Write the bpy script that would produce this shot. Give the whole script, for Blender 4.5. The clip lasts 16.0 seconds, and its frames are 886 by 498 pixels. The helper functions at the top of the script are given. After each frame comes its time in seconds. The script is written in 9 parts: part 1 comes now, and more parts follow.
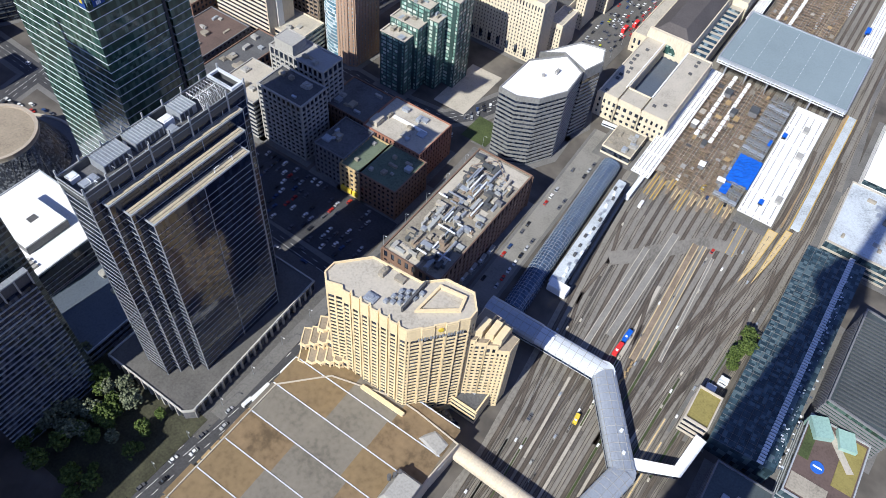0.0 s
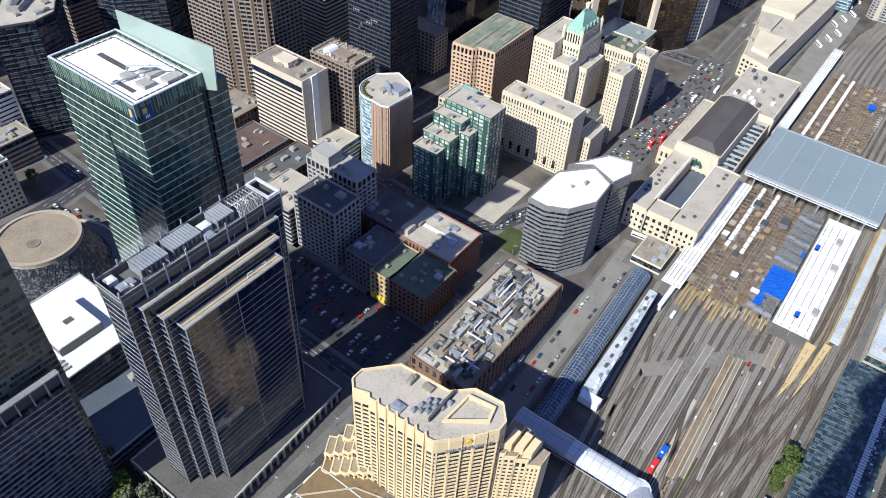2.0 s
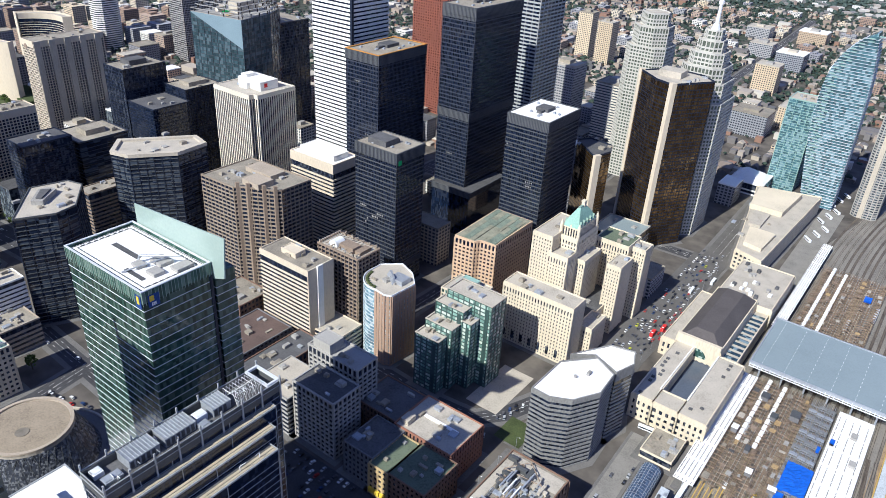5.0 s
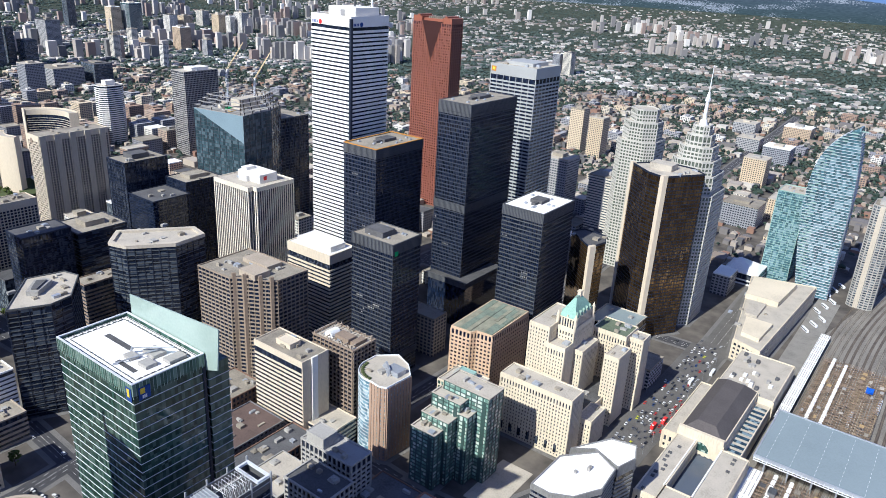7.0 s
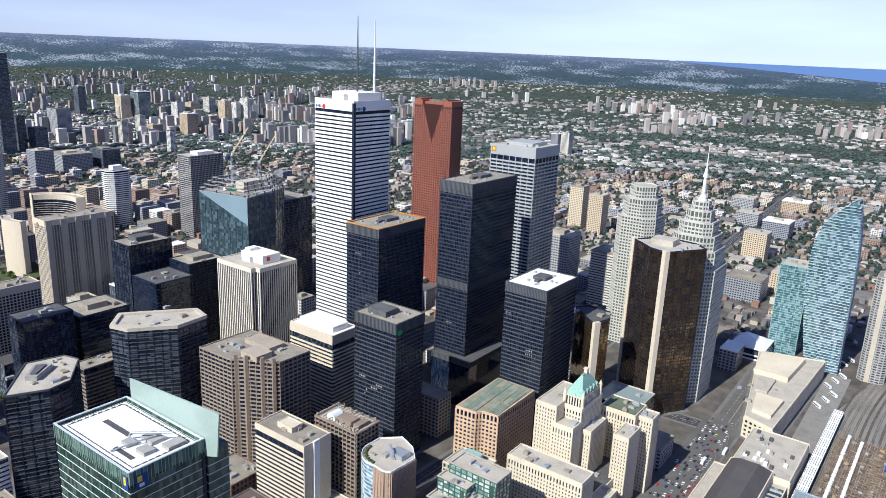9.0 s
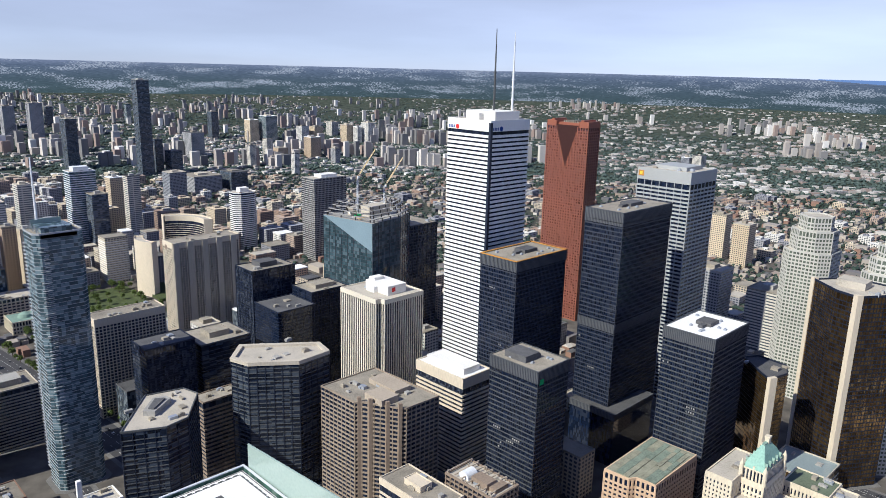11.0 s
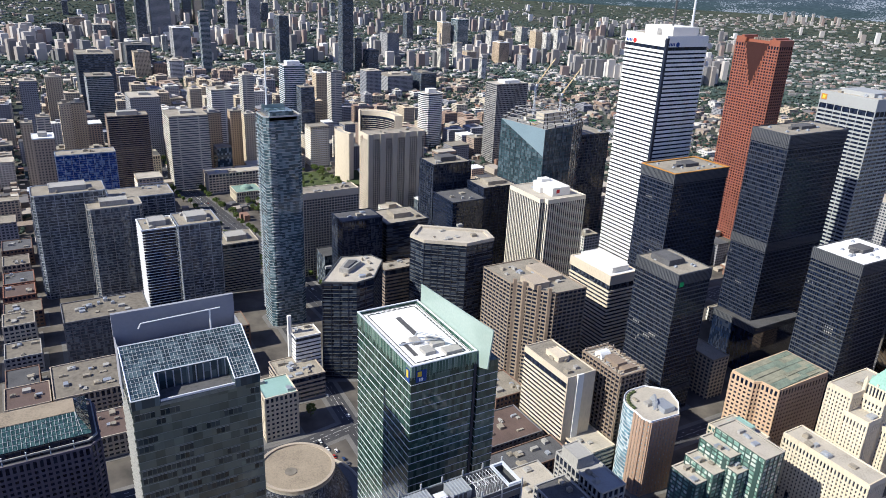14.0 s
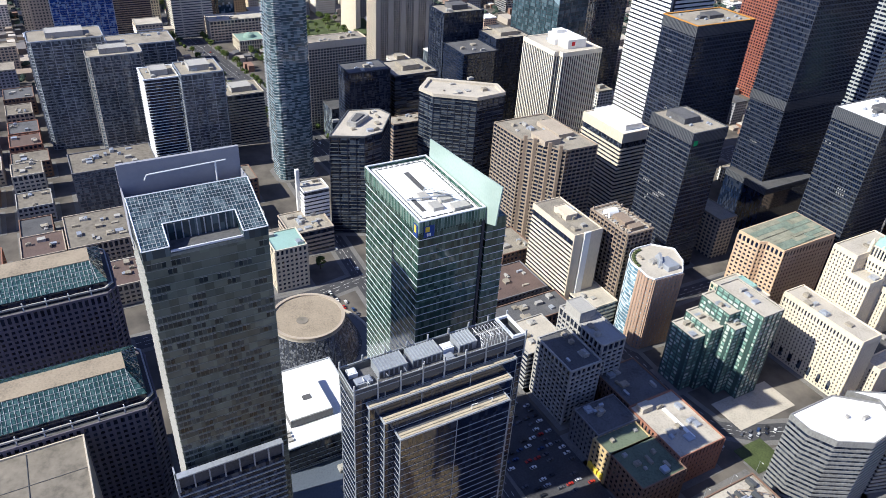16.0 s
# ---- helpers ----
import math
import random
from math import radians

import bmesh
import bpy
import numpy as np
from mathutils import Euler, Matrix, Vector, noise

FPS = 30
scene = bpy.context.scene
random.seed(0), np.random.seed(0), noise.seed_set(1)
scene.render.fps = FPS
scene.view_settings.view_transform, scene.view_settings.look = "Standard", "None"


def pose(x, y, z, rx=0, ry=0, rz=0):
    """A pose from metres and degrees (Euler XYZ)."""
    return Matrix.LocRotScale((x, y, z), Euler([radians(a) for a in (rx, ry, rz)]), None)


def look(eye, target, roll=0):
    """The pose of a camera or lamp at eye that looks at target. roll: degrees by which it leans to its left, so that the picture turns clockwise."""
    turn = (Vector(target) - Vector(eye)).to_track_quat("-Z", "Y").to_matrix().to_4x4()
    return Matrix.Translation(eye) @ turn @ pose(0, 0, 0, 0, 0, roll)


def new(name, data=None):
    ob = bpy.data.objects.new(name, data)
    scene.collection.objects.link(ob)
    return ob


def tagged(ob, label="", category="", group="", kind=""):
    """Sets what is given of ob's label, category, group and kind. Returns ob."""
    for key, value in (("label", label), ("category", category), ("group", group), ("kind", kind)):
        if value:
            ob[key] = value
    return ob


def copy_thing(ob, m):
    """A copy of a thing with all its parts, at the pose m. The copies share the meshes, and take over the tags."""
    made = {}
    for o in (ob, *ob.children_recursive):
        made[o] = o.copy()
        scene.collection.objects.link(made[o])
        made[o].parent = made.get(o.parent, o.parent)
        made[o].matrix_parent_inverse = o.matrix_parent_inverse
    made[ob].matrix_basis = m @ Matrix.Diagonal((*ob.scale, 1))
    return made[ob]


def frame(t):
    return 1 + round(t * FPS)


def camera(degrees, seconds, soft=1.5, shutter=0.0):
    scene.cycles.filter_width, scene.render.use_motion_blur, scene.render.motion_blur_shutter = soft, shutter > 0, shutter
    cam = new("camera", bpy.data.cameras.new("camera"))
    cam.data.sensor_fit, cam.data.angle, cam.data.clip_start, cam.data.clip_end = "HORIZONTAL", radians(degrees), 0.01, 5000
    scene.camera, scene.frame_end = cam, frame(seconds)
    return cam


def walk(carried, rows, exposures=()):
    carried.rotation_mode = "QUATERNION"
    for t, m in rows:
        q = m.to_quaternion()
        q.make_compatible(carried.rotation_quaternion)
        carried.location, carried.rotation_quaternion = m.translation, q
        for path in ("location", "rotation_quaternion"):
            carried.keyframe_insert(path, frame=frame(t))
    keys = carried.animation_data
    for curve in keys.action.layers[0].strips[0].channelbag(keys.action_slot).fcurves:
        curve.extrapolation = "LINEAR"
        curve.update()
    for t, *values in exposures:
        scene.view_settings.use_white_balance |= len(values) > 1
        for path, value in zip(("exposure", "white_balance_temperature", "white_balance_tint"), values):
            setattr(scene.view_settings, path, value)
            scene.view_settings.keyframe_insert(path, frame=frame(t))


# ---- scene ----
cam = camera(62.86, 16.0, 0.6)
EYE = 345.4
DECK = (-4.6, 7.2)
# seconds, offset of the eye from the viewing deck in metres, yaw, pitch, roll
ROWS = [
    (0.0, 0, 0, 0, 34.71, -52.00, -4.04),
    (0.5, 0, 0, 0, 34.94, -51.81, -4.07),
    (1.0, 0, 0, 0, 35.85, -51.30, -3.06),
    (1.5, 0, 0, 0, 36.53, -47.87, -2.89),
    (2.0, 0, 0, 0, 36.80, -43.64, -2.82),
    (2.5, 0, 0, 0, 36.51, -40.96, -2.55),
    (3.0, 0, 0, 0, 38.15, -38.66, -2.75),
    (3.5, 0, 0, 0, 38.07, -34.13, -3.34),
    (4.0, 0, 0, 0, 37.86, -31.02, -3.45),
    (6.3, 0, 0, 0, 36.84, -24.79, -3.22),
    (6.5, 0, 0, 0, 37.06, -23.37, -3.45),
    (7.0, 0, 0, 0, 36.85, -21.68, -3.13),
    (7.5, 0, 0, 0, 36.78, -20.59, -3.18),
    (8.0, 0, 0, 0, 36.20, -18.78, -3.17),
    (8.2, 0, 0, 0, 35.97, -18.45, -3.08),
    (8.9, -0.26, 0.15, -0.04, 36.55, -15.91, -2.48),
    (9.2, -5.15, 2.97, -0.84, 37.37, -14.80, -2.06),
    (9.6, -17.58, 10.15, -2.85, 38.67, -13.57, -1.56),
    (10.0, -30.27, 17.48, -4.91, 39.89, -12.87, -1.28),
    (10.5, -46.14, 26.64, -7.49, 41.10, -13.17, -1.56),
    (11.0, -61.92, 35.75, -10.05, 45.57, -13.96, -1.42),
    (11.1, -65.01, 37.53, -10.55, 46.44, -13.98, -1.39),
    (11.2, -67.58, 39.02, -10.97, 47.31, -13.94, -1.34),
    (11.3, -68.95, 39.81, -11.19, 48.18, -13.87, -1.32),
    (11.4, -68.44, 39.51, -11.11, 49.03, -13.81, -1.36),
    (11.5, -66.29, 38.27, -10.76, 49.88, -13.79, -1.51),
    (11.6, -63.29, 36.54, -10.27, 50.74, -13.83, -1.88),
    (12.0, -50.60, 29.21, -8.21, 53.95, -14.19, -3.71),
    (12.5, -34.73, 20.05, -5.64, 56.04, -15.18, -2.36),
    (13.0, -18.87, 10.89, -3.06, 57.12, -14.78, -2.37),
    (13.3, -9.35, 5.40, -1.52, 58.35, -15.59, -2.96),
    (13.4, -6.35, 3.66, -1.03, 58.78, -16.07, -3.14),
    (13.5, -3.77, 2.18, -0.61, 59.15, -16.67, -3.22),
    (13.6, -1.80, 1.04, -0.29, 59.47, -17.49, -3.17),
    (13.8, -0.26, 0.15, -0.04, 60.01, -19.59, -2.81),
    (14.0, 0, 0, 0, 60.36, -21.55, -2.48),
    (14.5, 0, 0, 0, 60.35, -24.51, -2.37),
    (15.0, 0, 0, 0, 61.26, -26.09, -3.82),
    (15.5, 0, 0, 0, 60.96, -29.28, -3.31),
    (16.0, -2.97, 1.63, -2.12, 61.32, -32.90, -2.91),
]
walk(cam, [(t, pose(DECK[0] + x, DECK[1] + y, EYE + z, 90 + pitch, roll, yaw)) for t, x, y, z, yaw, pitch, roll in ROWS], [(0.0, 0.42, 5470, 10), (8.0, 0.44, 5430, 10), (10.5, 0.27, 5530, 9), (11.0, 0.25, 5600, 9), (12.5, 0.29, 5650, 9), (14.0, 0.45, 5690, 10), (14.5, 0.5, 5760, 10), (15.3, 0.62, 5700, 10), (16.0, 0.68, 5620, 10)])

# ---- light ----
SUN_EL, SUN_DIR = 41.0, 6.5
world = bpy.data.worlds.new("world")
scene.world = world
world.use_nodes = True
wn, wl = world.node_tree.nodes, world.node_tree.links
sky = wn.new("ShaderNodeTexSky")
sky.sky_type, sky.sun_disc = "NISHITA", False
sky.sun_elevation, sky.sun_rotation = radians(SUN_EL), radians(180 + SUN_DIR)
sky.altitude, sky.air_density, sky.dust_density, sky.ozone_density = 350, 0.6, 0.0, 3.5
wn["Background"].inputs[1].default_value = 0.085
hs = wn.new("ShaderNodeHueSaturation")
hs.inputs["Saturation"].default_value = 0.45
wl.new(sky.outputs[0], hs.inputs["Color"])
cool = wn.new("ShaderNodeMix")
cool.data_type, cool.blend_type = "RGBA", "MULTIPLY"
cool.inputs[0].default_value = 1.0
cool.inputs[7].default_value = (0.95, 0.95, 1.22, 1)
wl.new(hs.outputs[0], cool.inputs[6])
# pale haze low over the plain, thin veils of cloud, clearer blue overhead
tc = wn.new("ShaderNodeTexCoord")
sz = wn.new("ShaderNodeSeparateXYZ")
wl.new(tc.outputs["Generated"], sz.inputs[0])
hz = wn.new("ShaderNodeValToRGB")
for pos_, col_ in ((0.0, (0.9, 0.88, 0.78)), (0.06, (1.06, 0.99, 0.82)), (0.14, (1.2, 1.11, 0.86)), (0.4, (0.8, 0.97, 1.26))):
    el_ = hz.color_ramp.elements.new(pos_)
    el_.color = (*col_, 1)
hz.color_ramp.elements.remove(hz.color_ramp.elements[-1])
hz.color_ramp.elements.remove(hz.color_ramp.elements[0])
wl.new(sz.outputs[2], hz.inputs[0])
veil = wn.new("ShaderNodeTexNoise")
veil.inputs["Scale"].default_value, veil.inputs["Detail"].default_value = 2.2, 5
stretch = wn.new("ShaderNodeMapping")
stretch.inputs["Scale"].default_value = (1, 1, 7)
wl.new(tc.outputs["Generated"], stretch.inputs["Vector"])
wl.new(stretch.outputs[0], veil.inputs["Vector"])
vr = wn.new("ShaderNodeMapRange")
vr.inputs[1].default_value, vr.inputs[2].default_value, vr.inputs[3].default_value, vr.inputs[4].default_value = 0.4, 0.7, 0.95, 1.12
wl.new(veil.outputs[0], vr.inputs[0])
haze = wn.new("ShaderNodeMix")
haze.data_type, haze.blend_type = "RGBA", "MULTIPLY"
haze.inputs[0].default_value = 1.0
wl.new(cool.outputs[2], haze.inputs[6])
wl.new(hz.outputs[0], haze.inputs[7])
cloud = wn.new("ShaderNodeVectorMath")
cloud.operation = "SCALE"
wl.new(haze.outputs[2], cloud.inputs[0])
wl.new(vr.outputs[0], cloud.inputs["Scale"])
wl.new(cloud.outputs[0], wn["Background"].inputs[0])
sun = new("sun", bpy.data.lights.new("sun", "SUN"))
sun.data.energy, sun.data.angle, sun.data.color = 5.0, radians(0.53), (1.0, 0.89, 0.69)
ce = math.cos(radians(SUN_EL))
sun.matrix_world = look((0, 0, 600), (100 * ce * math.sin(radians(SUN_DIR)), 100 * ce * math.cos(radians(SUN_DIR)), 600 - 100 * math.sin(radians(SUN_EL))))


# ---- materials ----
def base(name, rough=0.8, metal=0.0, spec=0.5):
    m = bpy.data.materials.new(name)
    m.use_nodes = True
    b = m.node_tree.nodes["Principled BSDF"]
    b.inputs["Roughness"].default_value = rough
    b.inputs["Metallic"].default_value = metal
    b.inputs["Specular IOR Level"].default_value = spec
    return m, m.node_tree.nodes, m.node_tree.links, b


def ramp(nodes, stops):
    r = nodes.new("ShaderNodeValToRGB")
    e = r.color_ramp.elements
    while len(e) < len(stops):
        e.new(0.5)
    for k, (p, c) in zip(e, stops):
        k.position, k.color = p, (*c, 1)
    return r


def scaled(c, k):
    return tuple(min(1.0, v * k) for v in c)


def weathered(name, col, rough=0.85, metal=0.0, big=0.03, fine=0.9, low=0.72, high=1.15, bump=0.3, spread=0.0, streak=1.0, spec=0.4, along=1.0):
    """A matt surface with stains some tens of metres wide and grain of about a metre. spread: tone from piece to piece."""
    m, n, l, b = base(name, rough, metal, spec)
    pos = n.new("ShaderNodeNewGeometry")
    mp = n.new("ShaderNodeMapping")
    mp.inputs["Scale"].default_value = (1, along, streak)
    l.new(pos.outputs["Position"], mp.inputs["Vector"])
    a = n.new("ShaderNodeTexNoise")
    a.inputs["Scale"].default_value, a.inputs["Detail"].default_value = big, 5
    f = n.new("ShaderNodeTexNoise")
    f.inputs["Scale"].default_value, f.inputs["Detail"].default_value = fine, 4
    for t in (a, f):
        l.new(mp.outputs[0], t.inputs["Vector"])
    mix = n.new("ShaderNodeMath")
    mix.operation = "ADD"
    l.new(a.outputs[0], mix.inputs[0])
    l.new(f.outputs[0], mix.inputs[1])
    half = n.new("ShaderNodeMath")
    half.operation = "MULTIPLY"
    half.inputs[1].default_value = 0.5
    l.new(mix.outputs[0], half.inputs[0])
    r = ramp(n, [(0.33, scaled(col, low)), (0.5, col), (0.68, scaled(col, high))])
    l.new(half.outputs[0], r.inputs[0])
    out = r.outputs[0]
    if spread:
        oi = n.new("ShaderNodeObjectInfo")
        mr = n.new("ShaderNodeMapRange")
        mr.inputs[3].default_value, mr.inputs[4].default_value = 1 - spread, 1 + spread
        l.new(oi.outputs["Random"], mr.inputs[0])
        hs = n.new("ShaderNodeHueSaturation")
        l.new(mr.outputs[0], hs.inputs["Value"])
        l.new(out, hs.inputs["Color"])
        out = hs.outputs[0]
    l.new(out, b.inputs["Base Color"])
    if bump:
        bp = n.new("ShaderNodeBump")
        bp.inputs["Strength"].default_value, bp.inputs["Distance"].default_value = bump, 0.3
        l.new(f.outputs[0], bp.inputs["Height"])
        l.new(bp.outputs[0], b.inputs["Normal"])
    return m


def glazing(name, col, pale, cw=1.5, ch=3.7, share=0.25, rough=0.08, spec=0.6, metal=0.0, wob=0.06):
    """Curtain-wall glass: each pane has its own tone (blinds, lit rooms), and sits a little out of true."""
    m, n, l, b = base(name, rough, metal, spec)
    pos = n.new("ShaderNodeNewGeometry")
    dv = n.new("ShaderNodeVectorMath")
    dv.operation = "DIVIDE"
    dv.inputs[1].default_value = (cw, cw, ch)
    l.new(pos.outputs["Position"], dv.inputs[0])
    fl = n.new("ShaderNodeVectorMath")
    fl.operation = "FLOOR"
    l.new(dv.outputs[0], fl.inputs[0])
    wn_ = n.new("ShaderNodeTexWhiteNoise")
    l.new(fl.outputs[0], wn_.inputs["Vector"])
    big = n.new("ShaderNodeTexNoise")
    big.inputs["Scale"].default_value, big.inputs["Detail"].default_value = 0.035, 3
    l.new(pos.outputs["Position"], big.inputs["Vector"])
    ad = n.new("ShaderNodeMath")
    ad.operation = "MULTIPLY_ADD"
    ad.inputs[1].default_value = 0.6
    l.new(big.outputs[0], ad.inputs[0])
    l.new(wn_.outputs["Value"], ad.inputs[2])
    r = ramp(n, [(0.3, scaled(col, 0.6)), (0.75, col), (1.3 - share, scaled(col, 1.35)), (1.31 - share * 0.6, pale)] if share < 0.5 else [(0.3, scaled(col, 0.6)), (0.6, col), (0.8, scaled(col, 1.3)), (0.95, pale)])
    l.new(ad.outputs[0], r.inputs[0])
    l.new(r.outputs[0], b.inputs["Base Color"])
    sub = n.new("ShaderNodeVectorMath")
    sub.operation = "SUBTRACT"
    sub.inputs[1].default_value = (0.5, 0.5, 0.5)
    l.new(wn_.outputs["Color"], sub.inputs[0])
    sc = n.new("ShaderNodeVectorMath")
    sc.operation = "SCALE"
    sc.inputs["Scale"].default_value = wob
    l.new(sub.outputs[0], sc.inputs[0])
    av = n.new("ShaderNodeVectorMath")
    l.new(sc.outputs[0], av.inputs[0])
    l.new(pos.outputs["Normal"], av.inputs[1])
    nv = n.new("ShaderNodeVectorMath")
    nv.operation = "NORMALIZE"
    l.new(av.outputs[0], nv.inputs[0])
    l.new(nv.outputs[0], b.inputs["Normal"])
    return m


def windowed(name, walls, pane, cw=4.4, ch=3.6, fw=0.62, fh=0.55):
    """A far facade: rows of small windows in a wall whose tint differs from house to house."""
    m, n, l, b = base(name, 0.7)
    pos = n.new("ShaderNodeNewGeometry")
    sx = n.new("ShaderNodeSeparateXYZ")
    l.new(pos.outputs["Position"], sx.inputs[0])
    hor = n.new("ShaderNodeMath")
    l.new(sx.outputs[0], hor.inputs[0])
    l.new(sx.outputs[1], hor.inputs[1])

    def cell(src, size, part):
        d = n.new("ShaderNodeMath")
        d.operation = "DIVIDE"
        d.inputs[1].default_value = size
        l.new(src, d.inputs[0])
        f = n.new("ShaderNodeMath")
        f.operation = "FRACT"
        l.new(d.outputs[0], f.inputs[0])
        c = n.new("ShaderNodeMath")
        c.operation = "LESS_THAN"
        c.inputs[1].default_value = part
        l.new(f.outputs[0], c.inputs[0])
        return c.outputs[0]

    both = n.new("ShaderNodeMath")
    both.operation = "MULTIPLY"
    l.new(cell(hor.outputs[0], cw, fw), both.inputs[0])
    l.new(cell(sx.outputs[2], ch, fh), both.inputs[1])
    nz = n.new("ShaderNodeSeparateXYZ")
    l.new(pos.outputs["Normal"], nz.inputs[0])
    up = n.new("ShaderNodeMath")
    up.operation = "LESS_THAN"
    up.inputs[1].default_value = 0.5
    l.new(nz.outputs[2], up.inputs[0])
    win = n.new("ShaderNodeMath")
    win.operation = "MULTIPLY"
    l.new(both.outputs[0], win.inputs[0])
    l.new(up.outputs[0], win.inputs[1])
    g = n.new("ShaderNodeNewGeometry")
    r = ramp(n, [(i / (len(walls) - 1), c) for i, c in enumerate(walls)])
    r.color_ramp.interpolation = "CONSTANT"
    oi = n.new("ShaderNodeObjectInfo")
    addr = n.new("ShaderNodeMath")
    l.new(oi.outputs["Random"], addr.inputs[0])
    l.new(g.outputs["Random Per Island"], addr.inputs[1])
    fr = n.new("ShaderNodeMath")
    fr.operation = "FRACT"
    l.new(addr.outputs[0], fr.inputs[0])
    l.new(fr.outputs[0], r.inputs[0])
    mx = n.new("ShaderNodeMix")
    mx.data_type = "RGBA"
    l.new(win.outputs[0], mx.inputs[0])
    l.new(r.outputs[0], mx.inputs[6])
    mx.inputs[7].default_value = (*pane, 1)
    l.new(mx.outputs[2], b.inputs["Base Color"])
    mr = n.new("ShaderNodeMapRange")
    mr.inputs[3].default_value, mr.inputs[4].default_value = 0.8, 0.12
    l.new(win.outputs[0], mr.inputs[0])
    l.new(mr.outputs[0], b.inputs["Roughness"])
    return m


def leaf_material(name, dark, light):
    m, n, l, b = base(name, 0.7, 0, 0.2)
    g = n.new("ShaderNodeNewGeometry")
    r = ramp(n, [(0, dark), (1, light)])
    l.new(g.outputs["Random Per Island"], r.inputs[0])
    l.new(r.outputs[0], b.inputs["Base Color"])
    return m


def mix_material(name="house_mix", k=1.0):
    m, n, l, b = base(name, 0.8)
    g = n.new("ShaderNodeNewGeometry")
    r = ramp(n, [(0, (0.26, 0.21, 0.17)), (0.15, (0.36, 0.32, 0.28)), (0.28, (0.25, 0.15, 0.11)), (0.4, (0.42, 0.37, 0.31)), (0.52, (0.17, 0.16, 0.16)), (0.7, (0.52, 0.49, 0.44)), (0.78, (0.33, 0.27, 0.22)), (0.88, (0.12, 0.12, 0.125))])
    r.color_ramp.interpolation = "CONSTANT"
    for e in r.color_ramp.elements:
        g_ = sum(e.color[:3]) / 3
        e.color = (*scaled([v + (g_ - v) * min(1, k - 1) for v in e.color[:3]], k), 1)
    l.new(g.outputs["Random Per Island"], r.inputs[0])
    l.new(r.outputs[0], b.inputs["Base Color"])
    return m


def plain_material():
    """The far plain: dark woods and pale specks of suburbs, self-lit, with haze painted in, greying into blue at the
    horizon.
    """
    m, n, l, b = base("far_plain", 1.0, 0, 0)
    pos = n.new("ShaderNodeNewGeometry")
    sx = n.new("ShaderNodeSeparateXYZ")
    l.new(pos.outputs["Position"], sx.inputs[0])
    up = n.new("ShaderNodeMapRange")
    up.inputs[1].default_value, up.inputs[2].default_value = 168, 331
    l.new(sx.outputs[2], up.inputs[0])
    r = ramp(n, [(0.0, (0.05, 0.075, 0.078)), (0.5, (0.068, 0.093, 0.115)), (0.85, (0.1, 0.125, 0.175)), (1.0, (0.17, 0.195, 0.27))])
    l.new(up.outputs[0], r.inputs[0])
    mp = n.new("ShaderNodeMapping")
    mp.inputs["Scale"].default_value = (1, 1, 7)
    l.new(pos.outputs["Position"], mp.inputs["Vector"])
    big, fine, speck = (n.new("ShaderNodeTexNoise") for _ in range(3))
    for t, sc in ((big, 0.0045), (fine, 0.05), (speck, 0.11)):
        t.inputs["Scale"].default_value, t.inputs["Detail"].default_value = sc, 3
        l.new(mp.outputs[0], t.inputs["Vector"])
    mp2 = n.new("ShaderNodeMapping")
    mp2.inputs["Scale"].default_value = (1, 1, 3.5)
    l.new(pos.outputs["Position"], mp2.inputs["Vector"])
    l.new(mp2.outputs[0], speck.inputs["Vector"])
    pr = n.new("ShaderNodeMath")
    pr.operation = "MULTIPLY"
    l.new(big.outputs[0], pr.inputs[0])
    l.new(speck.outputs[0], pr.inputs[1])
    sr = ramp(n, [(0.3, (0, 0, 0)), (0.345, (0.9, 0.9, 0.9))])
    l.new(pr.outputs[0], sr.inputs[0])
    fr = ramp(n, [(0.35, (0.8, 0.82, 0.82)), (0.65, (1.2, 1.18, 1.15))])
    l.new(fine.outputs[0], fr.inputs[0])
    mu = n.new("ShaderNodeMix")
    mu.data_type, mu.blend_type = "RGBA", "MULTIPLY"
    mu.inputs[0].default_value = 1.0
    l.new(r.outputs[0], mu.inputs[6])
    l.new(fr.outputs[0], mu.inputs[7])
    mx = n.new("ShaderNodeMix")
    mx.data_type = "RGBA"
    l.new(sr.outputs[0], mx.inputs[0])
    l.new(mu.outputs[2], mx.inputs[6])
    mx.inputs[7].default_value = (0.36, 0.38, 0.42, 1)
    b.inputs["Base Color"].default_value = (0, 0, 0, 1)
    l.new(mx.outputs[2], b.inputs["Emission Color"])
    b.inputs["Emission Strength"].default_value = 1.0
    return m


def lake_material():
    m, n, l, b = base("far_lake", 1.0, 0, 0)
    # water is a self-lit sheet; its hazy blue is emitted colour
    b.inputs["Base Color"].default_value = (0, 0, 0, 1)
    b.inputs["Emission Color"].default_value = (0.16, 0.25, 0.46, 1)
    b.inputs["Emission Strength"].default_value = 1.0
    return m


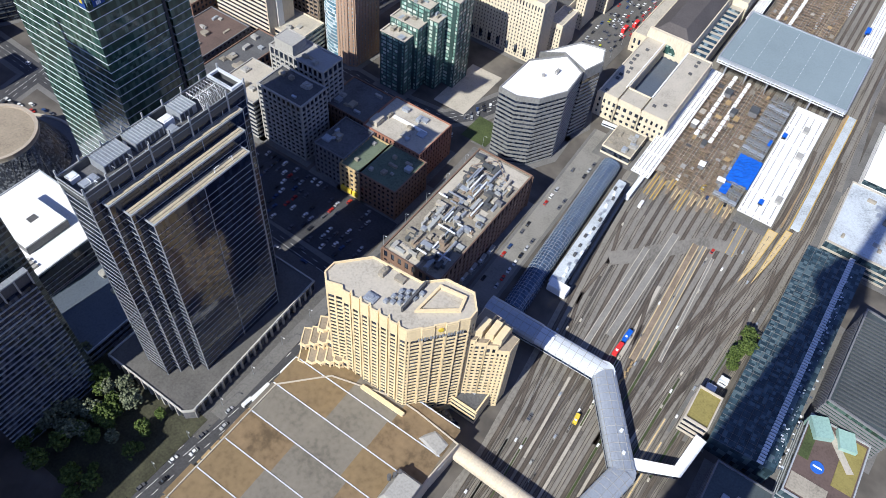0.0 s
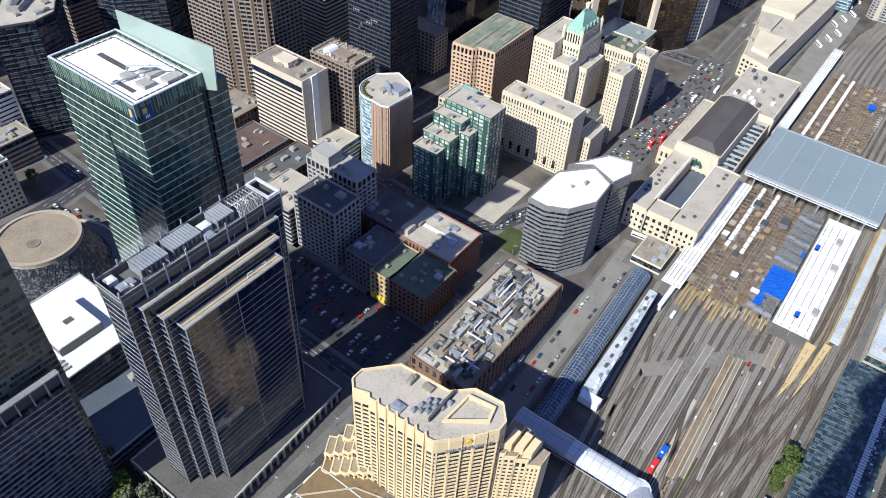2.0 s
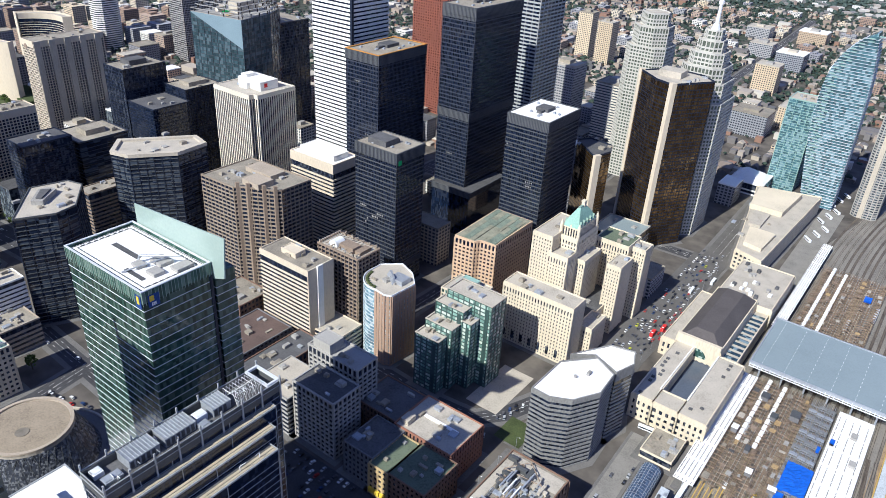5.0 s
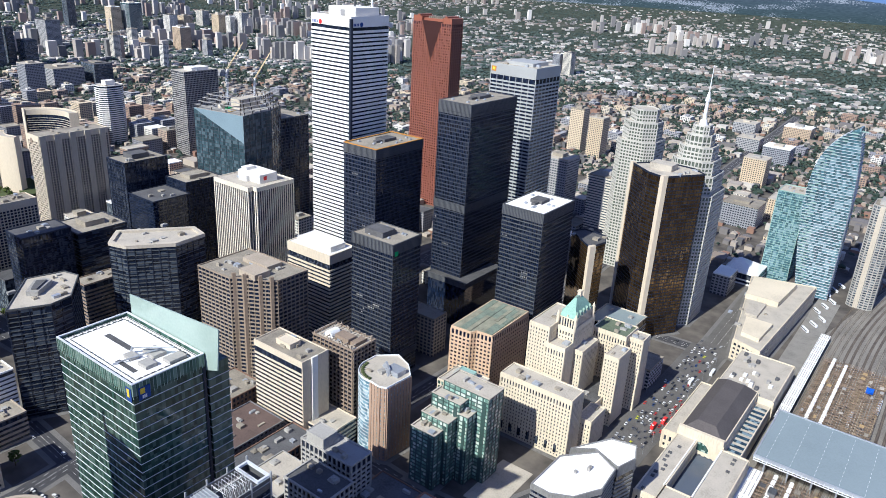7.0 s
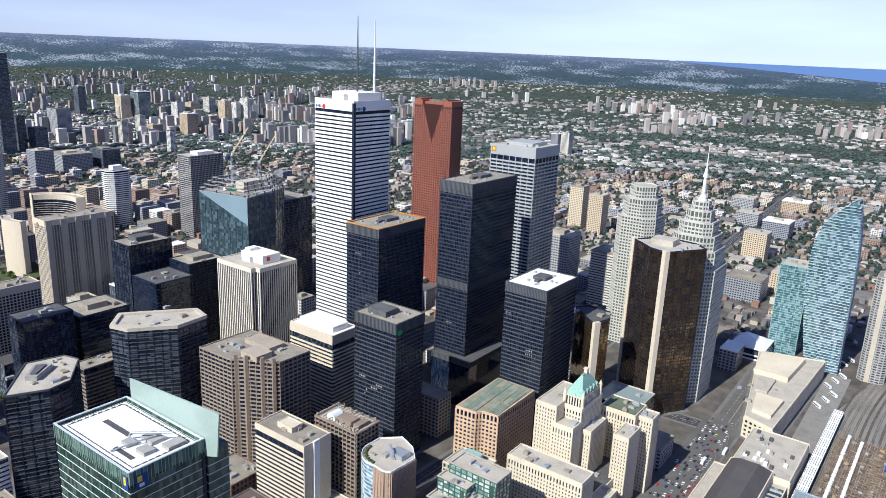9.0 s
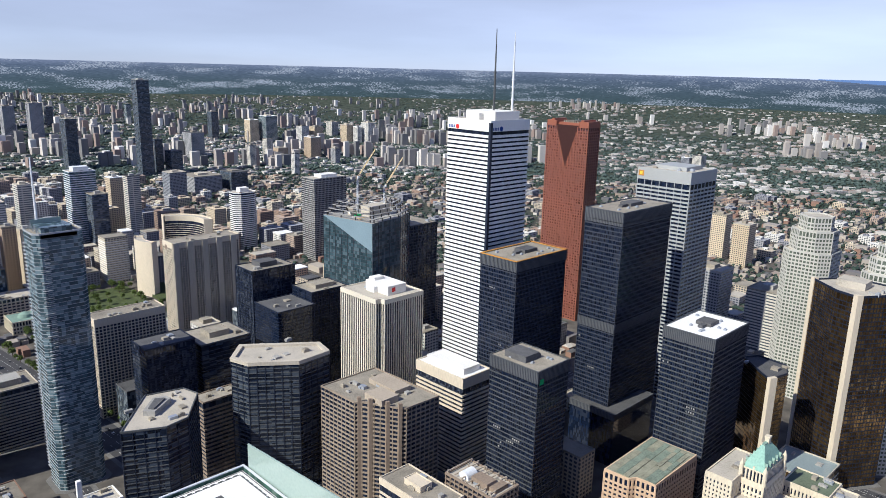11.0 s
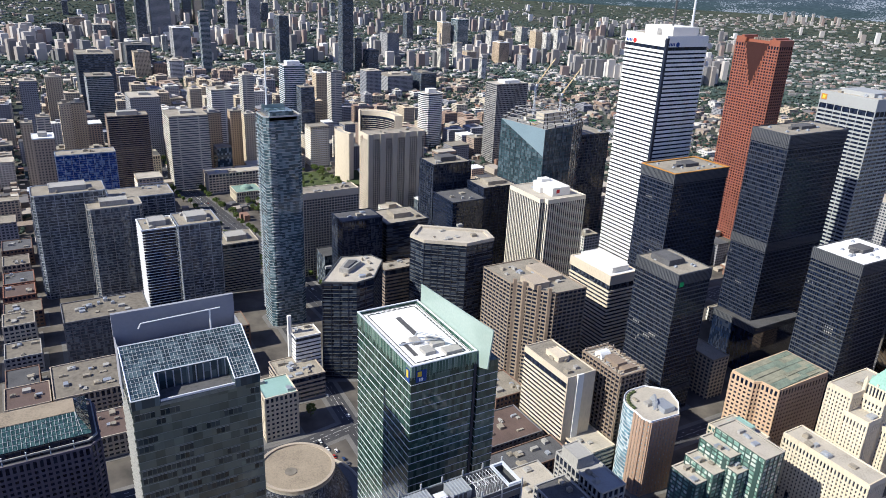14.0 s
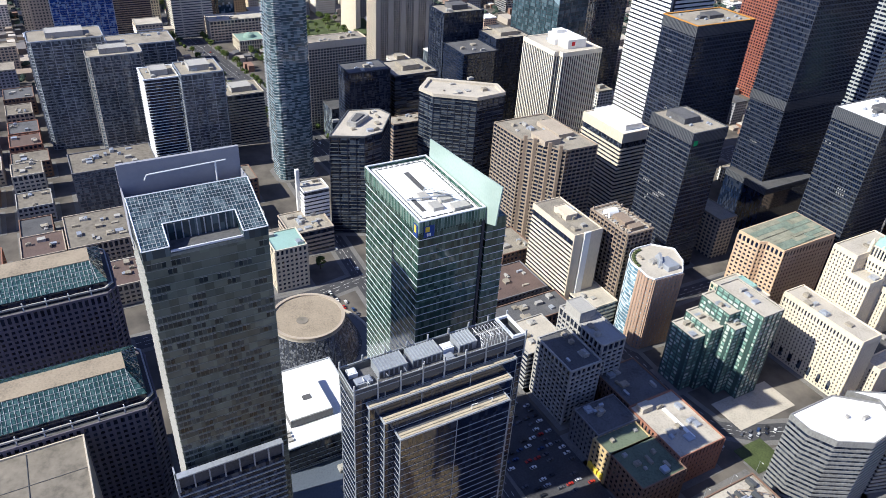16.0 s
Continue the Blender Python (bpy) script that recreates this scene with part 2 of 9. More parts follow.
M = {
    "white_stone": weathered("white_stone", (0.8, 0.79, 0.76), low=0.85, high=1.05),
    "cream": weathered("cream_precast", (0.74, 0.6, 0.37), low=0.88, high=1.08),
    "limestone": weathered("limestone", (0.66, 0.585, 0.45), low=0.8, high=1.12, streak=0.3),
    "beige": weathered("beige_precast", (0.62, 0.54, 0.42), low=0.85, high=1.1, streak=0.3),
    "tan": weathered("tan_concrete", (0.4, 0.34, 0.27), low=0.8, high=1.15, streak=0.3),
    "sand": weathered("sand_concrete", (0.5, 0.45, 0.37), low=0.8, high=1.12, streak=0.3),
    "brown": weathered("brown_concrete", (0.27, 0.21, 0.16), streak=0.3),
    "concrete": weathered("grey_concrete", (0.36, 0.35, 0.33), streak=0.4),
    "dark_concrete": weathered("dark_concrete", (0.17, 0.17, 0.18), streak=0.4),
    "brick": weathered("brown_brick", (0.2, 0.125, 0.09), fine=2.0),
    "red_brick": weathered("red_brick", (0.31, 0.15, 0.1), fine=2.0),
    "yellow_brick": weathered("ochre_brick", (0.5, 0.38, 0.2), fine=2.0),
    "orange": weathered("salmon_brick", (0.6, 0.43, 0.29), fine=2.0, low=0.85),
    "granite": weathered("red_granite", (0.29, 0.1, 0.06), rough=0.5, low=0.8),
    "steel": weathered("black_steel", (0.014, 0.02, 0.04), rough=0.45, bump=0),
    "grey_steel": weathered("grey_steel", (0.09, 0.095, 0.1), rough=0.5, bump=0),
    "white_metal": weathered("white_metal", (0.75, 0.77, 0.8), rough=0.45, bump=0, low=0.85, high=1.08),
    "zinc": weathered("zinc_sheet", (0.42, 0.45, 0.5), rough=0.4, metal=0.4, bump=0.1),
    "gravel": weathered("roof_gravel", (0.3, 0.27, 0.22), big=0.09, low=0.6, high=1.25, spread=0.12),
    "dark_roof": weathered("dark_roof_felt", (0.1, 0.1, 0.105), big=0.09, low=0.6, high=1.3, spread=0.15),
    "white_roof": weathered("white_roof_sheet", (0.85, 0.85, 0.84), big=0.06, low=0.86, high=1.03, bump=0.1),
    "pale_roof": weathered("pale_roof", (0.46, 0.42, 0.355), big=0.09, low=0.72, high=1.12),
    "rust_roof": weathered("rust_stained_roof", (0.34, 0.24, 0.12), big=0.05, low=0.5, high=1.5),
    "copper": weathered("green_copper", (0.22, 0.32, 0.27), low=0.6),
    "asphalt": weathered("asphalt", (0.06, 0.06, 0.066), big=0.05, low=0.65, high=1.4),
    "paving": weathered("paving", (0.16, 0.155, 0.15), big=0.08, low=0.7, high=1.2),
    "ballast": weathered("ballast", (0.21, 0.19, 0.16), big=0.12, fine=0.9, low=0.4, high=1.4, along=0.12),
    "pale_ballast": weathered("pale_ballast", (0.225, 0.21, 0.185), big=0.045, fine=0.9, low=0.6, high=1.2, along=0.5),
    "rail": weathered("rusty_rail", (0.055, 0.045, 0.04), rough=0.5, bump=0),
    "grass": weathered("grass", (0.06, 0.08, 0.028), big=0.1, low=0.6, high=1.4),
    "blue_tarp": weathered("blue_tarpaulin", (0.02, 0.12, 0.6), rough=0.5, big=0.3, low=0.7, bump=0.6),
    "slate_glass": weathered("grey_blue_glass_roof", (0.25, 0.305, 0.325), rough=0.25, low=0.88, high=1.08, bump=0.05),
    "paint_line": weathered("road_paint", (0.7, 0.7, 0.68), bump=0),
    "glass_black": glazing("black_glass", (0.008, 0.014, 0.034), (0.022, 0.029, 0.05), share=0.1, wob=0.012),
    "glass_dark": glazing("dark_glass", (0.014, 0.02, 0.038), (0.065, 0.074, 0.095), share=0.15, wob=0.03),
    "glass_green": glazing("green_glass", (0.03, 0.064, 0.052), (0.075, 0.12, 0.1), share=0.15, wob=0.02),
    "glass_teal": glazing("teal_glass", (0.045, 0.1, 0.088), (0.3, 0.4, 0.36), share=0.35),
    "glass_blue": glazing("blue_glass", (0.035, 0.065, 0.09), (0.2, 0.27, 0.31), share=0.25, cw=3.0, ch=3.2),
    "glass_sky": glazing("pale_blue_glass", (0.13, 0.24, 0.31), (0.45, 0.56, 0.61), share=0.35, cw=2.4, ch=3.2),
    "glass_bronze": glazing("gold_glass", (0.125, 0.078, 0.034), (0.2, 0.13, 0.055), share=0.15, metal=0.8, rough=0.08, cw=3.2, ch=7.4, wob=0.06),
    "glass_grey": glazing("grey_glass", (0.06, 0.075, 0.098), (0.18, 0.205, 0.225), share=0.22, cw=1.8, ch=3.2),
    "far_wall": windowed("far_facade", [(0.5, 0.43, 0.33), (0.62, 0.55, 0.43), (0.33, 0.23, 0.17), (0.27, 0.27, 0.3), (0.6, 0.5, 0.36), (0.68, 0.66, 0.61), (0.34, 0.34, 0.36), (0.43, 0.33, 0.26), (0.58, 0.52, 0.43)], (0.05, 0.06, 0.08)),
    "far_grey": windowed("far_grey_facade", [(0.36, 0.36, 0.37), (0.27, 0.28, 0.31), (0.42, 0.41, 0.4)], (0.04, 0.05, 0.07), cw=3.6, fw=0.66, fh=0.5),
    "far_tan": windowed("far_tan_facade", [(0.55, 0.45, 0.32), (0.62, 0.52, 0.38), (0.46, 0.36, 0.26), (0.6, 0.54, 0.44)], (0.07, 0.065, 0.06), cw=3.8, fw=0.5, fh=0.5),
    "far_white": windowed("far_white_facade", [(0.68, 0.66, 0.61), (0.6, 0.57, 0.5), (0.72, 0.72, 0.7)], (0.08, 0.09, 0.11), cw=30.0, fw=0.94, fh=0.42),
}
M["sign_blue"] = weathered("sign_blue", (0.02, 0.06, 0.25), bump=0)
M["sign_red"] = weathered("sign_red", (0.6, 0.03, 0.03), bump=0)
M["sign_yellow"] = weathered("sign_yellow", (0.75, 0.55, 0.05), bump=0)
M["sign_green"] = weathered("sign_green", (0.03, 0.4, 0.12), bump=0)
M["brick_pier"] = weathered("warm_brick", (0.4, 0.275, 0.2), fine=2.0)
M["orange_rim"] = weathered("rust_orange", (0.5, 0.24, 0.05), bump=0)
M["pale_teal"] = weathered("pale_teal_panel", (0.3, 0.45, 0.41), rough=0.3, bump=0)
M["copper_bright"] = weathered("bright_copper_roof", (0.27, 0.45, 0.38), low=0.7, high=1.15, streak=0.4)
M["cream_ledge"] = weathered("cream_ledge", (0.45, 0.39, 0.285), big=0.2, low=0.75, high=1.1)
M["rust_frame"] = weathered("rusty_steel", (0.2, 0.15, 0.11), rough=0.8, big=0.15, low=0.4, high=1.9, bump=0.1)
M["ochre_rust"] = weathered("ochre_rusty_timber", (0.33, 0.24, 0.14), big=0.15, low=0.6, high=1.25)
M["dull_zinc"] = weathered("dull_zinc", (0.24, 0.25, 0.265), rough=0.5, metal=0.2, big=0.1, low=0.6, high=1.3, bump=0)
M["zinc_bar"] = weathered("grey_glazing_bar", (0.3, 0.33, 0.38), rough=0.5, bump=0)
M["mossy_gravel"] = weathered("mossy_gravel_roof", (0.25, 0.25, 0.19), big=0.15, low=0.6, high=1.3)
M["bronze_stone"] = weathered("bronze_brown_stone", (0.29, 0.235, 0.18), streak=0.3)
M["glass_sail"] = glazing("aqua_glass", (0.075, 0.155, 0.19), (0.2, 0.31, 0.36), share=0.3, cw=3.0, ch=3.25, wob=0.06)
M["roof_pale"] = weathered("bleached_roof_panel", (0.19, 0.172, 0.142), big=0.06, fine=0.4, low=0.68, high=1.15, bump=0.1)
M["roof_ochre"] = weathered("ochre_roof_panel", (0.21, 0.15, 0.08), big=0.06, fine=0.4, low=0.7, high=1.15, bump=0.1)
M["platform_tan"] = weathered("tan_platform", (0.34, 0.285, 0.2), big=0.2, low=0.6, high=1.2)
M["glass_window"] = glazing("dim_window_glass", (0.02, 0.03, 0.034), (0.05, 0.065, 0.066), share=0.25, cw=1.65, ch=3.35, wob=0.04)
M["copper_dark"] = weathered("mossy_roof", (0.13, 0.16, 0.11), big=0.1, low=0.6)
M["stained_roof"] = weathered("stained_roof", (0.19, 0.165, 0.13), big=0.035, fine=0.16, low=0.35, high=1.5, bump=0.1)
M["thin_silver"] = weathered("silver_trim", (0.42, 0.44, 0.46), rough=0.45, metal=0.2, bump=0)
M["pale_green_glass"] = weathered("pale_green_glass", (0.34, 0.43, 0.39), rough=0.15, low=0.9, high=1.08, bump=0)
M["blind_grey"] = weathered("grey_blind", (0.3, 0.31, 0.3), rough=0.3, bump=0)
M["stone_roof"] = weathered("stained_stone_roof", (0.3, 0.25, 0.185), big=0.08, low=0.65, high=1.2)
M["skirt_glass"] = glazing("skirt_glass", (0.045, 0.05, 0.065), (0.17, 0.18, 0.2), cw=1.1, ch=1.1, share=0.3, wob=0.25)
M["slate_dark"] = weathered("dark_glass_roof", (0.1, 0.12, 0.16), rough=0.2, bump=0.05)
M["plum_stone"] = weathered("plum_stone", (0.135, 0.122, 0.155), streak=0.4)
M["teal_roof"] = glazing("teal_roof_glass", (0.03, 0.072, 0.075), (0.07, 0.13, 0.13), cw=1.3, ch=1.3, share=0.25, wob=0.05)
M["glass_royal"] = glazing("royal_blue_glass", (0.02, 0.06, 0.25), (0.2, 0.3, 0.5), share=0.3, cw=2, ch=3)
M["brown_ballast"] = weathered("brown_ballast", (0.125, 0.105, 0.085), big=0.12, fine=0.9, low=0.4, high=1.5, along=0.12)
M["dark_ballast"] = weathered("dark_ballast", (0.1, 0.09, 0.08), big=0.05, fine=0.7, low=0.6, high=1.5)
M["ochre_edge"] = weathered("ochre_platform_edge", (0.55, 0.38, 0.1), bump=0)
M["ochre_gravel"] = weathered("ochre_gravel", (0.42, 0.3, 0.15), big=0.06, low=0.7, high=1.2)
M["hall_roof"] = weathered("hall_roof", (0.095, 0.085, 0.085), big=0.05, low=0.75, high=1.25)
M["pale_zinc"] = weathered("pale_zinc", (0.62, 0.65, 0.7), rough=0.45, low=0.88, high=1.06, bump=0.05)
M["tunnel_glass"] = glazing("tunnel_glass", (0.05, 0.08, 0.14), (0.075, 0.115, 0.19), cw=1.3, ch=1.3, share=0.2, wob=0.02)
M["cream_vault"] = weathered("cream_vault", (0.6, 0.52, 0.4), low=0.8)
M["glass_slate"] = glazing("slate_blue_glass", (0.035, 0.06, 0.078), (0.09, 0.13, 0.15), share=0.2, cw=2.1, ch=3.9, wob=0.05)
M["deck_brown"] = weathered("brown_deck", (0.12, 0.085, 0.075), big=0.1)
M["dry_grass"] = weathered("dry_grass", (0.26, 0.22, 0.07), big=0.15, low=0.7)
M["sign_disc_blue"] = weathered("emblem_blue", (0.03, 0.12, 0.5), bump=0)
M["frost_roof"] = weathered("frosted_roof", (0.5, 0.54, 0.58), big=0.08, low=0.6, high=1.2)
M["pale_asphalt"] = weathered("pale_asphalt", (0.12, 0.115, 0.11), big=0.06, low=0.7, high=1.25)
M["park_soil"] = weathered("park_soil", (0.05, 0.05, 0.03), big=0.1, low=0.5, high=1.6)
M["slatted_roof"] = weathered("slatted_roof", (0.07, 0.085, 0.09), rough=0.5)
M["house_mix"] = mix_material()
M["leaf"] = leaf_material("leaves", (0.03, 0.05, 0.012), (0.11, 0.15, 0.035))
M["leaf_grey"] = leaf_material("grey_leaves", (0.06, 0.075, 0.045), (0.2, 0.22, 0.14))
# tinted slightly blue, so some distance haze sits in the leaf colour
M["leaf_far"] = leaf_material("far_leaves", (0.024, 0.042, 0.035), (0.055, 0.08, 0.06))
M["bark"] = weathered("bark", (0.1, 0.075, 0.05))
M["far_plain"] = plain_material()
M["far_lake"] = lake_material()
M["notch_glass"] = weathered("notch_glass", (0.05, 0.022, 0.02), rough=0.25, bump=0)
M["pale_stone"] = weathered("pale_grey_stone", (0.52, 0.51, 0.47), low=0.85, high=1.08)
M["roof_rust"] = weathered("rust_stained_panel", (0.2, 0.142, 0.08), big=0.07, fine=0.3, low=0.5, high=1.3, bump=0.1)
M["roof_drab"] = weathered("drab_roof_panel", (0.185, 0.165, 0.135), big=0.06, fine=0.3, low=0.55, high=1.3, bump=0.1)

M["steel_line"] = weathered("dull_steel_sill", (0.045, 0.051, 0.07), rough=0.5, bump=0)
M["louvre"] = weathered("grey_louvre", (0.1, 0.105, 0.115), rough=0.5, bump=0)
M["silver_panel"] = weathered("silver_panel", (0.38, 0.39, 0.39), rough=0.5, bump=0, low=0.9, high=1.06)
M["rib_stone"] = weathered("cream_ribs", (0.7, 0.64, 0.53), low=0.88, high=1.06)
M["glass_streak"] = glazing("streaked_dark_glass", (0.013, 0.019, 0.036), (0.06, 0.075, 0.1), cw=7.0, ch=1.8, share=0.2, wob=0.03)
M["glass_deep"] = glazing("deep_blue_glass", (0.045, 0.078, 0.095), (0.1, 0.145, 0.17), cw=3.0, ch=3.9, share=0.2, wob=0.04)
M["glass_hotel_blue"] = glazing("hotel_blue_glass", (0.06, 0.1, 0.125), (0.17, 0.235, 0.27), cw=3.0, ch=3.0, share=0.2, wob=0.03)
M["facet_glass"] = weathered("pale_facet_glass", (0.22, 0.3, 0.35), rough=0.2, low=0.85, high=1.1, bump=0)
M["teal_frame"] = weathered("dark_teal_frame", (0.05, 0.088, 0.082), rough=0.35, bump=0)
M["glass_mint"] = glazing("mint_glass", (0.22, 0.36, 0.31), (0.55, 0.62, 0.56), cw=2.5, ch=3.0, share=0.42, wob=0.05)
M["grey_green_panel"] = weathered("grey_green_panel", (0.19, 0.21, 0.195), rough=0.3, big=0.05, low=0.6, high=1.35, bump=0.05)
M["screen_grey"] = weathered("grey_screen", (0.3, 0.31, 0.35), rough=0.6, low=0.92, high=1.06, bump=0.05)
M["faded_copper"] = weathered("faded_copper_roof", (0.17, 0.21, 0.17), big=0.1, low=0.55, high=1.4)
# house palette greyed, and lightened in colour to stand in for far haze
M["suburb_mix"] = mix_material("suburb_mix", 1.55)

# distance haze put into the leaf colours: lighter and blue-grey
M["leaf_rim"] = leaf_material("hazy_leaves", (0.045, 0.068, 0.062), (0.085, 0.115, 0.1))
M["platform_grey"] = weathered("platform_concrete", (0.24, 0.23, 0.21), big=0.08, low=0.7, high=1.15)
M["platform_brown"] = weathered("worn_brown_platform", (0.24, 0.19, 0.14), big=0.1, low=0.65, high=1.3)
M["platform_sand"] = weathered("sandy_platform", (0.6, 0.47, 0.26), big=0.1, low=0.75, high=1.1)

M["glass_greygreen"] = glazing("grey_green_glass", (0.117, 0.137, 0.113), (0.128, 0.15, 0.125), cw=3.3, ch=3.35, share=0.25, wob=0.02)
M["glass_teal_screen"] = glazing("green_screen_glass", (0.07, 0.14, 0.115), (0.16, 0.24, 0.2), cw=1.5, ch=5.5, share=0.25, wob=0.03)
M["glass_far"] = glazing("distant_dark_glass", (0.055, 0.075, 0.105), (0.15, 0.18, 0.23), share=0.25, cw=4.0, ch=3.6, wob=0.03)
M["mid_stone"] = weathered("mid_grey_stone", (0.25, 0.25, 0.245), streak=0.4)


# ---- mesh helpers ----
class Shape:
    """Vertices and faces of one mesh."""

    def __init__(self):
        self.v, self.f = [], []

    def add(self, vs, fs):
        k = len(self.v)
        self.v += vs
        self.f += [tuple(k + i for i in f) for f in fs]
        return self

    def box(self, x0, x1, y0, y1, z0, z1):
        return self.add([(x0, y0, z0), (x1, y0, z0), (x1, y1, z0), (x0, y1, z0), (x0, y0, z1), (x1, y0, z1), (x1, y1, z1), (x0, y1, z1)],
                        [(3, 2, 1, 0), (4, 5, 6, 7), (0, 1, 5, 4), (1, 2, 6, 5), (2, 3, 7, 6), (3, 0, 4, 7)])

    def prism(self, poly, z0, z1, top=None):
        n, top = len(poly), top or poly
        zt = z1 if callable(z1) else (lambda x, y: z1)
        return self.add([(x, y, z0) for x, y in poly] + [(x, y, zt(x, y)) for x, y in top],
                        [tuple(range(n - 1, -1, -1)), tuple(range(n, 2 * n))] + [(i, (i + 1) % n, n + (i + 1) % n, n + i) for i in range(n)])

    def ring(self, out, inn, z0, z1):
        n = len(out)
        vs = [(x, y, z) for z in (z0, z1) for p in (out, inn) for x, y in p]
        fs = []
        for i in range(n):
            j = (i + 1) % n
            fs += [(i, j, 2 * n + j, 2 * n + i), (n + j, n + i, 3 * n + i, 3 * n + j), (2 * n + i, 2 * n + j, 3 * n + j, 3 * n + i), (n + i, n + j, j, i)]
        return self.add(vs, fs)

    def bar(self, a, b, r, sides=6, r2=None):
        a, b = Vector(a), Vector(b)
        q = (b - a).to_track_quat("Z", "Y")
        r2 = r if r2 is None else r2
        ring = [q @ Vector((math.cos(2 * math.pi * i / sides), math.sin(2 * math.pi * i / sides), 0)) for i in range(sides)]
        return self.add([tuple(a + v * r) for v in ring] + [tuple(b + v * r2) for v in ring],
                        [tuple(range(sides - 1, -1, -1)), tuple(range(sides, 2 * sides))] + [(i, (i + 1) % sides, sides + (i + 1) % sides, sides + i) for i in range(sides)])

    def mesh(self, name):
        me = bpy.data.meshes.new(name)
        me.from_pydata(self.v, [], self.f)
        me.update()
        return me


def part(name, shape, material, parent=None, label="", at=(0, 0, 0), turn=0.0):
    me = shape if isinstance(shape, bpy.types.Mesh) else shape.mesh(name)
    if material is not None and not me.materials:
        me.materials.append(M[material] if isinstance(material, str) else material)
    ob = new(name, me)
    ob.parent = parent
    ob.location, ob.rotation_euler = at, (0, 0, radians(turn))
    return tagged(ob, label)


def thing(name, label, category, at=(0, 0, 0), turn=0.0, group="", kind=""):
    ob = new(name)
    ob.empty_display_size = 2
    ob.location, ob.rotation_euler = at, (0, 0, radians(turn))
    return tagged(ob, label, category, group, kind)


def rect(x0, x1, y0, y1, c=0.0):
    """A plan, counter-clockwise; c: cut corners."""
    if not c:
        return [(x0, y0), (x1, y0), (x1, y1), (x0, y1)]
    return [(x0 + c, y0), (x1 - c, y0), (x1, y0 + c), (x1, y1 - c), (x1 - c, y1), (x0 + c, y1), (x0, y1 - c), (x0, y0 + c)]


def offset(poly, d):
    """The plan grown outwards by d."""
    out, n = [], len(poly)
    for i in range(n):
        p, a, b = Vector(poly[i]), Vector(poly[i - 1]), Vector(poly[(i + 1) % n])
        e, f = (p - a).normalized(), (b - p).normalized()
        n1, n2 = Vector((e.y, -e.x)), Vector((f.y, -f.x))
        k = max(0.3, 1 + n1.dot(n2))
        out.append(tuple(p + (n1 + n2) * (d / k)))
    return out


def sides(poly):
    n = len(poly)
    for i in range(n):
        a, b = Vector(poly[i]), Vector(poly[(i + 1) % n])
        e = (b - a).normalized()
        yield a, b, e, Vector((e.y, -e.x)), (b - a).length


def clutter(parent, poly, z, seed, count=6, mats=("zinc", "concrete", "gravel"), big=6.0):
    """Plant, hatches and vents on a flat roof."""
    rng = random.Random(seed)
    xs, ys = [p[0] for p in poly], [p[1] for p in poly]
    cx, cy = (min(xs) + max(xs)) / 2, (min(ys) + max(ys)) / 2
    w, d = (max(xs) - min(xs)) * 0.36, (max(ys) - min(ys)) * 0.36
    for i in range(count):
        x, y = cx + rng.uniform(-w, w), cy + rng.uniform(-d, d)
        a, b, h = rng.uniform(0.25, 1) * big / 2, rng.uniform(0.25, 1) * big / 2, rng.uniform(0.8, 2.6)
        s = Shape().box(x - a, x + a, y - b, y + b, z, z + h)
        if i % 3 == 0:
            s.box(x - a * 0.8, x + a * 0.8, y - b * 0.8, y + b * 0.8, z + h, z + h + 0.25)
            s.bar((x, y, z + h), (x, y, z + h + 0.7), min(a, b) * 0.6, 8)
        part("roof_unit", s, rng.choice(mats), parent)


